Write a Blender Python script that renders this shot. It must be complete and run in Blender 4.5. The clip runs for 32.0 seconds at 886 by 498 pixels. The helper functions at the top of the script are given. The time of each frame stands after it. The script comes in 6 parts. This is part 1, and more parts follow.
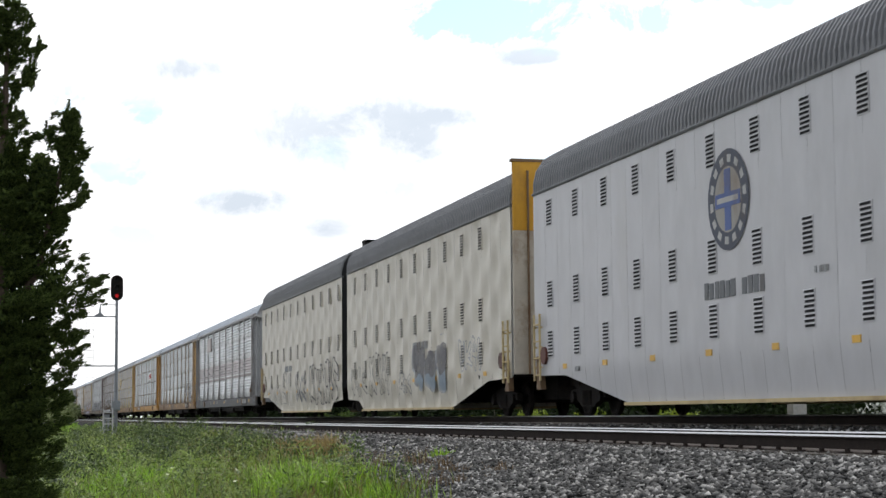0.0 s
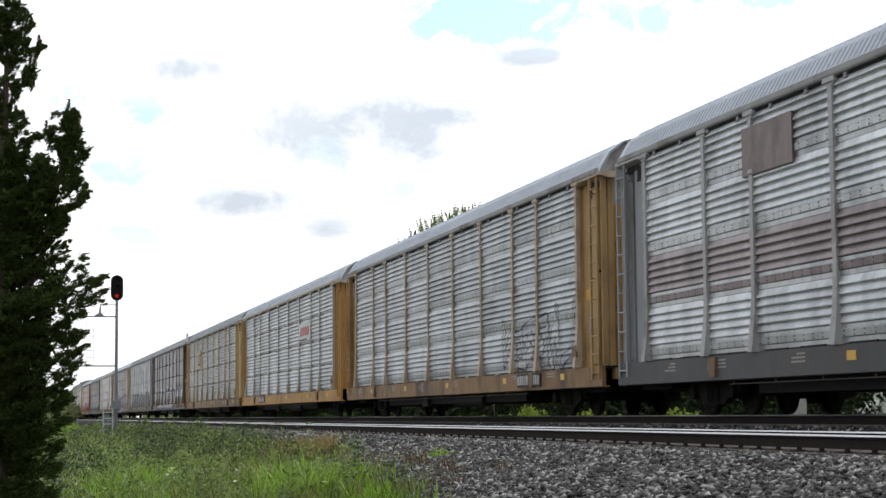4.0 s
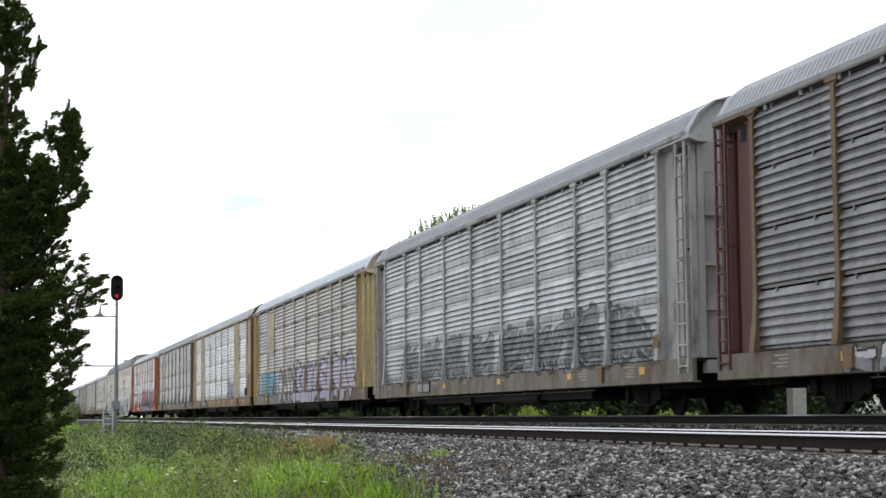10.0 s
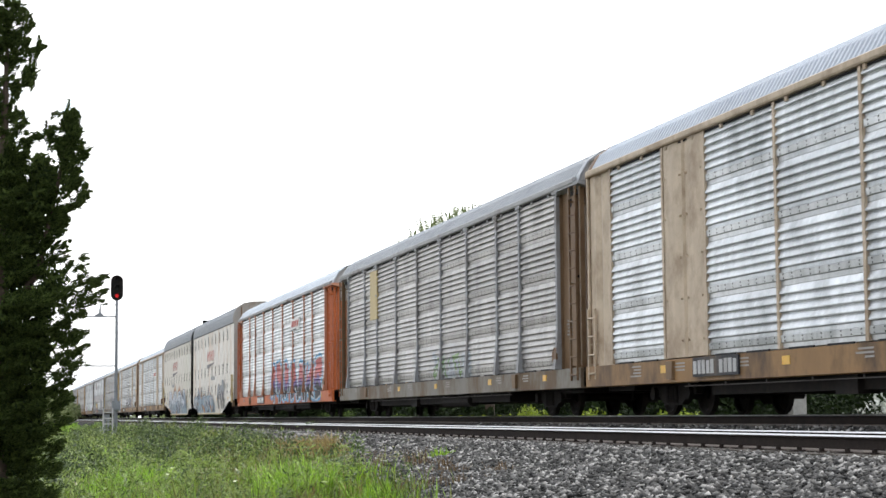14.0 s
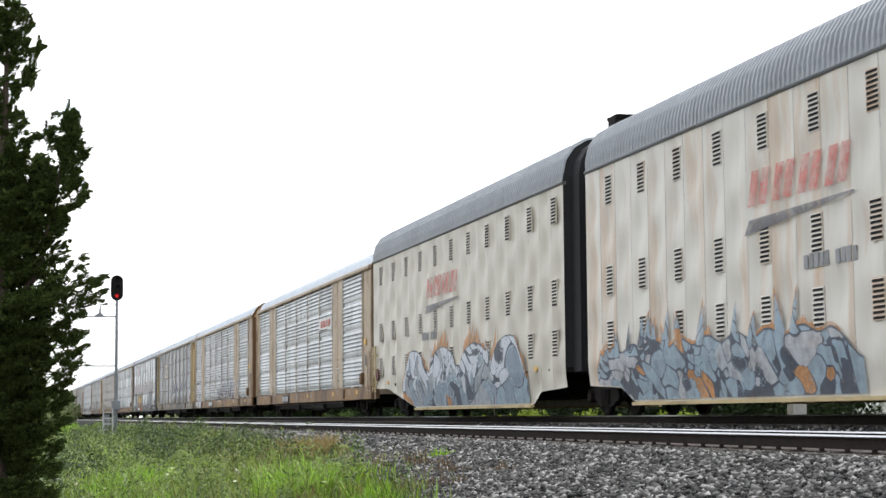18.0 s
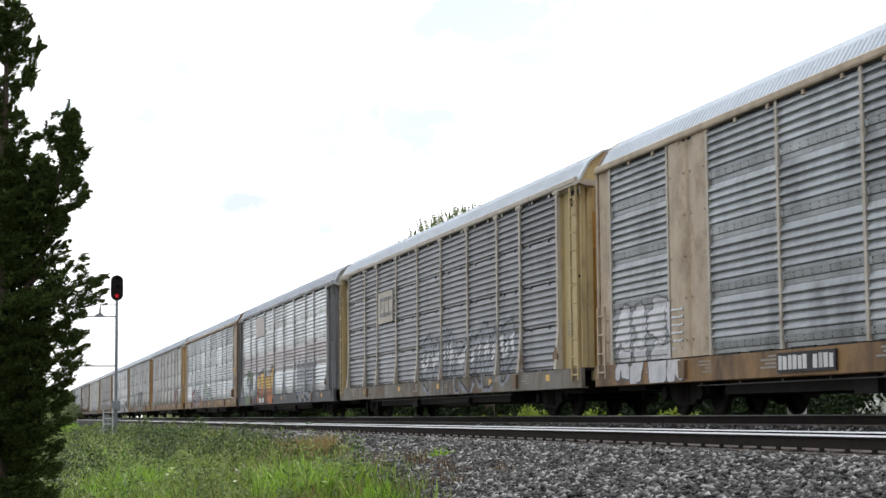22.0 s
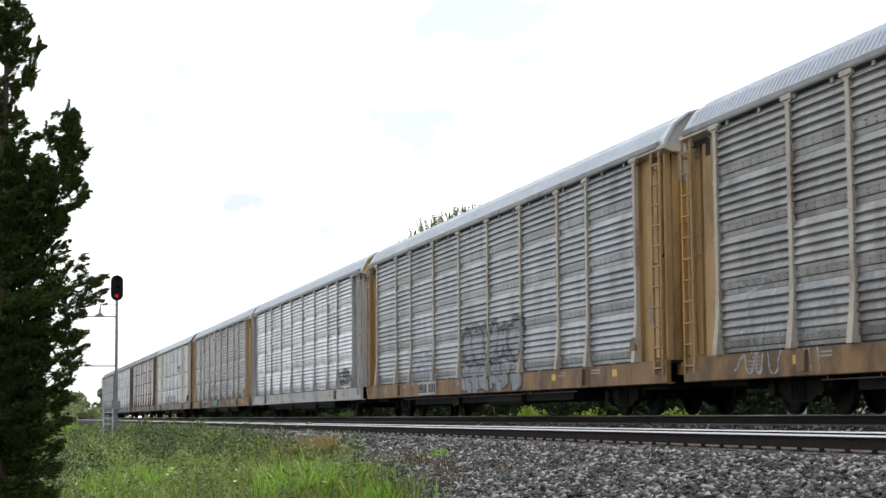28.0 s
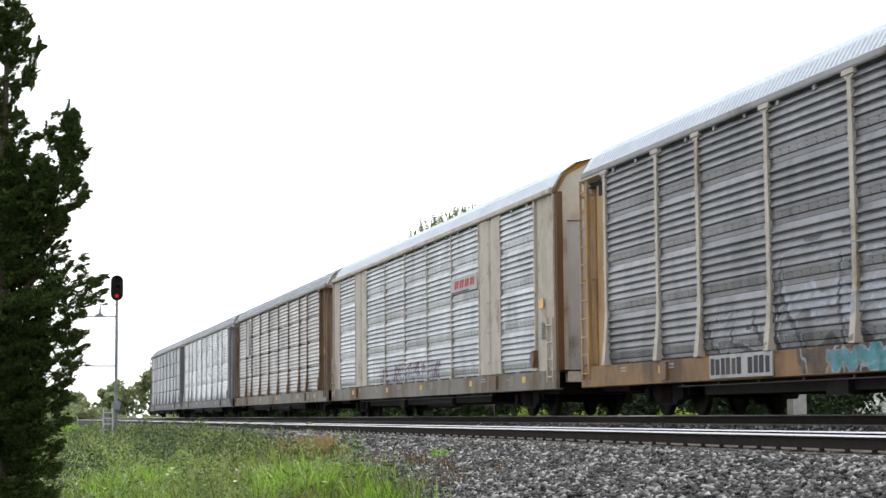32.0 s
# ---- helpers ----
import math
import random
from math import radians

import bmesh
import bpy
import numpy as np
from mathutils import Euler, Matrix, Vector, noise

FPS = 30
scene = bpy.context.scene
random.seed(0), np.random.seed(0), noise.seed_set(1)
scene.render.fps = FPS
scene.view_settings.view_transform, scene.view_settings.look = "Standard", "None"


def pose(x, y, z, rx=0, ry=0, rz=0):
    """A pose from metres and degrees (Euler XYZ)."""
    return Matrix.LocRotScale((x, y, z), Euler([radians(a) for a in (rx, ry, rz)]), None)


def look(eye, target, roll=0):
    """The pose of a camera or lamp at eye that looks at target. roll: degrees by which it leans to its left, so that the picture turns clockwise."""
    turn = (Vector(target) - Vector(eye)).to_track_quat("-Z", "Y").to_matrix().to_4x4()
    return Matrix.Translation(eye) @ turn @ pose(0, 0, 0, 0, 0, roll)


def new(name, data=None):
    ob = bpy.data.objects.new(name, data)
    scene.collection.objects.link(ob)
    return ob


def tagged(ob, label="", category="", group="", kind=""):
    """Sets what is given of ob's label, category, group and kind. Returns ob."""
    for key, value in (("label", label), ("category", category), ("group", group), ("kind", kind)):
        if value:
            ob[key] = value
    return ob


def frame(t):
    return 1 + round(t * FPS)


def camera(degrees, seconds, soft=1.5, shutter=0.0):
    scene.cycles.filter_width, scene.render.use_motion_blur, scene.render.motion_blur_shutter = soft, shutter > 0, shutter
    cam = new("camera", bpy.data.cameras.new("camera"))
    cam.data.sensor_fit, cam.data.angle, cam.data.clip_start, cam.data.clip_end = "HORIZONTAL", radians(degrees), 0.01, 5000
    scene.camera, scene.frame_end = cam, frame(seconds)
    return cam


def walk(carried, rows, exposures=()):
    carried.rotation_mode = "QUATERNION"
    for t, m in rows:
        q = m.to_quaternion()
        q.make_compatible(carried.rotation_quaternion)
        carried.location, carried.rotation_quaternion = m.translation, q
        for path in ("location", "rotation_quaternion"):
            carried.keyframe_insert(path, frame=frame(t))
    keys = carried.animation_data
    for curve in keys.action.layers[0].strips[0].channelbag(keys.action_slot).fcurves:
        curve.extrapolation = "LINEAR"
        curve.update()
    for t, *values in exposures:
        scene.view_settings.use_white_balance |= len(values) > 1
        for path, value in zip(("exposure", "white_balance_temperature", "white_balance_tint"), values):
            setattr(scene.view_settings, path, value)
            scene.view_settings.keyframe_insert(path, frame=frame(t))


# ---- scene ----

# ---- camera: it stands still on its tripod beside the line ----
cam = camera(28.54, 32.0, soft=1.5, shutter=0.05)
EYE_Z = 0.042
SEAT = Matrix.Translation((0, 0, EYE_Z)) @ Euler((radians(90 + 5.446), 0, radians(-14.024))).to_matrix().to_4x4() @ pose(0, 0, 0, 0, 0, -0.454)
walk(cam, [(0, SEAT), (32, SEAT)], exposures=[(0, -0.4), (3.5, -0.48), (5.5, -0.38), (9, -0.18), (12, 0.1), (17, 0.27), (18.5, 0.15), (20, 0.15), (22, -0.15), (25, -0.15), (28, -0.15), (30, 0.28), (32, 0.2)])

# ---- sky, clouds and sun ----
SUN_EL, SUN_AZ = radians(58), radians(60)      # azimuth from +Y towards +X
world = bpy.data.worlds.new("sky")
scene.world = world
world.use_nodes = True
nt = world.node_tree
for n in list(nt.nodes):
    nt.nodes.remove(n)


def node(tree, kind, **inputs):
    n = tree.nodes.new(kind)
    for key, value in inputs.items():
        n.inputs[key.replace("_", " ")].default_value = value
    return n


sky = nt.nodes.new("ShaderNodeTexSky")
sky.sky_type, sky.sun_disc, sky.sun_elevation, sky.sun_rotation = "NISHITA", False, SUN_EL, SUN_AZ
sky.air_density, sky.dust_density = 1.2, 0.7
tc = nt.nodes.new("ShaderNodeTexCoord")
mp = nt.nodes.new("ShaderNodeMapping")
mp.inputs["Scale"].default_value = (1, 1, 2.2)
mp.inputs["Location"].default_value = (1.7, 2.4, 0.3)
cl = node(nt, "ShaderNodeTexNoise", Scale=7.5, Detail=9.0, Roughness=0.56)
ramp = nt.nodes.new("ShaderNodeValToRGB")
ramp.color_ramp.elements[0].position, ramp.color_ramp.elements[1].position = 0.36, 0.52
ramp.color_ramp.elements[0].color = (0.12, 0.12, 0.12, 1)
clear = nt.nodes.new("ShaderNodeHueSaturation")      # the clear sky between the clouds
clear.inputs["Saturation"].default_value, clear.inputs["Value"].default_value = 1.1, 1.85
nt.links.new(sky.outputs[0], clear.inputs["Color"])
cl2 = node(nt, "ShaderNodeTexNoise", Scale=9.0, Detail=6.0, Roughness=0.5)
ramp2 = nt.nodes.new("ShaderNodeValToRGB")
ramp2.color_ramp.elements[0].position, ramp2.color_ramp.elements[1].position = 0.28, 0.50
ramp2.color_ramp.elements[0].color, ramp2.color_ramp.elements[1].color = (7.0, 7.7, 8.6, 1), (13.4, 13.4, 13.5, 1)
# the clouds close up towards the horizon
split = nt.nodes.new("ShaderNodeSeparateXYZ")
nt.links.new(tc.outputs["Generated"], split.inputs[0])
haze = nt.nodes.new("ShaderNodeMapRange")
for key, value in (("From Min", 0.04), ("From Max", 0.19), ("To Min", 0.14), ("To Max", 0.0)):
    haze.inputs[key].default_value = value
nt.links.new(split.outputs["Z"], haze.inputs["Value"])


def maths(op, a, b):
    n = nt.nodes.new("ShaderNodeMath")
    n.operation = op
    for k, v in enumerate((a, b)):
        if isinstance(v, (int, float)):
            n.inputs[k].default_value = v
        else:
            nt.links.new(v, n.inputs[k])
    return n.outputs[0]


def along(axis):
    n = nt.nodes.new("ShaderNodeVectorMath")
    n.operation = "DOT_PRODUCT"
    n.inputs[1].default_value = axis
    nt.links.new(tc.outputs["Generated"], n.inputs[0])
    return n.outputs["Value"]


def gathered(spots, ragged):
    """How deep a direction lies in one of several oval spots of the sky (bearing, height, half width, half height), with a ragged edge."""
    best = 0.0
    for u, v, w, h in spots:
        du, dv = maths("DIVIDE", maths("SUBTRACT", bearing, u), w), maths("DIVIDE", maths("SUBTRACT", rising, v), h)
        d = maths("SUBTRACT", 1.0, maths("ADD", maths("MULTIPLY", du, du), maths("MULTIPLY", dv, dv)))
        best = maths("MAXIMUM", best, maths("ADD", d, ragged))
    return maths("MINIMUM", best, 1.0)


# over the train the cloud is nearly closed, with a few blue rifts and grey undersides
ahead, bearing, rising = along((0.2412, 0.9658, 0.0949)), along((0.9703, -0.2416, -0.0079)), along((-0.0153, -0.0940, 0.9955))
frayed = node(nt, "ShaderNodeTexNoise", Scale=24.0, Detail=9.0, Roughness=0.66, Distortion=0.35)
nt.links.new(tc.outputs["Generated"], frayed.inputs["Vector"])
fray = maths("MULTIPLY", maths("SUBTRACT", frayed.outputs["Fac"], 0.51), 6.0)
rifts = gathered([(0.055, 0.138, 0.10, 0.019), (0.160, 0.144, 0.07, 0.010), (-0.225, 0.088, 0.036, 0.018), (-0.172, 0.078, 0.017, 0.013), (-0.19, 0.045, 0.024, 0.014),
                  (-0.18, 0.008, 0.034, 0.012), (-0.03, 0.034, 0.018, 0.011)], fray)
undersides = gathered([(-0.052, 0.068, 0.075, 0.024), (-0.112, 0.026, 0.034, 0.010), (-0.066, 0.014, 0.026, 0.009), (0.05, 0.11, 0.024, 0.007), (-0.134, 0.102, 0.035, 0.009), (0.005, 0.075, 0.03, 0.008)], maths("MULTIPLY", fray, 0.6))
facing = nt.nodes.new("ShaderNodeMapRange")
for key, value in (("From Min", 0.86), ("From Max", 0.94), ("To Min", 0.0), ("To Max", 0.09)):
    facing.inputs[key].default_value = value
nt.links.new(ahead, facing.inputs["Value"])
cover_total = maths("SUBTRACT", maths("ADD", maths("ADD", cl.outputs["Fac"], haze.outputs[0]), facing.outputs[0]), maths("MULTIPLY", rifts, 0.27))
gloom = maths("SUBTRACT", maths("ADD", maths("MULTIPLY", cl2.outputs["Fac"], 0.2), 0.375), maths("MULTIPLY", undersides, 0.18))
mix = nt.nodes.new("ShaderNodeMixRGB")
# clouds shine brighter towards the sun
SUN_DIR = (math.sin(SUN_AZ) * math.cos(SUN_EL), math.cos(SUN_AZ) * math.cos(SUN_EL), math.sin(SUN_EL))
dot = nt.nodes.new("ShaderNodeVectorMath")
dot.operation = "DOT_PRODUCT"
dot.inputs[1].default_value = SUN_DIR
glow = nt.nodes.new("ShaderNodeMapRange")
for key, value in (("From Min", -0.5), ("From Max", 0.8), ("To Min", 0.62), ("To Max", 1.6)):
    glow.inputs[key].default_value = value
lit = nt.nodes.new("ShaderNodeMixRGB")
lit.blend_type = "MULTIPLY"
lit.inputs[0].default_value = 1.0
nt.links.new(tc.outputs["Generated"], dot.inputs[0])
nt.links.new(dot.outputs["Value"], glow.inputs["Value"])
nt.links.new(mix.outputs[0], lit.inputs[1])
nt.links.new(glow.outputs[0], lit.inputs[2])
bg = node(nt, "ShaderNodeBackground", Strength=0.105)
out = nt.nodes.new("ShaderNodeOutputWorld")
for a, b in ((tc.outputs["Generated"], mp.inputs[0]), (mp.outputs[0], cl.inputs["Vector"]), (mp.outputs[0], cl2.inputs["Vector"]),
             (cover_total, ramp.inputs[0]), (gloom, ramp2.inputs[0]), (ramp.outputs[0], mix.inputs[0]),
             (clear.outputs[0], mix.inputs[1]), (ramp2.outputs[0], mix.inputs[2]), (lit.outputs[0], bg.inputs[0]), (bg.outputs[0], out.inputs[0])):
    nt.links.new(a, b)

sun = new("sun", bpy.data.lights.new("sun", "SUN"))
sun.data.energy, sun.data.angle, sun.data.color = 1.9, radians(2.0), (1.0, 0.95, 0.88)
sun.matrix_world = look((0, 0, 60), (-math.sin(SUN_AZ) * math.cos(SUN_EL) * 50, -math.cos(SUN_AZ) * math.cos(SUN_EL) * 50, 60 - math.sin(SUN_EL) * 50))


# ---- materials ----
def surf(name, base, second=None, rough=0.6, metal=0.0, grain=18.0, blotch=1.2, stretch=(1, 1, 1), amount=0.5, dirt=None, dirt_at=(0.5, 0.68),
         bump=0.15, bump_scale=40.0, vary=0.0, sheen=0.0, space="Object", spec=0.5):
    """A painted, rusted or natural surface: two colours mixed by a large and a fine noise, patches of dirt, fine relief."""
    m = bpy.data.materials.new(name)
    m.use_nodes = True
    t = m.node_tree
    p = t.nodes["Principled BSDF"]
    p.inputs["Roughness"].default_value, p.inputs["Metallic"].default_value = rough, metal
    p.inputs["Specular IOR Level"].default_value = spec
    second = second or tuple(c * 0.7 for c in base)
    co = t.nodes.new("ShaderNodeTexCoord")
    mpn = t.nodes.new("ShaderNodeMapping")
    mpn.inputs["Scale"].default_value = stretch
    t.links.new(co.outputs[space], mpn.inputs[0])
    info = t.nodes.new("ShaderNodeObjectInfo")
    shift = t.nodes.new("ShaderNodeVectorMath")
    shift.operation = "MULTIPLY_ADD"
    t.links.new(info.outputs["Random"], shift.inputs[0])
    shift.inputs[1].default_value = (37, 53, 71)
    t.links.new(mpn.outputs[0], shift.inputs[2])
    a = node(t, "ShaderNodeTexNoise", Scale=blotch, Detail=5.0, Roughness=0.6)
    b = node(t, "ShaderNodeTexNoise", Scale=grain, Detail=4.0, Roughness=0.65)
    for n in (a, b):
        t.links.new(shift.outputs[0], n.inputs["Vector"])
    add = t.nodes.new("ShaderNodeMath")
    add.operation = "ADD"
    t.links.new(a.outputs["Fac"], add.inputs[0])
    t.links.new(b.outputs["Fac"], add.inputs[1])
    mr = t.nodes.new("ShaderNodeMapRange")
    mr.inputs["From Min"].default_value, mr.inputs["From Max"].default_value = 1.0 - 0.35 * (1.2 - amount), 1.0 + 0.35
    t.links.new(add.outputs[0], mr.inputs["Value"])
    mx = t.nodes.new("ShaderNodeMixRGB")
    mx.inputs[1].default_value, mx.inputs[2].default_value = (*base, 1), (*second, 1)
    t.links.new(mr.outputs[0], mx.inputs[0])
    colour = mx.outputs[0]
    if dirt:
        d = node(t, "ShaderNodeTexNoise", Scale=blotch * 0.8, Detail=8.0, Roughness=0.7)
        t.links.new(shift.outputs[0], d.inputs["Vector"])
        r = t.nodes.new("ShaderNodeMapRange")
        r.inputs["From Min"].default_value, r.inputs["From Max"].default_value = dirt_at
        t.links.new(d.outputs["Fac"], r.inputs["Value"])
        m2 = t.nodes.new("ShaderNodeMixRGB")
        t.links.new(r.outputs[0], m2.inputs[0])
        t.links.new(colour, m2.inputs[1])
        m2.inputs[2].default_value = (*dirt, 1)
        colour = m2.outputs[0]
    if vary:
        hsv = t.nodes.new("ShaderNodeHueSaturation")
        r = t.nodes.new("ShaderNodeMapRange")
        r.inputs["To Min"].default_value, r.inputs["To Max"].default_value = 1 - vary, 1 + vary
        t.links.new(info.outputs["Random"], r.inputs["Value"])
        t.links.new(r.outputs[0], hsv.inputs["Value"])
        t.links.new(colour, hsv.inputs["Color"])
        colour = hsv.outputs[0]
    t.links.new(colour, p.inputs["Base Color"])
    if bump:
        bn = node(t, "ShaderNodeTexNoise", Scale=bump_scale, Detail=3.0)
        t.links.new(shift.outputs[0], bn.inputs["Vector"])
        bp = node(t, "ShaderNodeBump", Strength=bump, Distance=0.02)
        t.links.new(bn.outputs["Fac"], bp.inputs["Height"])
        t.links.new(bp.outputs[0], p.inputs["Normal"])
    return m


def islands(name, low, high, rough=0.9, spec=0.2, trans=0.0):
    """Stones, blades and leaves: each loose piece takes its own tone between two colours."""
    m = bpy.data.materials.new(name)
    m.use_nodes = True
    t = m.node_tree
    p = t.nodes["Principled BSDF"]
    p.inputs["Roughness"].default_value, p.inputs["Specular IOR Level"].default_value = rough, spec
    g = t.nodes.new("ShaderNodeNewGeometry")
    r = t.nodes.new("ShaderNodeValToRGB")
    r.color_ramp.elements[0].color, r.color_ramp.elements[1].color = (*low, 1), (*high, 1)
    t.links.new(g.outputs["Random Per Island"], r.inputs[0])
    t.links.new(r.outputs[0], p.inputs["Base Color"])
    if trans:
        tr = t.nodes.new("ShaderNodeBsdfTranslucent")
        t.links.new(r.outputs[0], tr.inputs["Color"])
        mxs = t.nodes.new("ShaderNodeMixShader")
        mxs.inputs[0].default_value = trans
        t.links.new(p.outputs[0], mxs.inputs[1])
        t.links.new(tr.outputs[0], mxs.inputs[2])
        t.links.new(mxs.outputs[0], t.nodes["Material Output"].inputs["Surface"])
    return m


RUST = (0.10, 0.045, 0.02)
MATS = {}


def paint(colour, key, dirt=(0.12, 0.09, 0.07), dirt_at=(0.52, 0.72), stretch=(1, 1, 0.55), blotch=0.9, **k):
    """Weathered paint on steel, streaked from top to bottom."""
    if key not in MATS:
        MATS[key] = surf(key, colour, tuple(c * 0.78 for c in colour), rough=0.55, grain=2.6, blotch=blotch, stretch=stretch, dirt=dirt,
                         dirt_at=dirt_at, bump=0.06, bump_scale=12, spec=0.22, **k)
    return MATS[key]


def spray(colour, key, low=0.08, high=0.5):
    """Thin spray paint that has worn away in patches, so that the wall shows through."""
    if key not in MATS:
        m = MATS[key] = surf(key, colour, tuple(c * 0.8 for c in colour), rough=0.6, grain=6, blotch=2.0, bump=0)
        t = m.node_tree
        co = t.nodes.new("ShaderNodeTexCoord")
        n = node(t, "ShaderNodeTexNoise", Scale=3.2, Detail=7.0, Roughness=0.68)
        t.links.new(co.outputs["Object"], n.inputs["Vector"])
        r = t.nodes.new("ShaderNodeMapRange")
        for k, v in (("From Min", 0.40), ("From Max", 0.66), ("To Min", low), ("To Max", high)):
            r.inputs[k].default_value = v
        t.links.new(n.outputs["Fac"], r.inputs["Value"])
        bare = t.nodes.new("ShaderNodeBsdfTransparent")
        mxs = t.nodes.new("ShaderNodeMixShader")
        t.links.new(r.outputs[0], mxs.inputs[0])
        t.links.new(t.nodes["Principled BSDF"].outputs[0], mxs.inputs[1])
        t.links.new(bare.outputs[0], mxs.inputs[2])
        t.links.new(mxs.outputs[0], t.nodes["Material Output"].inputs["Surface"])
    return MATS[key]


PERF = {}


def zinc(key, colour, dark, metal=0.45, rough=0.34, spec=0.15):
    """Galvanised sheet, dulled and streaked, and a darker copy of it for the perforated strip: the fine holes' dark is
    put into the colour.
    """
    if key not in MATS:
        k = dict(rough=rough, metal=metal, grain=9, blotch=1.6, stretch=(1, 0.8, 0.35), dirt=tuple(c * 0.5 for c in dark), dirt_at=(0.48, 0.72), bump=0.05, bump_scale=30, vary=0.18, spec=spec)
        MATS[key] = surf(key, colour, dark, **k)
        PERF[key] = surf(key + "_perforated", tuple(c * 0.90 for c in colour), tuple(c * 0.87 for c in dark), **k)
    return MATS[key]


m_black = surf("black_steel", (0.012, 0.011, 0.011), (0.022, 0.018, 0.015), rough=0.8, grain=8, blotch=2, spec=0.12)
m_pipe = surf("grimy_pipe", (0.10, 0.09, 0.085), rough=0.7, spec=0.2)
m_dark = surf("dark_inside", (0.03, 0.03, 0.032), rough=0.9)
m_hole = surf("hole_dark", (0.02, 0.02, 0.022), rough=0.9, bump=0)
m_steel = surf("polished_rail_steel", (0.60, 0.60, 0.61), (0.42, 0.41, 0.40), rough=0.28, metal=0.9, grain=30, blotch=3, bump=0.02)
m_rail = surf("rusty_rail_web", (0.030, 0.023, 0.020), (0.016, 0.013, 0.012), rough=0.85, grain=20, blotch=4, spec=0.1)
m_tie = surf("weathered_tie_wood", (0.085, 0.072, 0.06), (0.035, 0.03, 0.025), rough=0.9, grain=20, blotch=3, stretch=(0.2, 1, 1), vary=0.2)
# near black: the shade between the loose stones is put into the bed's colour
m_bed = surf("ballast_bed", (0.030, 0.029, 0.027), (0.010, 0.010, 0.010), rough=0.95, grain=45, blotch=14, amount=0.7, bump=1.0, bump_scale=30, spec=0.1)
m_stone = islands("crushed_stone", (0.012, 0.012, 0.012), (0.19, 0.186, 0.176), rough=0.8, spec=0.2)
tones = m_stone.node_tree.nodes["Color Ramp"].color_ramp
tones.elements[1].position = 0.72
tones.elements[1].color = (0.105, 0.103, 0.099, 1)
tones.elements.new(0.97).color = (0.36, 0.352, 0.335, 1)
m_soil = surf("grassy_soil", (0.030, 0.036, 0.014), (0.055, 0.045, 0.026), rough=0.95, grain=12, blotch=0.6, bump=0.8, bump_scale=12, spec=0.1)
m_grass = islands("grass_blades", (0.06, 0.15, 0.008), (0.33, 0.54, 0.05), rough=0.4, spec=0.5, trans=0.45)
m_lush = islands("lush_grass_blades", (0.10, 0.22, 0.014), (0.44, 0.66, 0.09), rough=0.35, spec=0.5, trans=0.45)
m_meadow = islands("meadow_grass", (0.030, 0.07, 0.007), (0.24, 0.36, 0.05), rough=0.4, spec=0.5, trans=0.4)
m_brown = islands("withered_stems", (0.07, 0.045, 0.025), (0.22, 0.15, 0.08), rough=0.8, trans=0.2)
m_olive = islands("olive_grass", (0.06, 0.08, 0.02), (0.25, 0.28, 0.07), rough=0.5, spec=0.4, trans=0.4)
m_weed = islands("broad_weed_leaves", (0.020, 0.045, 0.006), (0.33, 0.43, 0.11), rough=0.32, spec=0.5, trans=0.4)
m_nettle = islands("dark_weed_leaves", (0.010, 0.022, 0.005), (0.09, 0.14, 0.035), rough=0.45, spec=0.5, trans=0.3)
# pale tan: the light along the rail's foot is put into its colour
m_lit_foot = surf("lit_rail_foot", (0.20, 0.165, 0.14), (0.06, 0.05, 0.045), rough=0.85, grain=20, blotch=4)
m_dry = islands("dry_grass", (0.16, 0.12, 0.05), (0.38, 0.29, 0.12), rough=0.8, trans=0.35)
m_seed = islands("seed_heads", (0.22, 0.21, 0.10), (0.42, 0.40, 0.24), rough=0.8, trans=0.3)
m_cedar = islands("cedar_needles", (0.010, 0.022, 0.006), (0.10, 0.14, 0.035), rough=0.8, spec=0.15, trans=0.25)
m_leaf = islands("broad_leaves", (0.03, 0.055, 0.014), (0.13, 0.19, 0.045), rough=0.7, trans=0.3)
# light put into leaf colours: near black for shade, yellow-green for sun
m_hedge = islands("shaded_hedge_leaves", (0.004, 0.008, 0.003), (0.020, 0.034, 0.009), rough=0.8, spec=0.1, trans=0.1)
m_leafl = islands("sunlit_leaves", (0.08, 0.12, 0.015), (0.30, 0.38, 0.05), rough=0.6, trans=0.4)
m_leafw = islands("pale_blossom", (0.30, 0.33, 0.28), (0.62, 0.64, 0.60), rough=0.8, trans=0.2)
# leaf green made paler: distance haze and glare are put into the colour
m_twig = islands("haze_paled_leaves", (0.12, 0.15, 0.06), (0.38, 0.44, 0.22), rough=0.7, trans=0.5)
m_bark = surf("bark", (0.07, 0.05, 0.035), rough=0.95, grain=14, bump=0.6)
m_alu = surf("grey_galvanised_post", (0.24, 0.26, 0.28), rough=0.5, metal=0.3, grain=10)
m_concrete = surf("pale_concrete", (0.36, 0.355, 0.33), rough=0.9, grain=12, blotch=3)
m_siding = surf("beige_siding", (0.50, 0.44, 0.36), rough=0.9)
m_yellow = surf("yellow_reflector", (0.75, 0.42, 0.03), rough=0.4, bump=0)
m_red = bpy.data.materials.new("red_signal_light")
m_red.use_nodes = True
pr = m_red.node_tree.nodes["Principled BSDF"]
pr.inputs["Base Color"].default_value = (0.5, 0.02, 0.01, 1)
pr.inputs["Emission Color"].default_value = (1.0, 0.02, 0.03, 1)
pr.inputs["Emission Strength"].default_value = 0.4


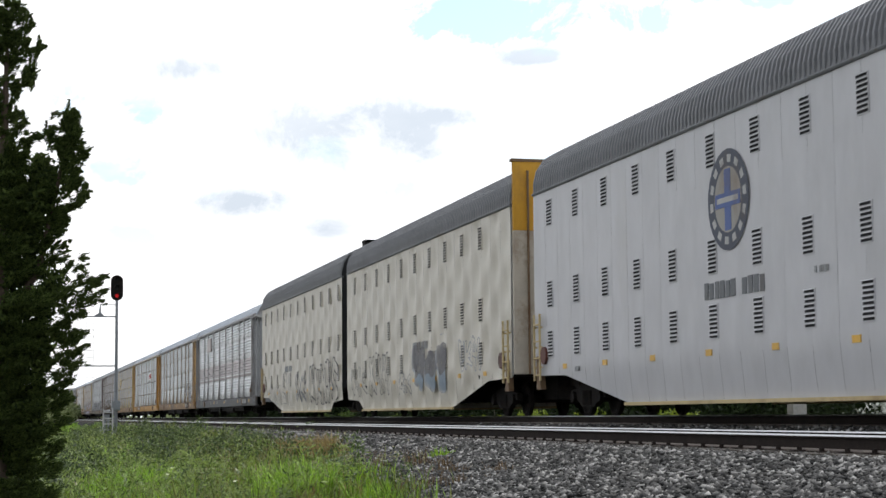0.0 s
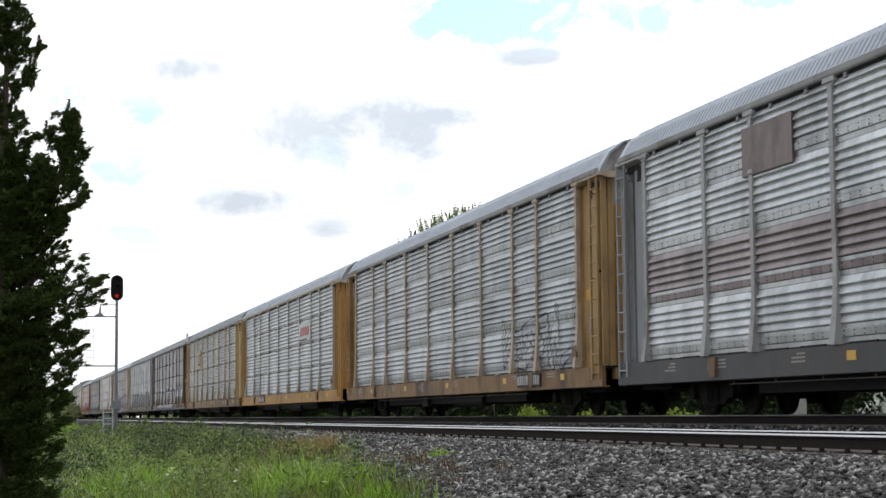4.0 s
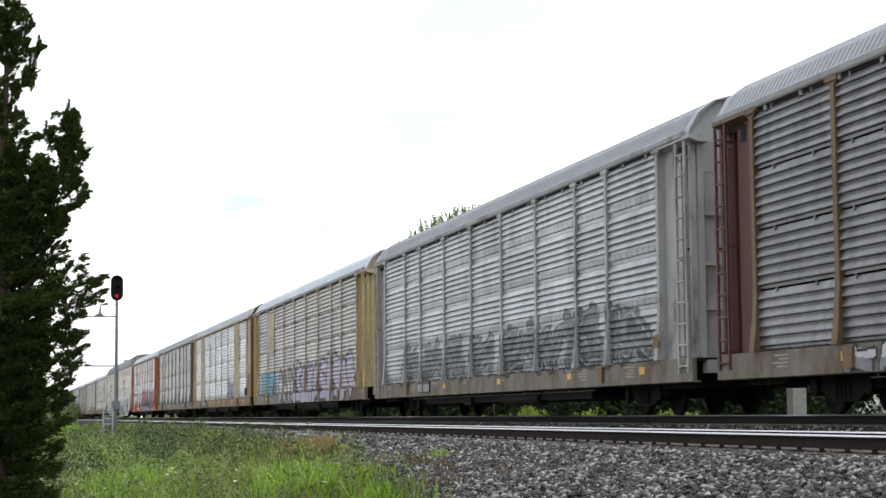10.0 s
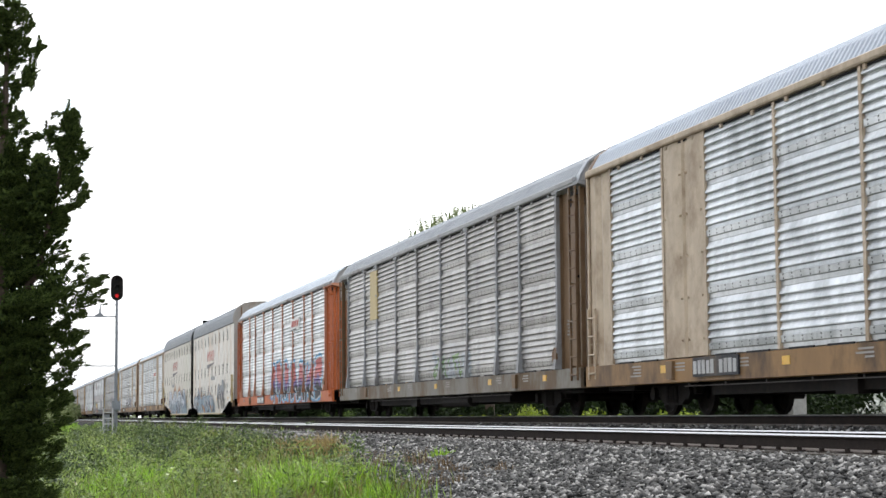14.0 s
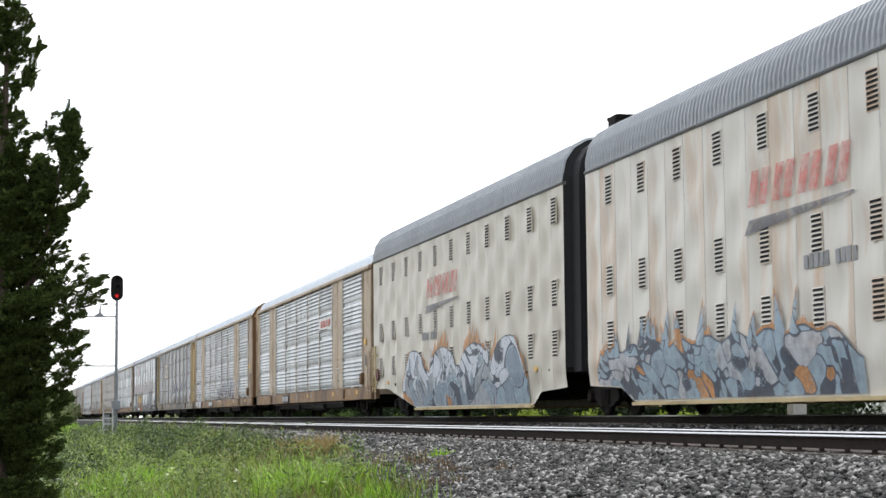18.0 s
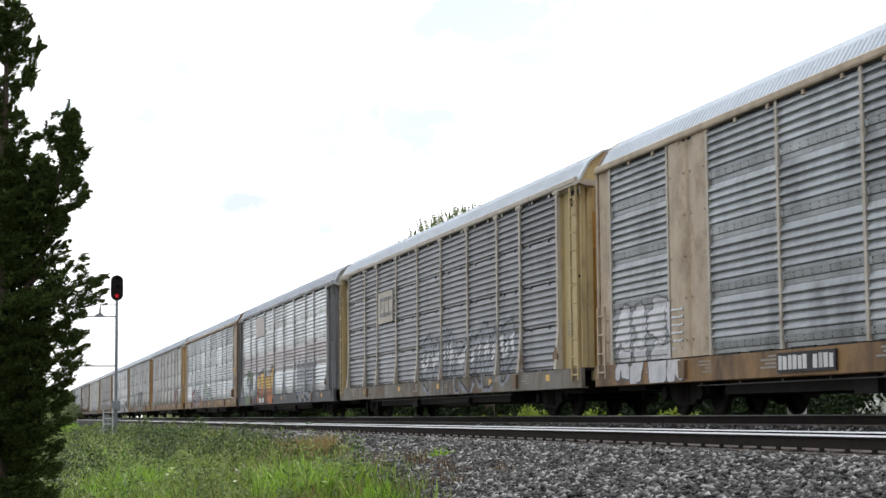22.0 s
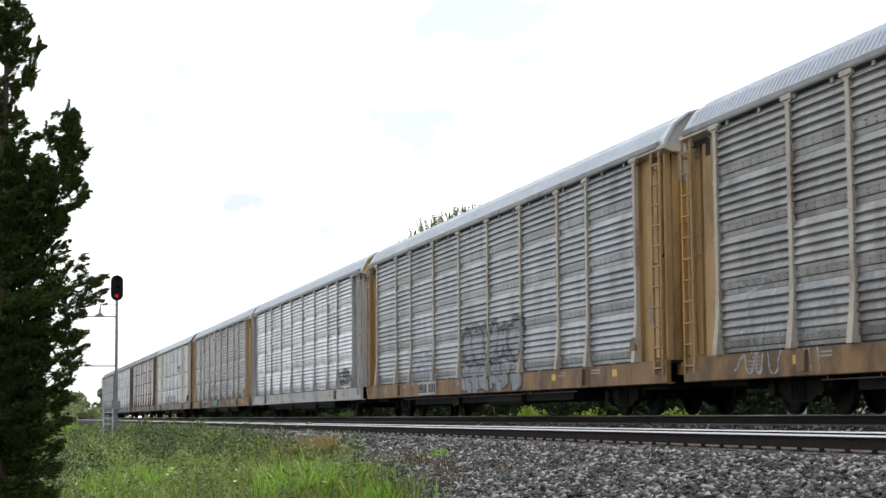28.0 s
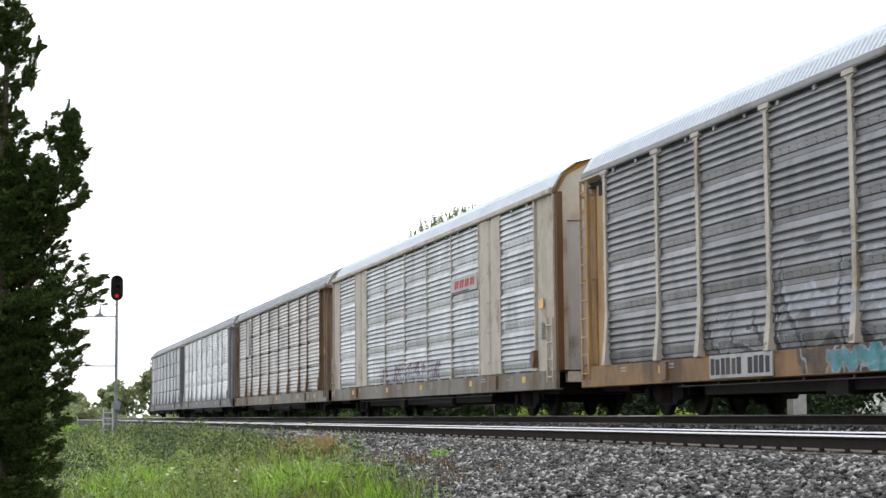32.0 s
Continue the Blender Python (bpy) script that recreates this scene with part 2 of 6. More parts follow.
# ---- mesh building ----
class Shape:
    """Gathers faces of several materials for one mesh."""

    def __init__(self):
        self.v, self.f, self.m = [], [], []

    def face(self, pts, m=0):
        n = len(self.v)
        self.v += [tuple(p) for p in pts]
        self.f.append(tuple(range(n, n + len(pts))))
        self.m.append(m)

    def box(self, x0, x1, y0, y1, z0, z1, m=0):
        n = len(self.v)
        self.v += [(x, y, z) for x in (x0, x1) for y in (y0, y1) for z in (z0, z1)]
        for q in ((0, 1, 3, 2), (4, 6, 7, 5), (0, 4, 5, 1), (2, 3, 7, 6), (0, 2, 6, 4), (1, 5, 7, 3)):
            self.f.append(tuple(n + i for i in q))
            self.m.append(m)

    def prism(self, pts, a, b, axis="y", m=0, caps=True):
        """A closed outline swept from a to b. axis y: outline in x, z; axis x: in y, z; axis z: in x, y."""
        def at(p, s):
            return {"y": (p[0], s, p[1]), "x": (s, p[0], p[1]), "z": (p[0], p[1], s)}[axis]
        n, k = len(self.v), len(pts)
        self.v += [at(p, a) for p in pts] + [at(p, b) for p in pts]
        for i in range(k):
            j = (i + 1) % k
            self.f.append((n + i, n + j, n + k + j, n + k + i))
            self.m.append(m)
        if caps:
            self.f += [tuple(range(n + k - 1, n - 1, -1)), tuple(range(n + k, n + 2 * k))]
            self.m += [m, m]

    def tube(self, p, q, r, m=0, sides=8, r2=None):
        p, q = Vector(p), Vector(q)
        z = (q - p).normalized()
        x = z.orthogonal().normalized()
        y = z.cross(x)
        n = len(self.v)
        for c, rad in ((p, r), (q, r if r2 is None else r2)):
            self.v += [tuple(c + (x * math.cos(2 * math.pi * i / sides) + y * math.sin(2 * math.pi * i / sides)) * rad) for i in range(sides)]
        for i in range(sides):
            j = (i + 1) % sides
            self.f.append((n + i, n + j, n + sides + j, n + sides + i))
            self.m.append(m)
        self.f += [tuple(range(n + sides - 1, n - 1, -1)), tuple(range(n + sides, n + 2 * sides))]
        self.m += [m, m]

    def mesh(self, name, mats, normals=True):
        me = bpy.data.meshes.new(name)
        me.from_pydata(self.v, [], self.f)
        for mat in mats:
            me.materials.append(mat)
        me.polygons.foreach_set("material_index", self.m)
        if normals:
            bm = bmesh.new()
            bm.from_mesh(me)
            bmesh.ops.recalc_face_normals(bm, faces=bm.faces)
            bm.to_mesh(me)
            bm.free()
        return me


def part(name, me, parent=None, m=None, label=""):
    """Links a mesh as one object under its thing."""
    ob = new(name, me)
    if parent:
        ob.parent = parent
    if m is not None:
        ob.matrix_basis = m
    return tagged(ob, label)


def loose(name, verts, tris, mat):
    """One mesh of very many small loose pieces, from arrays."""
    me = bpy.data.meshes.new(name)
    me.vertices.add(len(verts))
    me.vertices.foreach_set("co", np.asarray(verts, dtype=np.float32).ravel())
    k = tris.shape[1]
    me.loops.add(tris.size)
    me.loops.foreach_set("vertex_index", tris.astype(np.int32).ravel())
    me.polygons.add(len(tris))
    me.polygons.foreach_set("loop_start", np.arange(0, tris.size, k, dtype=np.int32))
    me.update(calc_edges=True)
    me.materials.append(mat)
    return me


# ---- the lie of the land: x across the line, y along it, z 0 at the far track's rail top ----
TRACK_X, NEAR_X, NEAR_Z = 13.29, 9.35, -0.2
PROFILE = [(-2500, -1.4), (-40, -1.4), (0, -1.3), (3.0, -1.15), (4.6, -1.0), (5.6, -0.80), (7.6, -0.45), (11.0, -0.42), (11.5, -0.30), (12.0, -0.22),
           (14.7, -0.22), (16.5, -0.7), (18.5, -1.15), (2500, -1.15)]


def height(x):
    return np.interp(x, [p[0] for p in PROFILE], [p[1] for p in PROFILE])


s = Shape()
ys = [-500, 0, 60, 200, 600, 3500]
for (x0, z0), (x1, z1) in zip(PROFILE, PROFILE[1:]):
    for y0, y1 in zip(ys, ys[1:]):
        s.face([(x0, y0, z0), (x1, y0, z1), (x1, y1, z1), (x0, y1, z0)])
tagged(part("ground", s.mesh("ground", [m_soil])), "grassy earth along the railway line", "ground", kind="structure")

s = Shape()
bed = [(x, z + 0.02) for x, z in PROFILE if 4.3 < x < 17]
bed = [(4.0, height(4.0) + 0.02)] + bed + [(17.2, height(17.2) + 0.02)]
for (x0, z0), (x1, z1) in zip(bed, bed[1:]):
    for y0, y1 in zip(ys, ys[1:]):
        s.face([(x0, y0, z0), (x1, y0, z1), (x1, y1, z1), (x0, y1, z0)])
tagged(part("ballast_bed", s.mesh("ballast_bed", [m_bed])), "ballast bed under both tracks, near black as the shade between stones", "ballast", kind="structure")

# loose ballast stones on the near shoulder and between the rails
rng = np.random.default_rng(5)


def stones(n, x0, x1, y0, y1, size):
    x, y = rng.uniform(x0, x1, n), rng.uniform(y0, y1, n)
    r = size * rng.uniform(0.55, 1.35, n)
    base = np.array([(1, 0, 0), (-1, 0, 0), (0, 1, 0), (0, -1, 0), (0, 0, 1), (0, 0, -1)], float)
    v = base[None] * rng.uniform(0.5, 1.1, (n, 6, 1)) + rng.uniform(-0.35, 0.35, (n, 6, 3))
    ang = rng.uniform(0, 6.28, n)
    tilt = rng.uniform(-0.7, 0.7, n)
    c, si, ct, st = np.cos(ang)[:, None], np.sin(ang)[:, None], np.cos(tilt)[:, None], np.sin(tilt)[:, None]
    v[..., 1], v[..., 2] = v[..., 1] * ct - v[..., 2] * st, v[..., 1] * st + v[..., 2] * ct
    v[..., 0], v[..., 1] = v[..., 0] * c - v[..., 1] * si, v[..., 0] * si + v[..., 1] * c
    v *= r[:, None, None] * np.stack([rng.uniform(0.75, 1.5, n), rng.uniform(0.75, 1.5, n), rng.uniform(0.5, 0.95, n)], 1)[:, None]
    v += np.stack([x, y, height(x) + 0.02 + r * 0.3], 1)[:, None]
    t = np.array([(0, 2, 4), (2, 1, 4), (1, 3, 4), (3, 0, 4), (2, 0, 5), (1, 2, 5), (3, 1, 5), (0, 3, 5)])
    return v.reshape(-1, 3), (t[None] + 6 * np.arange(n)[:, None, None]).reshape(-1, 3)


def heap(name, parts, mat, label, category):
    vs, ts, k = [], [], 0
    for v, t in parts:
        vs.append(v)
        ts.append(t + k)
        k += len(v)
    return tagged(part(name, loose(name, np.concatenate(vs), np.concatenate(ts), mat)), label, category, kind="stuff")


heap("ballast_stones", [stones(8000, 4.6, 8.3, 8, 13, 0.036), stones(27000, 3.9, 8.3, 13, 30, 0.039), stones(20000, 4.8, 8.3, 30, 60, 0.047), stones(9000, 8.9, 12.2, 14, 45, 0.04),
                        stones(9000, 5.2, 8.3, 60, 120, 0.06)], m_stone, "loose crushed grey stones of the track ballast", "gravel")

# ---- rails and ties ----
RAIL = [(-0.028, 0), (-0.037, -0.018), (-0.037, -0.035), (-0.009, -0.048), (-0.009, -0.15), (-0.07, -0.166), (-0.07, -0.18),
        (0.07, -0.18), (0.07, -0.166), (0.009, -0.15), (0.009, -0.048), (0.037, -0.035), (0.037, -0.018), (0.028, 0)]
for cx, z in ((NEAR_X, NEAR_Z), (TRACK_X, 0.0)):
    for dx in (-0.753, 0.753):
        s = Shape()
        s.prism([(px, pz) for px, pz in RAIL], -300, 1500)
        for k in (0, 12, 13):
            s.m[k] = 1
        # faces of the foot, in the tone with the light put in
        for k in (4, 5, 7, 8):
            s.m[k] = 2
        r = part("rail", s.mesh("rail", [m_rail, m_steel, m_lit_foot]), None, pose(cx + dx, 0, z))
        tagged(r, "rusty steel rail with a polished running surface", "rail", "rails of the two tracks", "structure")
tie = Shape()
tie.box(-1.3, 1.3, -0.115, 0.115, -0.38, -0.185)
for dx in (-0.753, 0.753):
    tie.box(dx - 0.17, dx + 0.17, -0.09, 0.09, -0.186, -0.172, 1)
    for px in (-0.1, 0.1):
        tie.box(dx + px - 0.022, dx + px + 0.022, -0.05, -0.01, -0.175, -0.135, 1)
tie_me = tie.mesh("tie", [m_tie, m_rail])
for i in range(110):
    t_ob = part("tie", tie_me, None, pose(NEAR_X + 0.02 * math.sin(i * 7.1), 10 + 0.56 * i, NEAR_Z + 0.004 * math.sin(i * 3.7), 0, 0, 0.5 * math.sin(i * 2.3)))
    tagged(t_ob, "weathered wooden railway tie with steel plates", "railway tie", "ties of the near track", "structure")
s = Shape()
for i in range(400):
    s.box(TRACK_X - 1.3, TRACK_X + 1.3, 4 + 0.56 * i - 0.115, 4 + 0.56 * i + 0.115, -0.38, -0.185)
for i in range(300):
    s.box(NEAR_X - 1.3, NEAR_X + 1.3, 71.8 + 0.56 * i - 0.115, 71.8 + 0.56 * i + 0.115, -0.58, -0.385)
tagged(part("far_ties", s.mesh("far_ties", [m_tie])), "row of wooden ties bedded in ballast", "railway ties", kind="stuff")

# ---- the train ----
SPEED = 19.9
HALF = 13.75                       # half the length of a rack car's body
BAYS = [2.9, 2.0, 2.9, 2.9, 2.9, 2.9, 2.9, 2.0, 2.9]
UNEVEN_BAYS = [3.56, 2.04, 2.84, 2.84, 2.84, 2.84, 2.84, 1.9, 3.15]
SIDE_X, Z_LOW, Z_TOP, TIER = 1.52, 1.04, 4.96, 0.98
FOLD = [(0.0, 0.0), (0.075, 0.0), (0.09, 0.026), (0.19, 0.034), (0.21, 0.010), (0.27, 0.004)]     # the broad fold below the ribs: height, depth
RIBS = {"three": [0.27, 0.41, 0.55, 0.69, 0.83], "five": [0.05, 0.20, 0.35, 0.50, 0.65, 0.80]}   # feet of the ribs above each sheet's lower edge
DEEP, TALL = {"three": 0.044, "five": 0.046}, 0.134


def relief(z, kind, style="rack"):
    """How far the side sheet stands out at the height z."""
    if style == "smooth":
        return 0.0
    zr = (z - Z_LOW) % TIER
    if kind == "three" and zr < 0.27:
        return float(np.interp(zr, [p[0] for p in FOLD], [p[1] for p in FOLD]))
    for c in RIBS[kind]:
        if c <= zr < c + TALL:
            return DEEP[kind] * float(np.interp(zr - c, [0, 0.018, 0.034, TALL], [0.05, 1, 1, 0.05]))
    return 0.0


def panel_mesh(width, kind, mat, gap, cache={}):
    """One sheet of the side: ribbed steel with rows of small holes."""
    key = (width, kind, mat.name, gap)
    if key not in cache:
        s = Shape()
        w, top = width / 2 - 0.03, TIER - (0.035 if gap else 0.006)
        pts = [(0.03, 0.0)] + ([(-d, z) for z, d in FOLD] if kind == "three" else [(0, 0.0)])
        for c in RIBS[kind]:
            pts += [(0, c), (-DEEP[kind], c + 0.018), (-DEEP[kind], c + 0.034), (0, c + TALL)]
        pts += [(0, top), (0.03, top)]
        s.prism(pts, -w, w)
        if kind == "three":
            s.m[1] = s.m[5] = 2      # perforated strips below and above the fold, in the darker copy
            n = int(width / 0.3)
            for i in range(n):
                y = -w + (i + 0.5) * 2 * w / n
                for x, z in ((-0.031, 0.11), (-0.036, 0.172)):
                    s.face([(x, y + 0.02 * math.cos(a), z + 0.018 * math.sin(a)) for a in (0, 1.05, 2.09, 3.14, 4.19, 5.24)], 1)
        if gap:
            for y in (-w * 0.5, w * 0.5):
                s.box(-0.03, 0, y - 0.02, y + 0.02, top - 0.05, top + 0.03, 0)
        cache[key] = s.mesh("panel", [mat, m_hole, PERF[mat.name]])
    return cache[key]


def post_mesh(kind, mat, cache={}):
    key = (kind, mat.name)
    if key not in cache:
        s = Shape()
        if kind == "flared":         # thin post with a cap and a splayed foot
            s.box(-0.062, 0.02, -0.066, 0.066, Z_LOW + 0.4, Z_TOP)
            s.box(-0.085, 0.02, -0.19, 0.19, Z_TOP - 0.065, Z_TOP + 0.02)
            s.prism([(-0.19, Z_TOP - 0.065), (-0.066, Z_TOP - 0.13), (0.066, Z_TOP - 0.13), (0.19, Z_TOP - 0.065)], -0.064, 0.02, "x")
            for w, z0, z1, d0, d1 in ((0.075, Z_LOW + 0.42, Z_LOW + 0.95, 0.095, 0.058), (0.09, Z_LOW - 0.02, Z_LOW + 0.42, 0.145, 0.095)):
                s.prism([(-d1, z1), (-d0, z0), (0.02, z0), (0.02, z1)], -w, w)
            for z in (Z_LOW + TIER, Z_LOW + 2 * TIER, Z_LOW + 3 * TIER):    # clips where the sheets meet
                s.box(-0.068, -0.05, -0.085, 0.085, z - 0.045, z + 0.02)
        elif kind == "flat":
            s.box(-0.05, 0.02, -0.045, 0.045, Z_LOW - 0.01, Z_TOP)
        cache[key] = s.mesh("post", [mat])
    return cache[key]


def plate_mesh(width, mat, cache={}):
    """A tall creased plate that closes a whole bay, riveted along its edges."""
    key = (width, mat.name)
    if key not in cache:
        s = Shape()
        w = width / 2 - 0.05
        s.prism([(0.03, -w), (-0.035, -w + 0.02), (-0.045, -w * 0.5), (-0.012, -0.05), (-0.05, 0.0), (-0.012, 0.05), (-0.045, w * 0.5), (-0.035, w - 0.02), (0.03, w)], Z_LOW, Z_TOP, "z")
        for z in np.arange(Z_LOW + 0.3, Z_TOP, 0.75):
            for y in (-w + 0.1, -0.15, 0.15, w - 0.1):
                s.box(-0.058, -0.02, y - 0.018, y + 0.018, z - 0.018, z + 0.018)
        cache[key] = s.mesh("bay_plate", [mat])
    return cache[key]


ARCH = [(-1.56, 4.97), (-1.50, 5.14), (-1.32, 5.44), (-1.02, 5.66), (-0.55, 5.79), (0, 5.83)]
ARCH = ARCH + [(-x, z) for x, z in reversed(ARCH[:-1])]


def roof_mesh(arch, half, mat, pitch=0.17, depth=0.028, cache={}):
    """An arched roof of corrugated sheet."""
    key = (half, mat.name, arch[0])
    if key not in cache:
        s = Shape()
        n = int(2 * half / pitch)
        k = len(arch)
        for i in range(n):           # each rib: a rise, a crest, a fall, a valley
            for u, d in ((0.0, depth), (0.14, 0.0), (0.5, 0.0), (0.64, depth)):
                y = -half + (i + u) * 2 * half / n
                s.v += [(x * (1 - q / 2), y, z - q) for q, (x, z) in ((d if 0 < j < k - 1 else 0.0, p) for j, p in enumerate(arch))]
        for i in range(4 * n - 1):
            for j in range(k - 1):
                a = i * k + j
                s.f.append((a, a + 1, a + k + 1, a + k))
                s.m.append(0)
        cache[key] = s.mesh("roof", [mat], False)
    return cache[key]


def eave_mesh(mat, half, z, deep, gap, cache={}):
    """The rail under the edge of the roof, with its clips and a dark strip that stands in for the shadowed gap below
    it.
    """
    key = (mat.name, half, z)
    if key not in cache:
        s = Shape()
        s.prism([(-1.50, z - 0.03), (-1.60, z - 0.02), (-1.615, z + 0.01), (-1.615, z + deep - 0.02), (-1.585, z + deep), (-1.50, z + deep)], -half, half)
        if gap:
            # near-black strip laid on the side as the gap's shadow
            s.box(-1.545, -1.50, -half + 1.5, half - 1.5, z - 0.068, z - 0.03, 1)
            for i in range(19):
                y = -half + 1.9 + i * (2 * half - 3.8) / 18
                s.box(-1.575, -1.54, y - 0.045, y + 0.045, z - 0.105, z - 0.02)
        cache[key] = s.mesh("eave_rail", [mat, m_hole])
    return cache[key]


def ladder_mesh(mat, low, high, cache={}):
    key = (mat.name, low, high)
    if key not in cache:
        s = Shape()
        for y in (-0.21, 0.21):
            s.box(-0.035, 0.005, y - 0.028, y + 0.028, low, high)
        n = int((high - low) / 0.38)
        for i in range(n + 1):
            s.tube((-0.03, -0.21, low + 0.12 + i * 0.38), (-0.03, 0.21, low + 0.12 + i * 0.38), 0.019, 0, 6)
        for z in (low + 0.3, (low + high) / 2, high - 0.3):
            for y in (-0.21, 0.21):
                s.box(-0.01, 0.16, y - 0.015, y + 0.015, z - 0.02, z + 0.02)
        cache[key] = s.mesh("ladder", [mat])
    return cache[key]


def wheel_mesh(cache={}):
    if "w" not in cache:
        s = Shape()
        n = 20
        prof = [(0.36, 0.0), (0.42, 0.0), (0.42, 0.10), (0.36, 0.12), (0.30, 0.07), (0.12, 0.06), (0.09, 0.10), (0.0, 0.10)]
        for x, sgn in ((-0.82, 1), (0.82, -1)):
            b = len(s.v)
            for i in range(n):
                a = 2 * math.pi * i / n
                s.v += [(x + sgn * (0.13 - q), r * math.cos(a), r * math.sin(a)) for r, q in prof]
            k = len(prof)
            for i in range(n):
                for j in range(k - 1):
                    i2 = (i + 1) % n
                    s.f.append((b + i * k + j, b + i2 * k + j, b + i2 * k + j + 1, b + i * k + j + 1))
                    s.m.append(0)
        s.tube((-0.9, 0, 0), (0.9, 0, 0), 0.08, 0, 10)
        cache["w"] = s.mesh("wheelset", [m_black])
    return cache["w"]


def truck_mesh(cache={}):
    """A cast truck: two side frames with springs, and a bolster."""
    if "t" not in cache:
        s = Shape()
        for x in (-1.02, 1.02):
            out = [(-1.15, 0.40), (-1.15, 0.56), (-0.75, 0.60), (-0.4, 0.72), (0.4, 0.72), (0.75, 0.60), (1.15, 0.56), (1.15, 0.40), (0.72, 0.36),
                   (0.42, 0.20), (-0.42, 0.20), (-0.72, 0.36)]
            s.prism(out, x - 0.07, x + 0.07, "x")
            for y in (-0.2, -0.07, 0.07, 0.2):
                s.tube((x * 1.07, y, 0.24), (x * 1.07, y, 0.55), 0.055, 0, 8)
            for y in (-0.88, 0.88):
                s.tube((x * 0.9, y, 0.42), (x * 1.14, y, 0.42), 0.13, 0, 10)
        s.box(-1.0, 1.0, -0.2, 0.2, 0.45, 0.72)
        cache["t"] = s.mesh("side_frame", [m_black])
    return cache["t"]


def running_gear(car, ends, floor_z):
    """Trucks with their wheelsets under a car, at the given places along it."""
    for y in ends:
        truck = part("truck", truck_mesh(), car, pose(0, y, 0))
        for dy in (-0.88, 0.88):
            part("wheelset", wheel_mesh(), truck, pose(0, dy, 0.42))


def coupler_mesh(cache={}):
    if "c" not in cache:
        s = Shape()
        s.box(-0.09, 0.09, -0.55, 0.5, 0.72, 0.9)
        s.box(-0.2, 0.2, -0.75, -0.45, 0.66, 0.98)
        s.tube((0.35, -0.3, 0.75), (0.25, -0.75, 0.35), 0.03, 0, 6)
        cache["c"] = s.mesh("coupler", [m_black])
    return cache["c"]


def skirt(y, half, lead):
    """Lower edge of the smooth side: high over the end truck, low in the middle, a small ledge by the shared truck."""
    return np.interp(y if lead else -y, [-half, 2.2 - half, 5.9 - half, half - 2.6, half - 1.9, half], [0.92, 0.88, 0.26, 0.26, 0.55, 0.62])


def coat(me_name, paint_of, yy, zz, cy, cz, colours, out_at, posts=(), post_at=None):
    """Lays strips of paint, one for each run of a colour, on a side whose relief is out_at(z), and post_at(z) on the posts' faces."""
    v, m = [], []
    edge = np.full((1, paint_of.shape[1]), -1)
    raised = np.zeros(len(yy), bool)
    for y in posts:
        raised |= np.abs(yy[:, 0] - y) < 0.07
    step = np.diff(np.concatenate([edge, paint_of * 2 + raised[:, None] * (paint_of >= 0), edge]), axis=0) != 0
    for k in range(paint_of.shape[1]):
        z = zz[0, k]
        cuts = np.flatnonzero(step[:, k])
        for a, b in zip(cuts, cuts[1:]):
            c = paint_of[a, k]
            if c >= 0:
                y0, y1 = yy[a, k] - cy / 2, yy[b - 1, k] + cy / 2
                if raised[a]:
                    lo, hi = post_at(z - cz / 2), post_at(z + cz / 2)
                else:
                    lo, hi = out_at(z - cz / 2 + 0.001), out_at(z + cz / 2 - 0.001)
                v += [(-lo, y0, z - cz / 2), (-hi, y0, z + cz / 2), (-hi, y1, z + cz / 2), (-lo, y1, z - cz / 2)]
                m.append(c)
    me = loose(me_name, np.array(v), np.arange(len(v)).reshape(-1, 4), colours[0])
    for c in colours[1:]:
        me.materials.append(c or colours[0])
    me.polygons.foreach_set("material_index", np.array(m, dtype=np.int32))
    return me


def wall_grid(y0, y1, z0, z1, cy, cz):
    ny, nz = int((y1 - y0) / cy), int((z1 - z0) / cz)
    return np.meshgrid(y0 + cy * (np.arange(ny) + 0.5), z0 + cz * (np.arange(nz) + 0.5), indexing="ij")


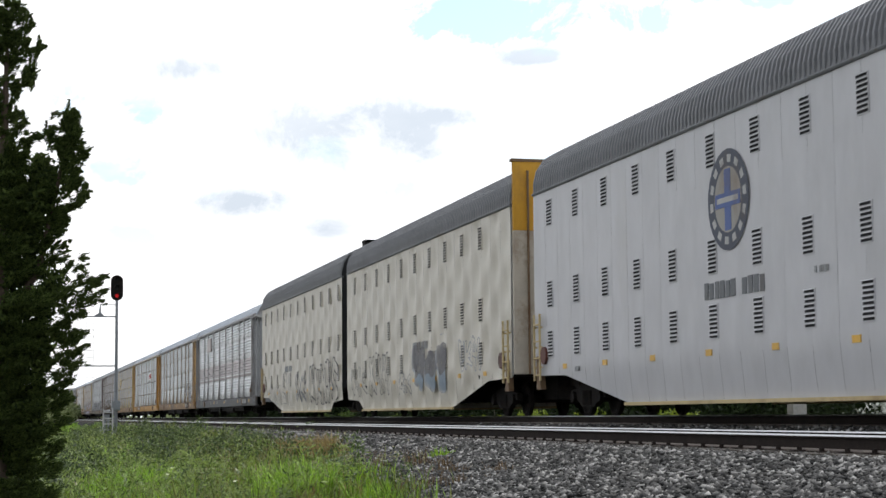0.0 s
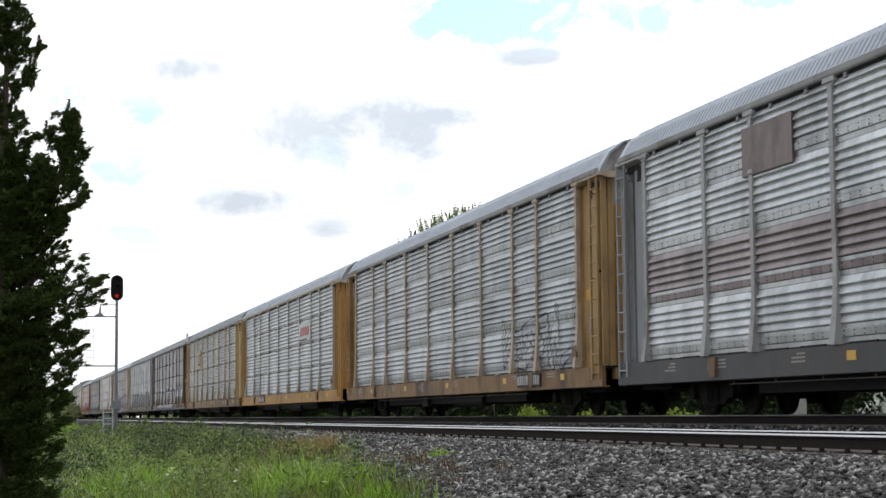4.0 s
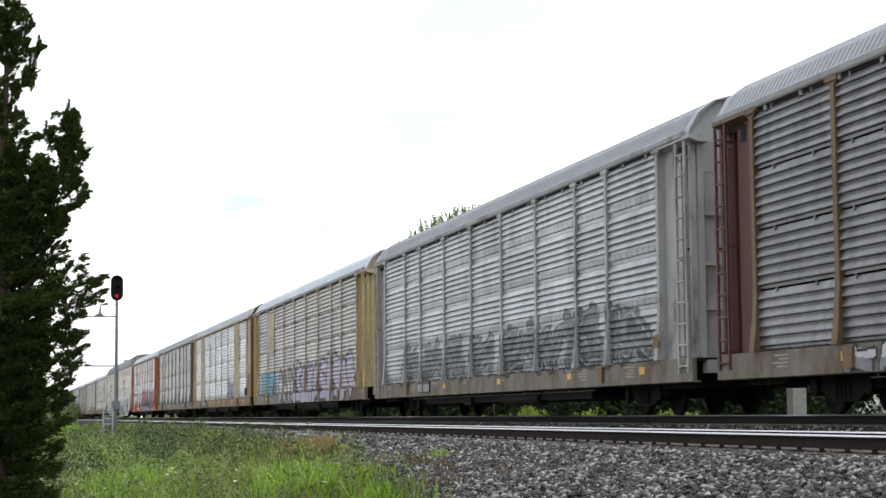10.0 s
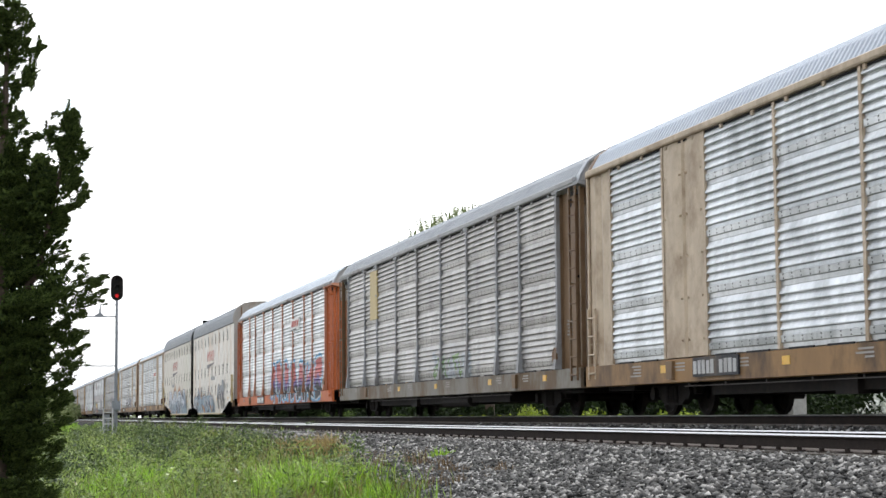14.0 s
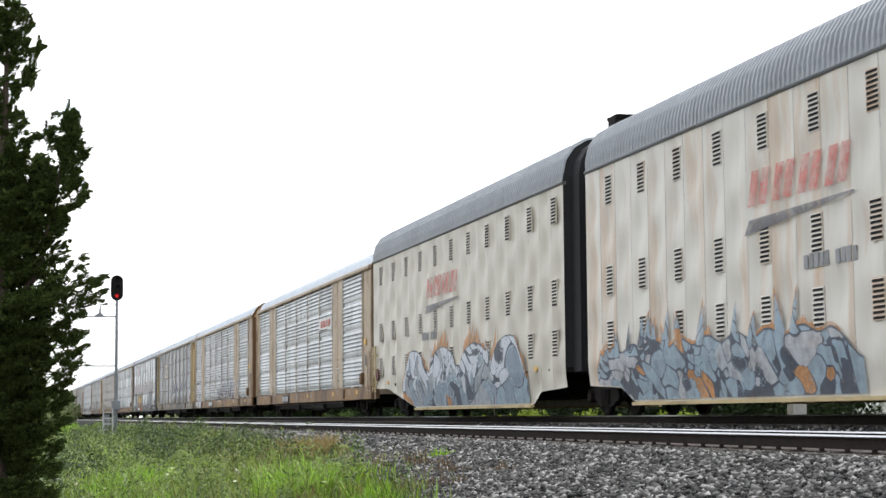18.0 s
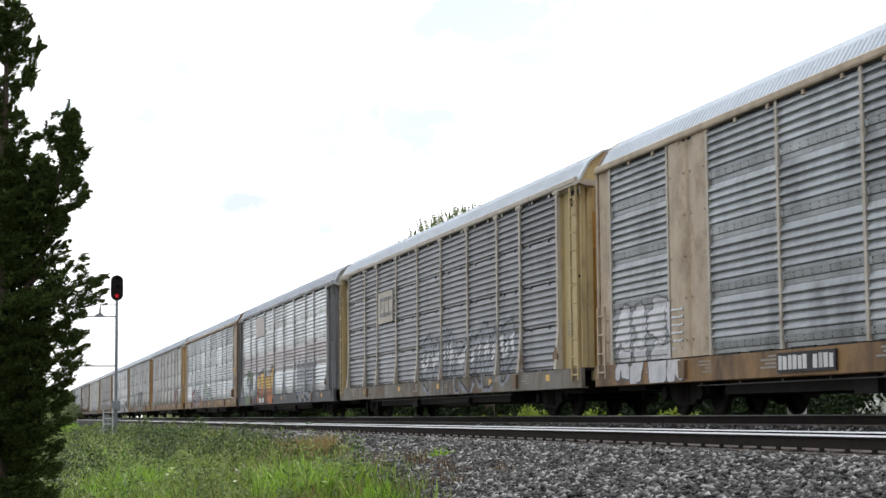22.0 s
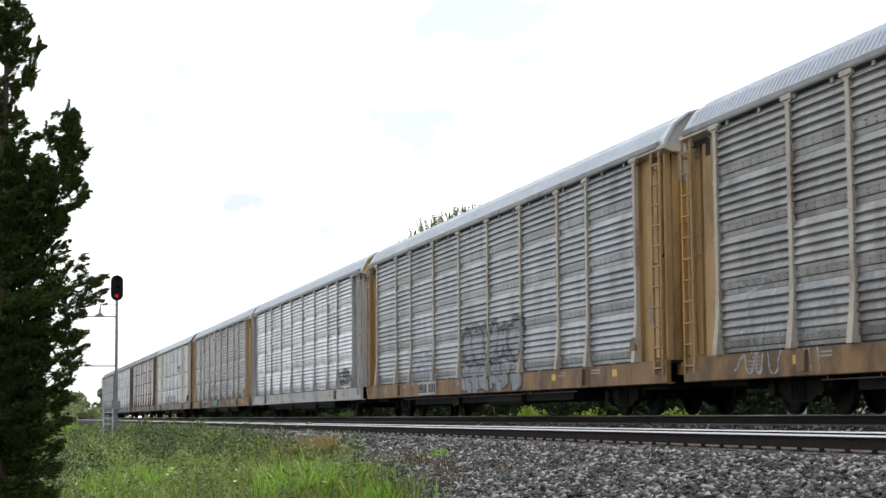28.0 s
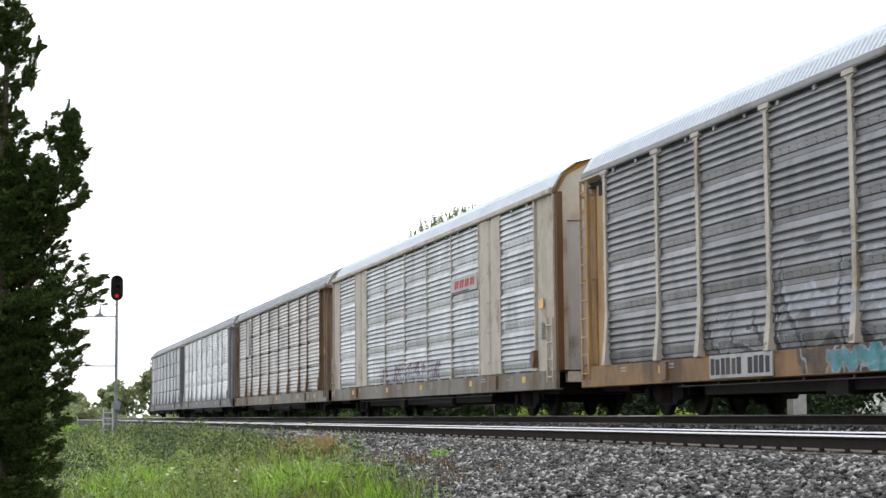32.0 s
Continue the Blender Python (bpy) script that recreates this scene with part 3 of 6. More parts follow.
def mural_mesh(y0, y1, z0, z1, colours, seed, halo, half, lead):
    """An interlocking sprayed piece on a smooth side: spiky shards with thin dark edges over a halo of flames.
    Colour 0 is the edge, the last is the halo."""
    g = np.random.default_rng(seed)
    cy = cz = 0.018
    yy, zz = wall_grid(y0 - 0.4, y1 + 0.4, z0, z1 + 0.7, cy, cz)
    span = z1 - z0
    n = int((y1 - y0) * (6.0 if halo > 0.3 else 9.0))
    sy, sz = g.uniform(y0, y1, n), z0 + span * g.uniform(0, 0.95, n)
    ang, long = g.normal(0.35, 0.6, n), g.uniform(1.6, 4.2, n)
    d1, d2, who = np.full(yy.shape, 9.0), np.full(yy.shape, 9.0), np.zeros(yy.shape, int)
    bend = 1.0 if halo > 0.3 else 0.3
    wy, wz = yy + bend * 0.20 * np.sin(zz * 4 + yy * 1.5), zz + bend * 0.16 * np.sin(yy * 2.6 + zz)
    for k in range(n):
        u, w = wy - sy[k], wz - sz[k]
        c, s = math.cos(ang[k]), math.sin(ang[k])
        d = np.hypot((u * c + w * s) / long[k], u * s - w * c) * g.uniform(0.8, 1.25)
        near = d < d1
        d2 = np.where(near, d1, np.minimum(d2, d))
        who = np.where(near, k, who)
        d1 = np.where(near, d, d1)
    # the outline: letter humps with horns that stick up
    top = z0 + span * (0.60 + 0.04 * np.sin(yy * 5.1))
    wide = (y1 - y0) / max(2, round((y1 - y0) / 3.0))
    for k in range(max(2, round((y1 - y0) / 3.0)) if halo > 0.3 else 0):     # round shoulders of the letters
        at = y0 + wide * (k + 0.5) + g.uniform(-0.25, 0.25)
        top = np.maximum(top, z0 + span * (0.50 + 0.48 * np.sqrt(np.clip(1 - ((yy - at) / (0.46 * wide)) ** 2, 0, 1)) * g.uniform(0.85, 1.0)))
    for k in range(int((y1 - y0) / (1.5 if halo > 0.3 else 0.6))):
        at, h, w = g.uniform(y0, y1), span * g.uniform(0.2, 0.42), g.uniform(0.10, 0.26)
        bend = at + 0.25 * (zz - z0 - span * 0.6) * g.choice([-1, 1])
        top = np.maximum(top, z0 + span * 0.55 + h * np.clip(1 - np.abs(yy - bend) / w, 0, 1) ** 0.7)
    fade = np.clip(np.minimum(yy - y0, y1 - yy) / 1.0, -1, 1)
    top = z0 + (top - z0) * np.clip(0.55 + 0.45 * fade, 0, 1) - (fade < 0) * 9
    up = (sz - z0) / span + 0.14 * g.normal(size=n)
    tone = np.where(up > 0.5, 4, np.where(up > 0.24, np.where(g.random(n) < 0.5, 3, 2), np.where(g.random(n) < 0.75, 1, 0)))
    rest = g.random(n)
    paint_of = np.where(zz < top, tone[who], -1)
    paint_of[(zz < top) & (rest[who] < 0.03)] = len(colours) - 1
    paint_of[(zz < top) & (rest[who] > 0.955)] = 0
    gleam = (d2 - d1 > 0.030) & (d2 - d1 < 0.042) & (zz < top) & (rest[who] > 0.6)
    paint_of[gleam] = len(colours) - 2
    edge = (d2 - d1 < 0.020 + 0.014 * np.sin(yy * 3 + zz * 5)) & (zz < top)
    paint_of[edge & (rest[who] < 0.85)] = 0
    paint_of[(zz < top) & (zz > top - 0.035)] = 0
    if halo:
        flame = top + 0.03 + halo * np.abs((yy * 1.9 + 0.8 * zz + 0.3 * np.sin(yy * 5)) % 1 - 0.35) * 1.5 * (0.6 + 0.4 * np.sin(yy * 2.1))
        paint_of[(zz >= top) & (zz < flame) & (np.sin(yy * 1.3 + seed) > -0.5)] = len(colours) - 1
    paint_of[zz < skirt(yy, half, lead) + 0.03] = -1
    paint_of[np.abs(yy) > half - 0.1] = -1
    return coat("graffiti", paint_of, yy, zz, cy, cz, colours, lambda z: 1.609 - 0.10 * max(0.0, 1.02 - z))


def graffiti_mesh(y0, y1, z0, z1, colours, seed, kind, style, half=HALF, lead=True):
    """Sprayed letter-like shapes that follow the ribs of the side. Colour 0 is the outline, the others are fills."""
    rnd = random.Random(seed)
    side = SIDE_X if style == "rack" else 1.6
    cy, cz = 0.022, 0.020
    yy, zz = wall_grid(y0 - 0.3, y1 + 0.3, z0 - 0.05, z1 + 0.25, cy, cz)
    paint_of = np.full(yy.shape, -1)
    hgt, y = z1 - z0, y0

    def distance(strokes):
        best = np.full(yy.shape, 9.0)
        for (ya, za), (yb, zb), w0, w1 in strokes:
            dy, dz = yb - ya, zb - za
            u = np.clip(((yy - ya) * dy + (zz - za) * dz) / (dy * dy + dz * dz + 1e-9), 0, 1)
            best = np.minimum(best, np.hypot(yy - ya - u * dy, zz - za - u * dz) - (w0 + (w1 - w0) * u))
        return best

    while y < y1 - 0.25:
        w = rnd.uniform(0.6, 1.0) * min(1.2, hgt)
        top, low = z1 - rnd.uniform(0.0, 0.3) * hgt, z0 + rnd.uniform(0.0, 0.15) * hgt
        t = rnd.uniform(0.07, 0.14) * min(1.2, hgt)

        def spot(u, v):
            return (y + w * (u + rnd.uniform(-0.15, 0.15)) + 0.12 * (v - 0.5), low + (top - low) * (v + rnd.uniform(-0.12, 0.12)))
        path = [spot(u, v) for u, v in rnd.choice([[(0, 0), (0.05, 1), (0.9, 0.9), (0.5, 0.5), (1, 0)], [(0, 1), (0.1, 0.1), (0.8, 0), (0.95, 1)],
                                                   [(1, 0.95), (0.2, 1), (0.05, 0.55), (0.9, 0.45), (0.85, 0), (0, 0.05)], [(0, 0), (0.4, 1), (0.95, 0), (0.3, 0.4)],
                                                   [(0.9, 0.9), (0.15, 0.8), (0.05, 0.1), (0.9, 0.1), (0.85, 0.45), (0.5, 0.45)], [(0, 0), (0.1, 1), (0.85, 0), (0.95, 1)],
                                                   [(0.5, 0), (0.45, 0.9), (0, 1), (1, 0.95)]])]
        strokes = [(p, q, t * rnd.uniform(0.6, 1.3), t * rnd.uniform(0.2, 1.3)) for p, q in zip(path, path[1:])]
        for extra in range(rnd.randrange(3)):
            p = path[rnd.randrange(len(path))]
            strokes.append((p, (p[0] + rnd.uniform(-0.4, 0.4), p[1] + rnd.uniform(-0.2, 0.35) * hgt), t * 0.9, 0.01))
        d = distance(strokes) + 0.012 * np.sin(yy * 40 + zz * 9) * np.sin(zz * 33)
        f1, f2 = rnd.randrange(1, len(colours)), rnd.randrange(1, len(colours))
        paint_of[d < (rnd.uniform(0.06, 0.085) if style == "smooth" else rnd.uniform(0.03, 0.055))] = 0
        inner = d < 0
        paint_of[inner] = np.where(zz[inner] > low + (top - low) * (0.45 + 0.2 * np.sin(yy[inner] * 5)), f1, f2)
        if rnd.random() < 0.75:
            p, q = path[0], path[1]
            shine = distance([((p[0] + 0.05, p[1]), (q[0] + 0.05, q[1] - 0.1), 0.01, 0.02)])
            paint_of[shine < 0] = rnd.randrange(len(colours))
        y += w * rnd.uniform(0.7, 0.95)
    for k, c in enumerate(colours):  # outline-only letters leave the wall bare inside
        if c is None:
            paint_of[paint_of == k] = -1
    paint_of[zz > Z_TOP - 0.1] = -1
    if style == "smooth":
        paint_of[zz < skirt(yy, half, lead) + 0.03] = -1
    else:
        paint_of[(np.abs(zz - 1.03) < 0.03) | (zz < 0.59)] = -1
    return coat("graffiti", paint_of, yy, zz, cy, cz, colours, lambda z: (relief(z, kind, style) if z > Z_LOW else (0.066 if style == "rack" else 0.0)) + side + 0.007)


SHAPES = ["00 1a 43 6a a0", "0a 23 5a 70 aa", "a9 3a 06 74 a1 20", "00 0a / 99 14 a0 / 05 75", "0a 10 50 3a / 60 8a a3", "90 15 4a aa 62", "0a 05 35 2a / 30 7a a0", "08 4a 42 0a / 50 a4 8a", "00 28 8a 64 a0 / 1a 51"]


def lettering_mesh(y0, y1, z0, z1, line, shade, fills, halo, count, thick, edge, seed, kind, style, cuts=(), post="flat", half=HALF, lead=True):
    """A sprayed row of fat letters: filled in bands of colour from below upwards, edged with a line, with a cast shade and a halo behind."""
    g = random.Random(seed)
    side = SIDE_X if style == "rack" else 1.6
    cy, cz = 0.020, 0.020
    yy, zz = wall_grid(y0 - 0.45, y1 + 0.45, max(z0 - 0.15, 0.28), z1 + 0.35, cy, cz)
    names = [line, shade, halo] + list(fills)
    paint_of = np.full(yy.shape, -1)
    wide, far = (y1 - y0) / count, []
    for i in range(count):
        top, low = z1 - g.uniform(0, 0.16) * (z1 - z0), z0 + g.uniform(0, 0.08) * (z1 - z0)
        w, lean, tk = wide * g.uniform(0.85, 1.1), g.uniform(-0.25, 0.3), thick * min(wide, z1 - z0)
        left = y1 - wide * (i + 0.08)
        best = np.full(yy.shape, 9.0)
        for stroke in g.choice(SHAPES).split(" / "):
            pts = [(int(q[0], 16) / 10, int(q[1], 16) / 10) for q in stroke.split()]
            pts = [(left - tk - (w - 2 * tk) * (u + lean * (v - 0.5) + g.uniform(-0.12, 0.12)), low + tk * 0.7 + (top - low - 1.4 * tk) * (v + g.uniform(-0.10, 0.10))) for u, v in pts]
            for (ya, za), (yb, zb) in zip(pts, pts[1:]):
                dy, dz = yb - ya, zb - za
                u = np.clip(((yy - ya) * dy + (zz - za) * dz) / (dy * dy + dz * dz + 1e-9), 0, 1)
                wa, wb = tk * g.uniform(0.5, 1.35), tk * g.uniform(0.15, 1.3)
                best = np.minimum(best, np.maximum(np.abs(yy - ya - u * dy) * 0.92, np.abs(zz - za - u * dz) * 0.85) * 0.55 + 0.45 * np.hypot(yy - ya - u * dy, zz - za - u * dz) - (wa + (wb - wa) * u))
        far.append((best, low, top))
    if halo:
        for best, low, top in far:
            paint_of[best < 0.16 + 0.07 * np.sin(yy * 7) * np.sin(zz * 5)] = 2
    for best, low, top in far:
        if shade:
            cast = np.roll(np.roll(best, 5, axis=0), -4, axis=1)
            paint_of[(cast < edge) & (best > edge)] = 1
        paint_of[best < edge] = 0
        v = np.clip((zz - low) / (top - low) + 0.07 * np.sin(yy * 6 + zz * 3), 0, 0.999)
        inside = best < 0
        paint_of[inside] = 3 + (v[inside] * len(fills)).astype(int)
    for k, c in enumerate(names):
        if c in (None, "none"):
            paint_of[paint_of == k] = -1
    paint_of[zz > Z_TOP - 0.1] = -1
    if style == "smooth":
        paint_of[(zz < skirt(yy, half, lead) + 0.03) | (np.abs(yy) > half - 0.1)] = -1
        return coat("graffiti", paint_of, yy, zz, cy, cz, [SPRAY[c or "ink"] or SPRAY["ink"] for c in names], lambda z: 1.607 - 0.10 * max(0.0, 1.02 - z))
    paint_of[(np.abs(zz - 1.03) < 0.02) | (zz < 0.615) | (np.abs(yy) > HALF - 0.4)] = -1
    foot = (lambda z: side + 0.008 + (float(np.interp(z, [Z_LOW, Z_LOW + 0.42, Z_LOW + 0.95, Z_LOW + 1.1], [0.142, 0.095, 0.066, 0.072])) if z > Z_LOW else 0.072)) if post == "flared" else (lambda z: side + 0.062 if z > Z_LOW else side + 0.073)
    return coat("graffiti", paint_of, yy, zz, cy, cz, [SPRAY[c or "ink"] or SPRAY["ink"] for c in names],
                lambda z: (relief(z, kind, style) if z > Z_LOW else 0.066) + side + 0.007, cuts, foot)


def marking(car, y0, z0, chars, h, mat, back, style="rack"):
    """A line of lettering that cannot be made out: one plain bar for each character, on the sill with a painted field."""
    side = (SIDE_X + 0.1) if style == "rack" else 1.604
    w = h * 0.62
    field = None
    if style == "rack":
        s = Shape()
        s.box(-side, -side + 0.03, y0 - w * 0.5, y0 + chars * w * 1.28, z0 - h * 0.2, z0 + h * 1.2)
        field = part("marking", s.mesh("marking", [back]), car)
    for i in range(chars):
        if i != 4:
            s = Shape()
            s.box(-side - 0.004, -side + 0.01, 0, w * (0.9 + 0.1 * (i % 2)), 0, h * (0.94 + 0.06 * (i % 3 > 0)))
            bar = part("character_bar" if field else "marking", s.mesh("character_bar", [mat]), field or car, pose(0, y0 + i * w * 1.28, z0))
            field = field or bar
            if field is not bar and style != "rack":
                bar.matrix_basis = pose(0, i * w * 1.28, 0)


p_white = paint((0.74, 0.74, 0.72), "white_marking_paint", dirt_at=(0.6, 0.85))
p_ink = paint((0.03, 0.03, 0.035), "black_marking_paint")
p_redm = paint((0.52, 0.06, 0.04), "faded_red_paint", dirt=(0.5, 0.3, 0.25))
p_grey = paint((0.32, 0.33, 0.34), "grey_paint")
p_light = paint((0.48, 0.478, 0.47), "light_grey_paint")
p_gold = paint((0.52, 0.29, 0.075), "ochre_paint", dirt=(0.22, 0.10, 0.03), dirt_at=(0.52, 0.78))
p_ochre = paint((0.47, 0.305, 0.135), "faded_ochre_paint", dirt=(0.17, 0.095, 0.04), dirt_at=(0.49, 0.70))
p_tan = paint((0.57, 0.465, 0.345), "tan_paint", dirt=(0.29, 0.21, 0.14), dirt_at=(0.46, 0.70), stretch=(1, 1, 0.9), blotch=1.5)
p_cream = paint((0.58, 0.46, 0.24), "cream_paint", dirt=(0.25, 0.17, 0.09))
p_beige = paint((0.55, 0.50, 0.42), "beige_paint", dirt=(0.28, 0.2, 0.13), stretch=(1, 1, 0.9), blotch=1.5)
p_maroon = paint((0.13, 0.05, 0.04), "maroon_paint", dirt=(0.05, 0.03, 0.03))
p_brown = paint((0.20, 0.13, 0.075), "brown_paint", dirt=RUST)
p_orange = paint((0.55, 0.15, 0.05), "orange_paint", dirt=(0.22, 0.07, 0.03))
p_salmon = paint((0.55, 0.27, 0.17), "faded_orange_paint", dirt=(0.3, 0.15, 0.1))
p_slate = paint((0.17, 0.18, 0.19), "slate_paint")
p_rusty = paint((0.14, 0.075, 0.036), "rusty_orange_paint", dirt=(0.14, 0.07, 0.03))
p_eave = paint((0.36, 0.36, 0.36), "grey_eave_paint")
p_coal = paint((0.095, 0.097, 0.10), "coal_grey_paint")
p_cross = paint((0.10, 0.15, 0.36), "blue_emblem_paint")
p_ashen = paint((0.36, 0.345, 0.315), "ashen_paint", dirt=(0.2, 0.14, 0.09), dirt_at=(0.5, 0.75))
p_seal = paint((0.075, 0.085, 0.115), "dark_blue_emblem_paint")
p_sillg = paint((0.22, 0.205, 0.175), "dirty_sill_paint", dirt=(0.115, 0.07, 0.032), dirt_at=(0.44, 0.60))
p_sillo = paint((0.30, 0.175, 0.075), "rusty_ochre_sill", dirt=(0.09, 0.055, 0.032), dirt_at=(0.45, 0.62))
p_amber = paint((0.64, 0.34, 0.04), "amber_paint", dirt=(0.3, 0.16, 0.04))
z_bright = zinc("bright_galvanised", (0.64, 0.66, 0.67), (0.44, 0.46, 0.47), spec=0.5)
z_mid = zinc("dull_galvanised", (0.43, 0.46, 0.475), (0.27, 0.29, 0.30), spec=0.35)
z_grey = zinc("grey_galvanised", (0.325, 0.345, 0.355), (0.21, 0.222, 0.228))
z_warm = zinc("dusty_galvanised", (0.38, 0.37, 0.35), (0.25, 0.235, 0.22))
z_stripe = zinc("striped", (0.33, 0.28, 0.28), (0.22, 0.18, 0.18))
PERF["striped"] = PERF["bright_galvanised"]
z_soot = zinc("grimy_galvanised", (0.29, 0.285, 0.275), (0.18, 0.175, 0.165))
z_dark = zinc("sooty_galvanised", (0.215, 0.215, 0.222), (0.13, 0.128, 0.13))
z_night = zinc("blackened_galvanised", (0.165, 0.172, 0.185), (0.10, 0.103, 0.11))
z_brown = zinc("rust_brown_galvanised", (0.20, 0.15, 0.14), (0.12, 0.09, 0.085))
r_blue = surf("bluish_roof_sheet", (0.40, 0.44, 0.49), (0.30, 0.33, 0.37), rough=0.45, metal=0.3, grain=8, blotch=0.7, vary=0.06)
r_light = surf("pale_roof_sheet", (0.54, 0.59, 0.64), (0.42, 0.46, 0.50), rough=0.45, metal=0.3, grain=8, blotch=0.7, vary=0.06)
r_grey = surf("grey_roof_sheet", (0.32, 0.34, 0.36), (0.24, 0.255, 0.27), rough=0.5, metal=0.3, grain=8, blotch=0.7, vary=0.06)
r_dark = surf("dark_roof_sheet", (0.15, 0.155, 0.165), (0.10, 0.105, 0.11), rough=0.5, metal=0.3, grain=8, blotch=0.7)
def coats(key, colour, low=0.0, high=0.22):
    return spray(colour, key + "_coat", low, high)


SPRAY = {"chalk": coats("chalk_white", (0.70, 0.70, 0.72)), "tar": coats("tar_black", (0.022, 0.022, 0.028)), "lilac": coats("pale_lilac", (0.52, 0.47, 0.60)), "corn": coats("corn_yellow", (0.72, 0.45, 0.06)),
         "rust": coats("rust_orange", (0.60, 0.20, 0.05)), "brick": coats("brick_red", (0.52, 0.11, 0.10)), "violet": coats("violet", (0.15, 0.09, 0.28)), "azure": coats("azure", (0.12, 0.38, 0.62)),
         "sea": coats("sea_blue", (0.09, 0.33, 0.44)), "ash": coats("ash_grey", (0.34, 0.36, 0.39), 0.1, 0.4), "moss": coats("moss_green", (0.19, 0.27, 0.15), 0.05, 0.35), "wine": coats("wine", (0.13, 0.05, 0.09)),
         "soot": coats("soot", (0.06, 0.06, 0.065), 0.35, 0.75), "steel": coats("steel_blue", (0.24, 0.31, 0.38)), "frost": coats("frost", (0.60, 0.64, 0.70), 0.0, 0.15), "mist": coats("mist", (0.50, 0.54, 0.60), 0.35, 0.7),
         "white": spray((0.66, 0.66, 0.65), "white_spray"), "ink": spray((0.03, 0.03, 0.038), "black_spray", 0.02, 0.4), "red": spray((0.42, 0.07, 0.07), "red_spray"),
         "blue": spray((0.10, 0.28, 0.5), "blue_spray"), "purple": spray((0.34, 0.27, 0.46), "lilac_spray"), "teal": spray((0.08, 0.36, 0.42), "teal_spray"),
         "slateblue": spray((0.06, 0.075, 0.11), "slate_spray", 0.02, 0.35), "green": spray((0.22, 0.36, 0.14), "green_spray"), "orange": spray((0.62, 0.29, 0.10), "orange_spray"),
         "yellow": spray((0.66, 0.45, 0.10), "yellow_spray"), "pale": spray((0.50, 0.52, 0.56), "pale_spray"), "plum": spray((0.16, 0.06, 0.12), "plum_spray"),
         "silver": spray((0.42, 0.46, 0.50), "silver_spray", 0.1, 0.4), "none": None, "sky": spray((0.33, 0.44, 0.53), "sky_spray", 0.1, 0.4), "flame": spray((0.62, 0.28, 0.09), "flame_spray", 0.15, 0.7),
         "faded": spray((0.68, 0.12, 0.10), "faded_red_spray", 0.35, 0.8), "shadow": spray((0.15, 0.15, 0.17), "grey_spray", 0.2, 0.5), "haze": spray((0.13, 0.15, 0.20), "thin_slate_spray", 0.25, 0.65)}


def end_face(car, sign, low, top, trim, rim, paired=False):
    """The closed end: a tall door, and the arched gable over it in another colour."""
    y = HALF - 0.32
    turn = pose(0, 0, 0, 0, 0, 0 if sign > 0 else 180)
    for x0, x1 in ((-1.30, -0.02), (0.02, 1.30)):
        s = Shape()
        mid = (x0 + x1) / 2
        s.prism([(x0, y - 0.05), (x0, y + 0.10), (mid, y + 0.17), (x1, y + 0.10), (x1, y - 0.05)], 0.98, 4.35, "z")
        leaf = part("end_door", s.mesh("end_door", [low]), car, turn)
        if paired:                   # an inner leaf of another colour, folded over the outer one, with hinges between
            e = Shape()
            a, b = sorted((mid * 0.92, mid * 0.10))
            e.box(a, b, y + 0.10, y + 0.215, 1.0, 4.33)
            part("inner_leaf", e.mesh("inner_leaf", [p_cream]), leaf)
            e = Shape()
            for z in np.arange(1.25, 4.3, 0.5):
                e.box(mid * 0.98 - 0.05, mid * 0.98 + 0.05, y + 0.14, y + 0.235, z - 0.035, z + 0.035)
            part("hinges", e.mesh("hinges", [p_grey]), leaf)
        s = Shape()
        s.box(x0 + 0.05, x1 - 0.02, y + 0.04, y + 0.19, -0.03, 0.03)
        bar = s.mesh("door_bar", [low])
        for z in () if paired else (1.9, 2.7, 3.6):
            part("door_bar", bar, leaf, pose(0, 0, z))
    s = Shape()
    inside = [(x * 0.95, z - 0.03) for x, z in ARCH]
    s.prism([(-1.30, 4.36)] + inside + [(1.30, 4.36)], y - 0.02, y + 0.12)
    part("gable", s.mesh("gable", [top]), car, turn)
    s = Shape()
    for (xa, za), (xb, zb) in zip(ARCH, ARCH[1:]):
        s.prism([(xa, za), (xb, zb), (xb * 0.97, zb - 0.03), (xa * 0.97, za - 0.02)], y + 0.02, y + 0.26)
    part("roof_rim", s.mesh("roof_rim", [rim]), car, turn)
    if paired:                       # the gable's outer sheets and a rusty corner strip
        for sg in (-1, 1):
            s = Shape()
            s.prism([(sg * 1.30, 4.36), (sg * 1.45, 4.97), (sg * 1.24, 5.36), (sg * 0.72, 5.66), (sg * 0.72, 4.36)], y + 0.12, y + 0.16)
            part("gable_sheet", s.mesh("gable_sheet", [trim]), car, turn)
        for sg in (-1, 1):
            s = Shape()
            s.box(sg * 1.45 - 0.07, sg * 1.45 + 0.07, y + 0.10, y + 0.32, 0.98, 4.98)
            part("corner_strip", s.mesh("corner_strip", [p_rusty]), car, turn)
    s = Shape()
    for x in (-1, 1):
        s.box(x * 1.30 - 0.06, x * 1.30 + 0.06, y - 0.1, y + 0.2, 0.98, 4.96)
    s.box(-1.3, 1.3, HALF - 0.2, HALF + 0.02, 0.75, 0.98)
    part("end_frame", s.mesh("end_frame", [trim]), car, turn)


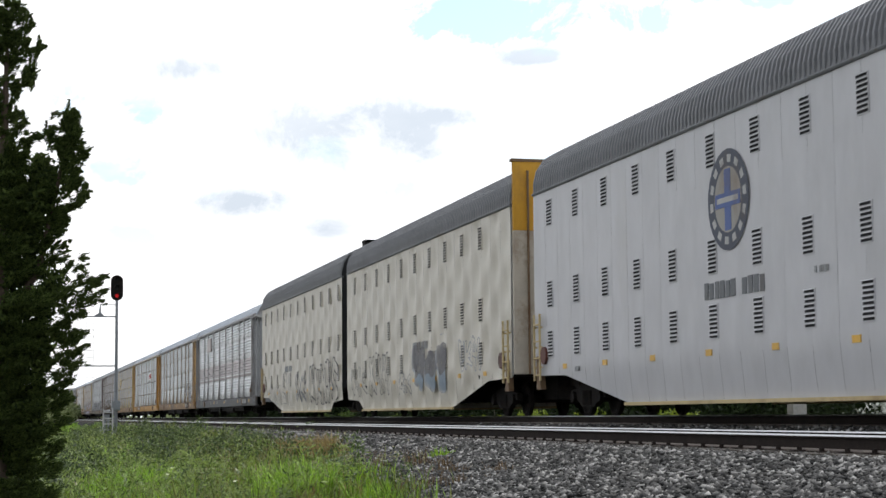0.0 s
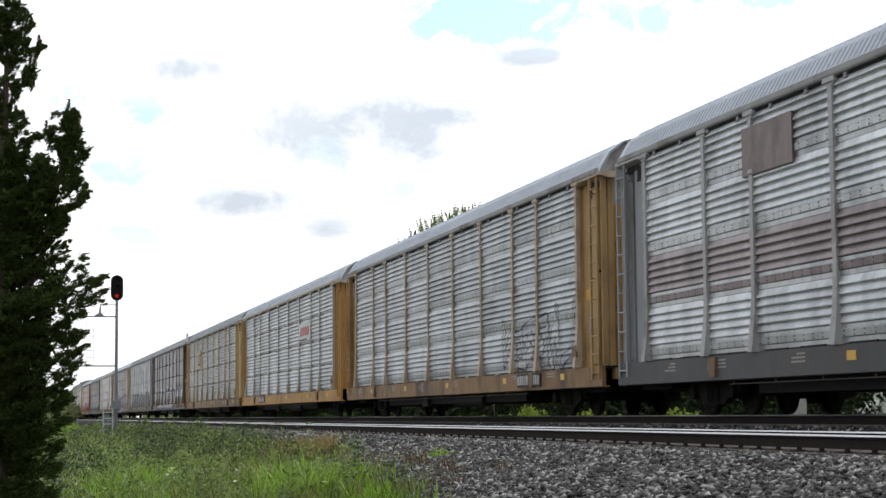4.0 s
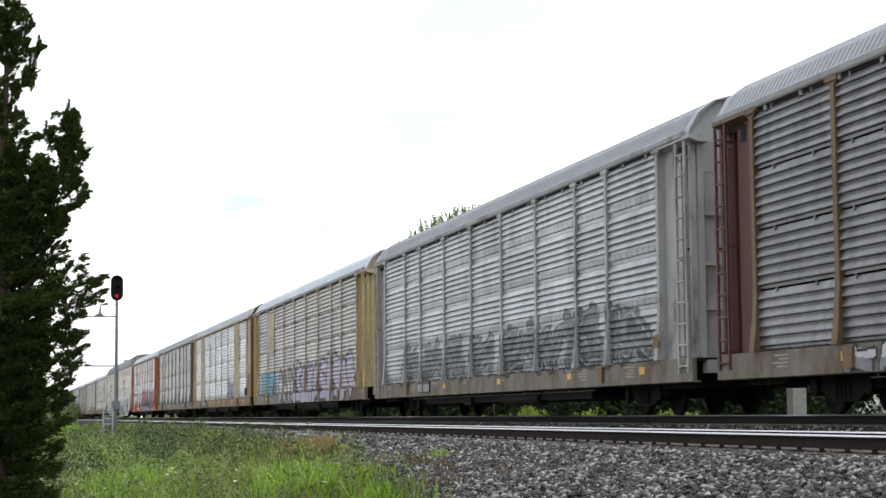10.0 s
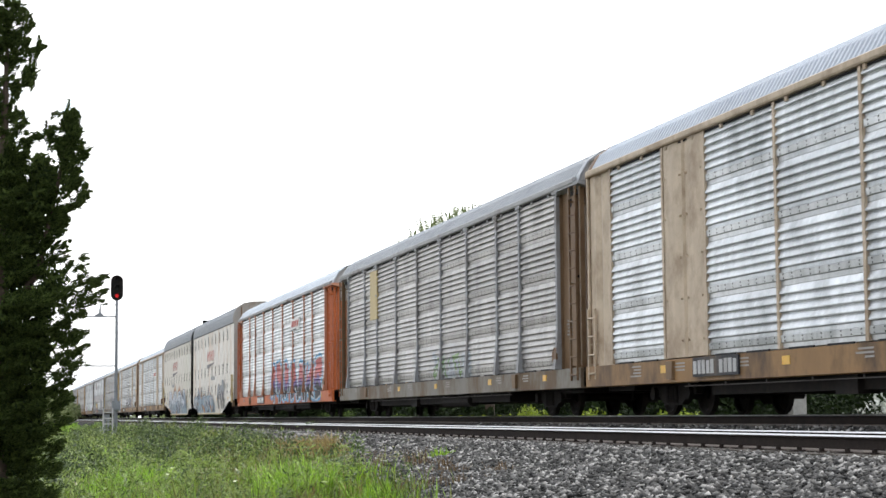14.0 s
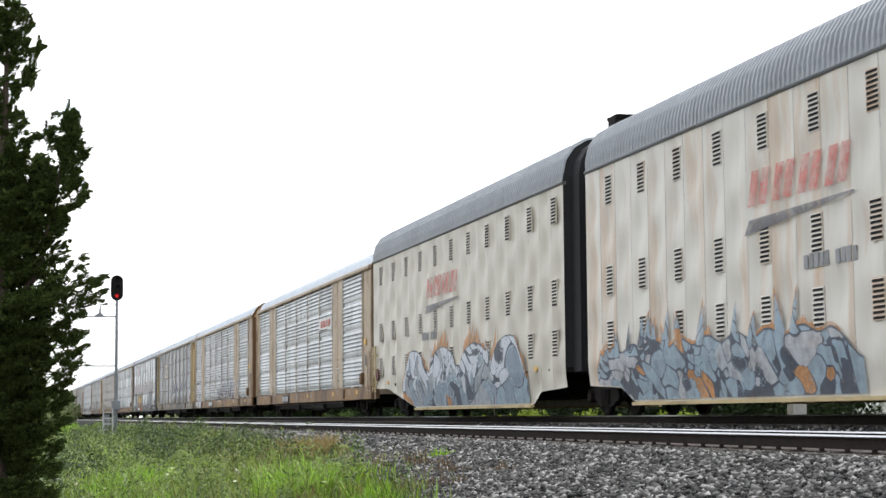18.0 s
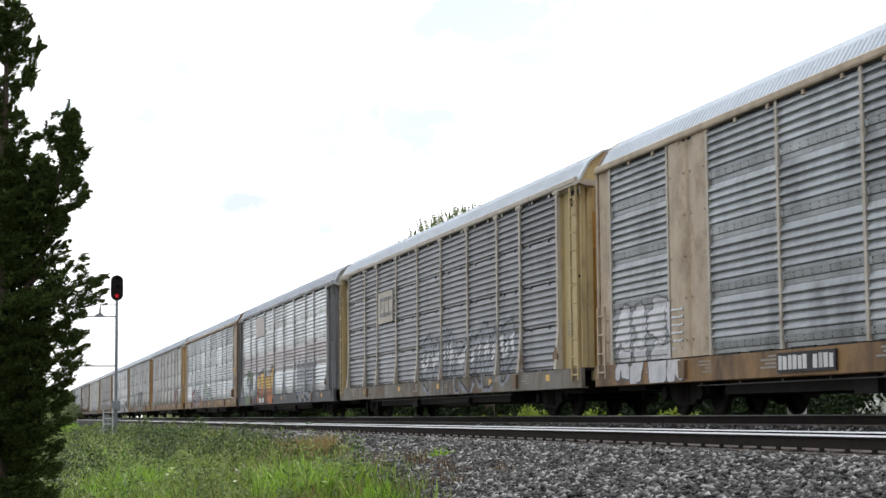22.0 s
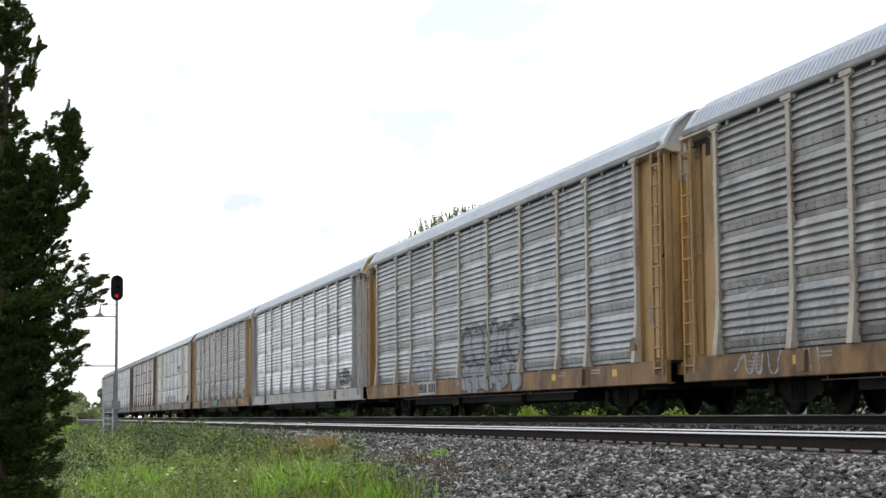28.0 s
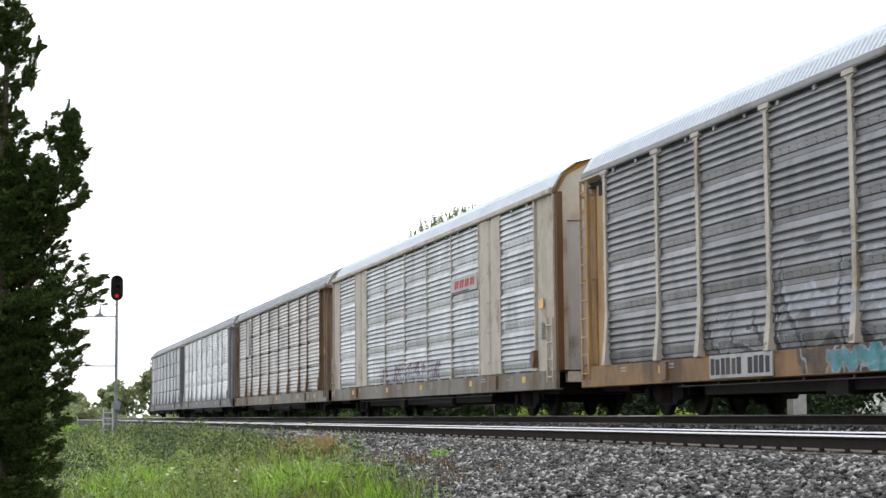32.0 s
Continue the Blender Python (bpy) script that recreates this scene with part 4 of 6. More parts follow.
def rack_car(label, panels=None, posts=None, sill=None, ends=None, door=None, gable=None, roof=None, kind="three", post="flared", slots=False,
             broad=(), stripes=(), plates=(), graffiti=(), marks=(), seed=0, flat_ends=False, cap=None, uneven=False, letters=()):
    """An enclosed car carrier. panels: ribbed side sheets; posts, sill, ends, door, gable, roof: the paint of those parts."""
    car = tagged(new("autorack_car"), label, "railway car", "cars of the passing train")
    # frame
    s = Shape()
    s.prism([(-1.56, 0.585), (-1.58, 0.60), (-1.58, 1.015), (-1.50, 1.015), (-1.50, 0.62), (-1.42, 0.62), (-1.42, 0.585)], -HALF, HALF)
    side = s.mesh("side_sill", [sill])
    part("side_sill", side, car)
    part("side_sill", side, car, pose(0, 0, 0, 0, 0, 180))
    s = Shape()
    s.box(-1.48, 1.48, -HALF, HALF, 0.96, 1.02)
    s.box(-0.35, 0.35, -HALF + 0.3, HALF - 0.3, 0.55, 0.96)
    s.box(-1.35, 1.35, -7.6, 7.6, 0.36, 0.96)
    s.box(-1.3, 1.3, -HALF + 0.6, -11.6, 0.5, 0.96)
    s.box(-1.3, 1.3, 11.6, HALF - 0.6, 0.5, 0.96)
    s.tube((-1.3, -4, 0.42), (-1.3, -1, 0.42), 0.17, 0, 12)
    s.box(-1.45, -1.1, 2.0, 2.7, 0.3, 0.6)
    s.box(-1.4, 1.4, -HALF + 0.7, HALF - 0.7, 2.98, 3.03)
    for y in (-6, -2, 3, 7):
        s.box(-1.3, 1.3, y - 0.1, y + 0.1, 0.6, 0.96)
    part("underframe", s.mesh("underframe", [m_black]), car)
    s = Shape()
    s.tube((-1.53, -8.4, 0.52), (-1.53, 8.4, 0.52), 0.009, 0, 6)
    for y in np.arange(-8.2, 8.3, 1.64):
        s.box(-1.54, -1.52, y - 0.015, y + 0.015, 0.52, 0.60)
    part("brake_pipe", s.mesh("brake_pipe", [m_pipe]), car)
    running_gear(car, (-10.1, 10.1), 0.6)
    for r in (0, 180):
        part("coupler", coupler_mesh(), car, pose(0, 0, 0, 0, 0, r) @ pose(0, -HALF - 0.1, 0))
    # sides
    bays = UNEVEN_BAYS if uneven else BAYS
    edges = {-1: 12.1, 1: 12.75} if uneven else {-1: sum(BAYS) / 2, 1: sum(BAYS) / 2}
    edge = edges[-1]
    cuts = [-edge]
    for b in bays:
        cuts.append(cuts[-1] + b)
    rnd = random.Random(seed)
    for turn in (0, 180):
        T = pose(0, 0, 0, 0, 0, turn)
        for i, b in enumerate(bays):
            if i in broad:
                part("bay_plate", plate_mesh(b, ends), car, T @ pose(-SIDE_X, (cuts[i] + cuts[i + 1]) / 2, 0))
                continue
            for tier in range(4):
                mat = panels
                for (bay_set, tier_set, other) in stripes:
                    if i in bay_set and tier in tier_set:
                        mat = other
                part("panel", panel_mesh(b, kind, mat, slots), car, T @ pose(-SIDE_X, (cuts[i] + cuts[i + 1]) / 2, Z_LOW + tier * TIER))
        for i, y in enumerate(cuts):
            part("post", post_mesh(post, posts), car, T @ pose(-SIDE_X, y, 0))
        # end bays: a set-back wall, a corner ladder, a bracket under the roof
        for sgn in (-1, 1):
            edge = edges[sgn]
            y0, y1 = sorted((sgn * edge, sgn * (HALF - 0.15)))
            s = Shape()
            if flat_ends:
                x, ym = -1.50, (y0 + y1) / 2
                s.prism([(x, y0), (x - 0.03, ym - 0.2), (x + 0.02, ym), (x - 0.03, ym + 0.25), (x, y1), (x + 0.05, y1), (x + 0.05, y0)], 1.0, Z_TOP, "z")
                s.box(-1.56, -1.40, y1 - 0.07 if sgn > 0 else y0, y1 if sgn > 0 else y0 + 0.07, 1.0, Z_TOP)
            else:
                # plain wall beside the last panel, then a deep corner recess behind the ladder
                w = 0.88
                ya, yb = sorted((sgn * edge, sgn * (edge + w)))
                yc, yd = sorted((sgn * (edge + w), sgn * (HALF - 0.2)))
                s.prism([(-1.43, ya), (-1.43, yb), (-1.27, sgn * (edge + w)), (-1.20, sgn * (edge + w)), (-1.20, ya), (-1.38, ya)] if sgn > 0 else
                        [(-1.43, yb), (-1.43, ya), (-1.27, sgn * (edge + w)), (-1.20, sgn * (edge + w)), (-1.20, yb), (-1.38, yb)], 1.0, Z_TOP, "z")
                for nm, box in (("end_post", (-1.56, -1.38, sgn * edge - 0.06, sgn * edge + 0.06)), ("corner_wall", (-1.29, -1.23, yc, yd)),
                                ("corner_post", (-1.50, -1.40, sgn * (HALF - 0.16) - 0.05, sgn * (HALF - 0.16) + 0.05))):
                    e = Shape()
                    e.box(*box, 1.0, Z_TOP)
                    part(nm, e.mesh(nm, [ends]), car, T)
                e = Shape()
                e.prism([(-1.60, Z_TOP + 0.04), (-1.60, Z_TOP - 0.03), (-1.42, Z_TOP - 0.09), (-1.2, Z_TOP - 0.09), (-1.2, Z_TOP + 0.04)], y0 - 0.25, y1 + 0.1)
                part("eave_bracket", e.mesh("eave_bracket", [posts]), car, T)
                # near-black sheets laid on the wall as the dark hollow under the eave
                e = Shape()
                ym = sgn * (edge + 0.62)
                e.box(-1.440, -1.40, min(ym, ym + sgn * 0.75), max(ym, ym + sgn * 0.75), Z_TOP - 0.19, Z_TOP - 0.09)
                e.box(-1.438, -1.40, ym - 0.10, ym + 0.10, Z_TOP - 0.42, Z_TOP - 0.12)
                part("slot", e.mesh("slot", [m_hole]), car, T)
            part("end_wall", s.mesh("end_wall", [ends]), car, T)
            if flat_ends:
                part("ladder", ladder_mesh(ends, 0.75, 2.2), car, T @ pose(-1.56, sgn * (HALF - 0.42), 0))
            else:
                part("ladder", ladder_mesh(ends, 0.75, 4.9), car, T @ pose(-1.58, sgn * (HALF - 0.36), 0))
    for sgn in (-1, 1):
        end_face(car, sgn, door, gable, ends, p_rusty if flat_ends else roof, flat_ends)
    part("roof", roof_mesh(ARCH, HALF - 0.25, roof), car)
    rim = ends if flat_ends else posts if posts in (p_light, p_beige) and kind == "five" else p_eave
    for turn in (0, 180):
        part("eave_rail", eave_mesh(rim, HALF - 0.25, 4.985, 0.115, True), car, pose(0, 0, 0, 0, 0, turn))
    if cap:
        s = Shape()
        s.prism([(-HALF + 0.0, 4.6), (-HALF + 0.0, 5.72), (-HALF + 0.75, 5.72), (-HALF + 0.75, 5.1), (-HALF + 0.35, 4.9), (-HALF + 0.35, 4.6)], -1.46, -1.38, "x")
        part("corner_plate", s.mesh("corner_plate", [cap]), car, None, "pale plate at the roof corner")
    # brake wheel housing and steps at the corner
    s = Shape()
    s.box(-1.62, -1.5, -HALF + 1.55, -HALF + 1.75, 1.1, 1.5)
    s.tube((-1.64, -HALF + 1.65, 1.3), (-1.6, -HALF + 1.65, 1.3), 0.16, 0, 12)
    part("brake_wheel", s.mesh("brake_wheel", [p_brown]), car)
    # yellow reflectors on the sill
    s = Shape()
    s.box(-1.588, -1.57, -0.14, 0.14, 0.78, 0.92)
    refl = s.mesh("reflector", [m_yellow])
    for y in (-11.2, -6.7, -1.0, 4.1, 9.3):
        part("reflector", refl, car, pose(0, y + rnd.uniform(-0.3, 0.3), 0))
    # dark drain slots under the side sheets
    s = Shape()
    s.box(-SIDE_X - 0.062, -SIDE_X - 0.03, -0.42, 0.42, 1.012, 1.045)
    slot = s.mesh("drain_slot", [m_hole])
    for i in range(len(bays)):
        if i not in broad:
            for q in (-0.25, 0.25):
                part("drain_slot", slot, car, pose(0, (cuts[i] + cuts[i + 1]) / 2 + q * bays[i] * 0.9, 0))
    # small print and jacking pads on the sill
    ink = p_slate if sill in (p_light, p_gold, p_orange) else p_ashen
    for y in (-10.3, -7.6, -2.2, 1.7, 5.4, 8.1, 10.9):
        s = Shape()
        for k in range(rnd.choice((2, 3, 3, 4))):
            s.box(-1.583, -1.57, 0, rnd.uniform(0.25, 0.6), 0.30 - 0.06 * k, 0.33 - 0.06 * k)
        part("sill_print", s.mesh("sill_print", [ink]), car, pose(0, y + rnd.uniform(-0.5, 0.5), 0.62))
    for y in (-8.9, 8.9):
        s = Shape()
        s.prism([(y - 0.13, 0.66), (y + 0.13, 0.66), (y + 0.16, 0.98), (y - 0.16, 0.98)], -1.64, -1.57, "x")
        part("jacking_pad", s.mesh("jacking_pad", [p_brown]), car)
    edge = edges[-1]
    face = 1.55 if flat_ends else 1.445
    s = Shape()
    s.box(-face - 0.004, -face + 0.02, -0.17, 0.17, -0.11, 0.11)
    if seed % 3 == 2 or flat_ends:
        part("sticker", s.mesh("sticker", [m_yellow]), car, pose(0, -edge - 0.45, 2.55), "yellow notice sticker")
    s = Shape()
    for i in range(5):
        s.box(-face - 0.003, -face + 0.02, -0.16, 0.16 - 0.03 * (i % 3), 0.075 * i, 0.075 * i + 0.035)
        s.box(-face - 0.002, -face + 0.02, -0.01, 0.01, 0.075 * i, 0.075 * i + 0.08)
    part("stencil", s.mesh("stencil", [p_grey]), car, pose(0, -edge - 0.5, 1.75))
    for (y, z, w, h, mat, bar) in plates:
        s = Shape()
        s.box(-SIDE_X - 0.064, -SIDE_X + 0.01, y - w / 2, y + w / 2, z - h / 2, z + h / 2)
        if bar:
            if bar is p_redm:        # slanted strokes over a thin dark line
                for q in range(8):
                    yb = y - w * 0.40 + (q // 2) * w * 0.2 + (q % 2) * w * 0.085
                    s.prism([(yb + 0.04, z - h * 0.2), (yb + w * 0.06 + 0.04, z - h * 0.2), (yb + w * 0.06 - 0.04, z + h * 0.3), (yb - 0.04, z + h * 0.3)], -SIDE_X - 0.070, -SIDE_X, "x", 1)
                s.box(-SIDE_X - 0.070, -SIDE_X, y - w * 0.2, y + w * 0.48, z - h * 0.46, z - h * 0.38, 2)
            else:
                for q in range(3):   # three heavy hooked shapes
                    ya, yb, za, zb = y + w * (0.10 - 0.27 * q), y + w * (0.33 - 0.27 * q), z - h * 0.30, z + h * 0.32
                    for box in ((yb - 0.10, yb, za, zb), (ya, yb, zb - 0.12, zb), (ya, yb, za, za + 0.12)):
                        s.box(-SIDE_X - 0.069, -SIDE_X, *box, 1)
        part("sign_plate", s.mesh("sign_plate", [mat, bar or mat, p_ink]), car)
    for row in letters:
        tagged(part("graffiti", lettering_mesh(*row, kind, "rack", cuts, post), car), "sprayed graffiti lettering", kind="stuff")
    for (y0, y1, z0, z1, cols, sd) in graffiti:
        tagged(part("graffiti", graffiti_mesh(y0, y1, z0, z1, [SPRAY[c] for c in cols], sd, kind, "rack"), car), "sprayed graffiti lettering", kind="stuff")
    for (y, z, n, h, mat) in marks:
        marking(car, y, z, n, h, mat, p_ink if mat in (p_light, p_white) else p_light)
    return car


# tall articulated covered carrier units
U_TOP = 5.05
U_ARCH = [(-1.62, 5.05), (-1.62, 5.32), (-1.55, 5.62), (-1.36, 5.90), (-1.05, 6.08), (-0.6, 6.16), (0, 6.18)]
U_ARCH = U_ARCH + [(-x, z) for x, z in reversed(U_ARCH[:-1])]


def vent_mesh(skin, cache={}):
    """Eight slots with pressed lips."""
    if skin.name not in cache:
        s = Shape()
        s.box(-0.006, 0.03, -0.19, 0.19, -0.30, 0.30)
        for i in range(8):
            z = -0.262 + i * 0.074
            y = 0.012 * math.sin(i * 2.1)
            s.box(-0.010, 0.0, -0.165 + y, 0.165 + y, z - 0.021, z + 0.021, 1)
            s.prism([(-0.008, z + 0.021), (-0.026, z + 0.018), (-0.008, z + 0.034)], -0.17 + y, 0.17 + y)
        cache[skin.name] = s.mesh("vent", [skin, m_hole])
    return cache[skin.name]


def smooth_unit(label, skin, roof, lead, graffiti=(), logo=None, marks=(), seed=0, letters=()):
    """One half of an articulated pair. lead: its front is a closed end with a door; otherwise its rear is."""
    car = tagged(new("covered_autorack_unit"), label, "railway car", "cars of the passing train")
    rnd = random.Random(seed)
    quilt, seam = (0.008, 0.0035) if skin is w_white else (0.034, 0.0055)
    U_HALF = 10.45 if lead else 10.2
    n = 23
    for turn in (0, 180):
        T = pose(0, 0, 0, 0, 0, turn)
        for i in range(n):
            a, b = -U_HALF + 2 * U_HALF * i / n, -U_HALF + 2 * U_HALF * (i + 1) / n
            s = Shape()
            rows, cols = 24, 6
            base = 0
            ph = rnd.uniform(0, 6.28)
            for r in range(rows + 1):
                for c in range(cols + 1):
                    y = a + (b - a) * c / cols - (seam if c == cols else 0) + (seam if c == 0 else 0)
                    lo = float(skirt(-y if turn else y, U_HALF, lead))
                    z = lo + (U_TOP - lo) * r / rows
                    bulge = quilt * math.sin(math.pi * c / cols) ** 2 * (1 + math.sin(2 * math.pi * (z - 0.3) / 1.25 + math.pi * (i % 2) + 0.4 * math.sin(ph))) * (0 < r < rows) + (0.005 if c in (0, cols) else 0)
                    s.v.append((-1.6 + bulge + 0.10 * max(0.0, 1.02 - z), y, z))
            for r in range(rows):
                for c in range(cols):
                    k = base + r * (cols + 1) + c
                    s.f.append((k, k + cols + 1, k + cols + 2, k + 1))
                    s.m.append(0)
            me = s.mesh("panel", [skin], False)
            me.polygons.foreach_set("use_smooth", [True] * len(me.polygons))
            part("panel", me, car, T)
        for row in (1.60, 2.71, 4.54):
            for i in range(10 if lead else 11):
                y = -U_HALF + 2.8 + i * 1.85 if lead else -9.5 + i * 1.85
                part("vent", vent_mesh(skin), car, T @ pose(-1.60, y if not turn else -y, row))
    part("roof", roof_mesh(U_ARCH, U_HALF, roof, 0.17, 0.05), car)
    for turn in (0, 180):
        part("eave_rail", eave_mesh(p_slate, U_HALF, U_TOP + 0.01, 0.05, False), car, pose(0, 0, 0, 0, 0, turn) @ pose(-0.02, 0, 0))
    s = Shape()
    s.box(-1.55, 1.55, -U_HALF, U_HALF, 0.95, 1.05)
    s.box(-0.4, 0.4, -U_HALF + 0.2, U_HALF - 0.2, 0.4, 0.95)
    part("underframe", s.mesh("underframe", [m_black]), car)
    s = Shape()
    for x in (-1.6, 1.52):
        s.box(x, x + 0.08, *((5.9 - U_HALF, U_HALF - 2.6) if lead else (2.6 - U_HALF, U_HALF - 5.9)), 0.2, 0.262)
    part("side_sill", s.mesh("side_sill", [p_cream]), car)
    closed = -1 if lead else 1
    for sgn in (-1, 1):
        T = pose(0, 0, 0, 0, 0, 0 if sgn > 0 else 180)
        inside = [(x * 0.98, z - 0.03) for x, z in U_ARCH]
        s = Shape()
        s.prism([(-1.58, 0.95)] + inside + [(1.58, 0.95)], U_HALF - 0.08, U_HALF - 0.03)
        mat = p_light if sgn == closed else m_dark
        end = part("end_wall", s.mesh("end_wall", [mat]), car, T)
        if sgn == closed:
            s = Shape()
            for x0, x1 in ((-1.50, -1.02), (-0.98, -0.02), (0.02, 0.98), (1.02, 1.50)):
                s.box(x0, x1, U_HALF - 0.03, U_HALF + 0.03, 1.0, 5.3)
            for z in (1.6, 2.6, 3.7, 4.7):
                for x in (-1.4, -1.0, 1.0, 1.4):
                    s.box(x - 0.12, x + 0.12, U_HALF + 0.03, U_HALF + 0.06, z - 0.04, z + 0.04, 1)
            part("end_door", s.mesh("end_door", [logo[1], p_grey, logo[4]]), car, T)
            if logo[4] is p_amber:   # a square-topped door above a cream one
                for z0, z1, mat in ((1.0, 4.45, logo[1]), (4.45, 6.12, logo[4])):
                    s = Shape()
                    s.box(-1.57, 1.57, U_HALF + 0.06, U_HALF + 0.14, z0, z1 - 0.004)
                    part("door_leaf", s.mesh("door_leaf", [mat]), car, T)
                s = Shape()
                s.box(-1.60, 1.60, U_HALF - 0.02, U_HALF + 0.16, 6.12, 6.19)
                part("door_rail", s.mesh("door_rail", [p_brown]), car, T)
            elif lead:               # an arched end of plain sheets
                for x0, x1 in ((-1.60, -0.80), (-0.80, 0.0), (0.0, 0.80), (0.80, 1.60)):
                    s = Shape()
                    xs = [x0 + 0.006, x0 + 0.3, x1 - 0.3, x1 - 0.006]
                    arch = [(x, float(np.interp(x, [p[0] * 0.99 + 1e-4 * k for k, p in enumerate(U_ARCH)], [p[1] for p in U_ARCH]))) for x in xs]
                    s.prism([(xs[0], 1.0)] + arch + [(xs[-1], 1.0)], U_HALF + 0.02, U_HALF + 0.12)
                    part("end_sheet", s.mesh("end_sheet", [p_ashen]), car, T)
                s = Shape()
                for (xa, za), (xb, zb) in zip(U_ARCH, U_ARCH[1:]):
                    s.tube((xa, U_HALF + 0.1, za), (xb, U_HALF + 0.1, zb), 0.045, 0, 6)
                part("end_rim", s.mesh("end_rim", [p_ashen]), car, T)
            for x in (-1.2, 1.2):
                s = Shape()
                s.tube((x, U_HALF + 0.17, 1.0), (x, U_HALF + 0.17, 5.9), 0.03, 0, 8)
                part("lock_bar", s.mesh("lock_bar", [p_brown]), car, T)
            part("ladder", ladder_mesh(p_cream, 0.8, 2.3), car, pose(-1.64, sgn * (U_HALF - 0.35), 0))
            part("ladder", ladder_mesh(p_cream, 0.8, 2.3), car, pose(0, 0, 0, 0, 0, 180) @ pose(-1.64, -sgn * (U_HALF - 0.35), 0))
            s = Shape()
            s.prism([(sgn * (U_HALF - 0.5), 0.6), (sgn * (U_HALF - 0.2), 0.6), (sgn * (U_HALF - 0.2), 1.35), (sgn * (U_HALF - 0.35), 1.35)], -1.63, -1.5, "x")
            part("brake_rigging", s.mesh("brake_rigging", [p_brown]), car)
            s = Shape()
            s.tube((-1.66, sgn * (U_HALF - 0.8), 1.35), (-1.60, sgn * (U_HALF - 0.8), 1.35), 0.2, 0, 12)
            part("brake_wheel", s.mesh("brake_wheel", [p_maroon]), car)
            part("coupler", coupler_mesh(), car, pose(0, 0, 0, 0, 0, 0 if sgn < 0 else 180) @ pose(0, -U_HALF - 0.1, 0))
        else:                        # bellows between the two halves; the gap's dark is put into their colour
            s = Shape()
            ring = [(x * 0.86, z - 0.1) for x, z in U_ARCH]
            s.prism([(-1.4, 0.95)] + ring + [(1.4, 0.95)], U_HALF - 0.03, U_HALF + 0.5)
            bellows = part("bellows", s.mesh("bellows", [m_hole]), car, T)
            s = Shape()
            s.prism([(U_HALF - 0.25, 6.10), (U_HALF - 0.25, 6.2), (U_HALF - 0.35, 6.3), (U_HALF + 0.3, 6.3), (U_HALF + 0.2, 6.2), (U_HALF + 0.2, 6.10)], -1.0, -0.3, "x")
            part("roof_hatch", s.mesh("roof_hatch", [m_black]), car, T)
    running_gear(car, (-8.0, 10.8) if lead else (8.0,), 0.6)
    s = Shape()
    s.box(-1.606, -1.59, -0.13, 0.13, 0, 0.11)
    refl = s.mesh("reflector", [m_yellow])
    for y in (-8, -5.4, -2.7, 0, 2.7, 5.4, 8):
        part("reflector", refl, car, pose(0, y, 1.02))
    if logo and logo[0] == "round":
        s = Shape()
        for r0, r1, m in ((0, 0.86, 0), (0, 0.56, 2), (0.63, 0.76, 1)):
            for i in range(28):
                a, b = 2 * math.pi * i / 28, 2 * math.pi * (i + 1) / 28
                x = -1.612 - (0.003 if m else 0.0)
                if m == 1 and i % 2 == 0:
                    continue
                s.face([(x, r0 * math.cos(a), r0 * math.sin(a)), (x, r1 * math.cos(a), r1 * math.sin(a)), (x, r1 * math.cos(b), r1 * math.sin(b)), (x, r0 * math.cos(b), r0 * math.sin(b))], m)
        s.box(-1.620, -1.6, -0.13, 0.13, -0.52, 0.52, 3)
        s.box(-1.622, -1.6, -0.52, 0.52, -0.12, 0.12, 3)
        s.box(-1.624, -1.6, -0.44, 0.44, -0.045, 0.045, 1)
        part("emblem", s.mesh("emblem", [p_seal, p_light, p_ashen, p_cross], False), car, pose(0, logo[2], logo[3]), "round dark emblem with a blue cross")
    elif logo and logo[0] == "bars":
        s = Shape()
        for i in range(8):           # slanted strokes in four pairs
            y = -1.75 + (i // 2) * 0.92 + (i % 2) * 0.40
            s.face([(-1.627, y + 0.28 * q, 0.29 * sgn) for q, sgn in ((0.36, -1), (1.4, -1), (0.68, 1), (-0.36, 1))])
        s.face([(-1.627, 1.95, -0.74), (-1.627, 1.75, -0.50), (-1.627, -1.9, -0.44), (-1.627, -1.9, -0.48)], 1)
        part("emblem", s.mesh("emblem", [SPRAY["faded"], SPRAY["shadow"]], False), car, pose(0, logo[2], logo[3]), "faded slanted red bars over a grey swoosh")
    for row in letters:
        tagged(part("graffiti", lettering_mesh(*row, "five", "smooth", half=U_HALF, lead=lead), car, pose(-0.02, 0, 0)), "sprayed graffiti lettering", kind="stuff")
    for (y0, y1, z0, z1, cols, sd) in graffiti:
        if cols[-1] == "flame":
            me = mural_mesh(y0, y1, z0, z1, [SPRAY[c] for c in cols], sd, 0.6 if sd == 56 else 0.15, U_HALF, lead)
        else:
            me = graffiti_mesh(y0, y1, z0, z1, [SPRAY[c] for c in cols], sd, "five", "smooth", U_HALF, lead)
        tagged(part("graffiti", me, car, pose(-0.02, 0, 0)), "sprayed graffiti lettering", kind="stuff")
    for (y, z, k, h, mat) in marks:
        marking(car, y, z, k, h, mat, skin, "smooth")
    return car


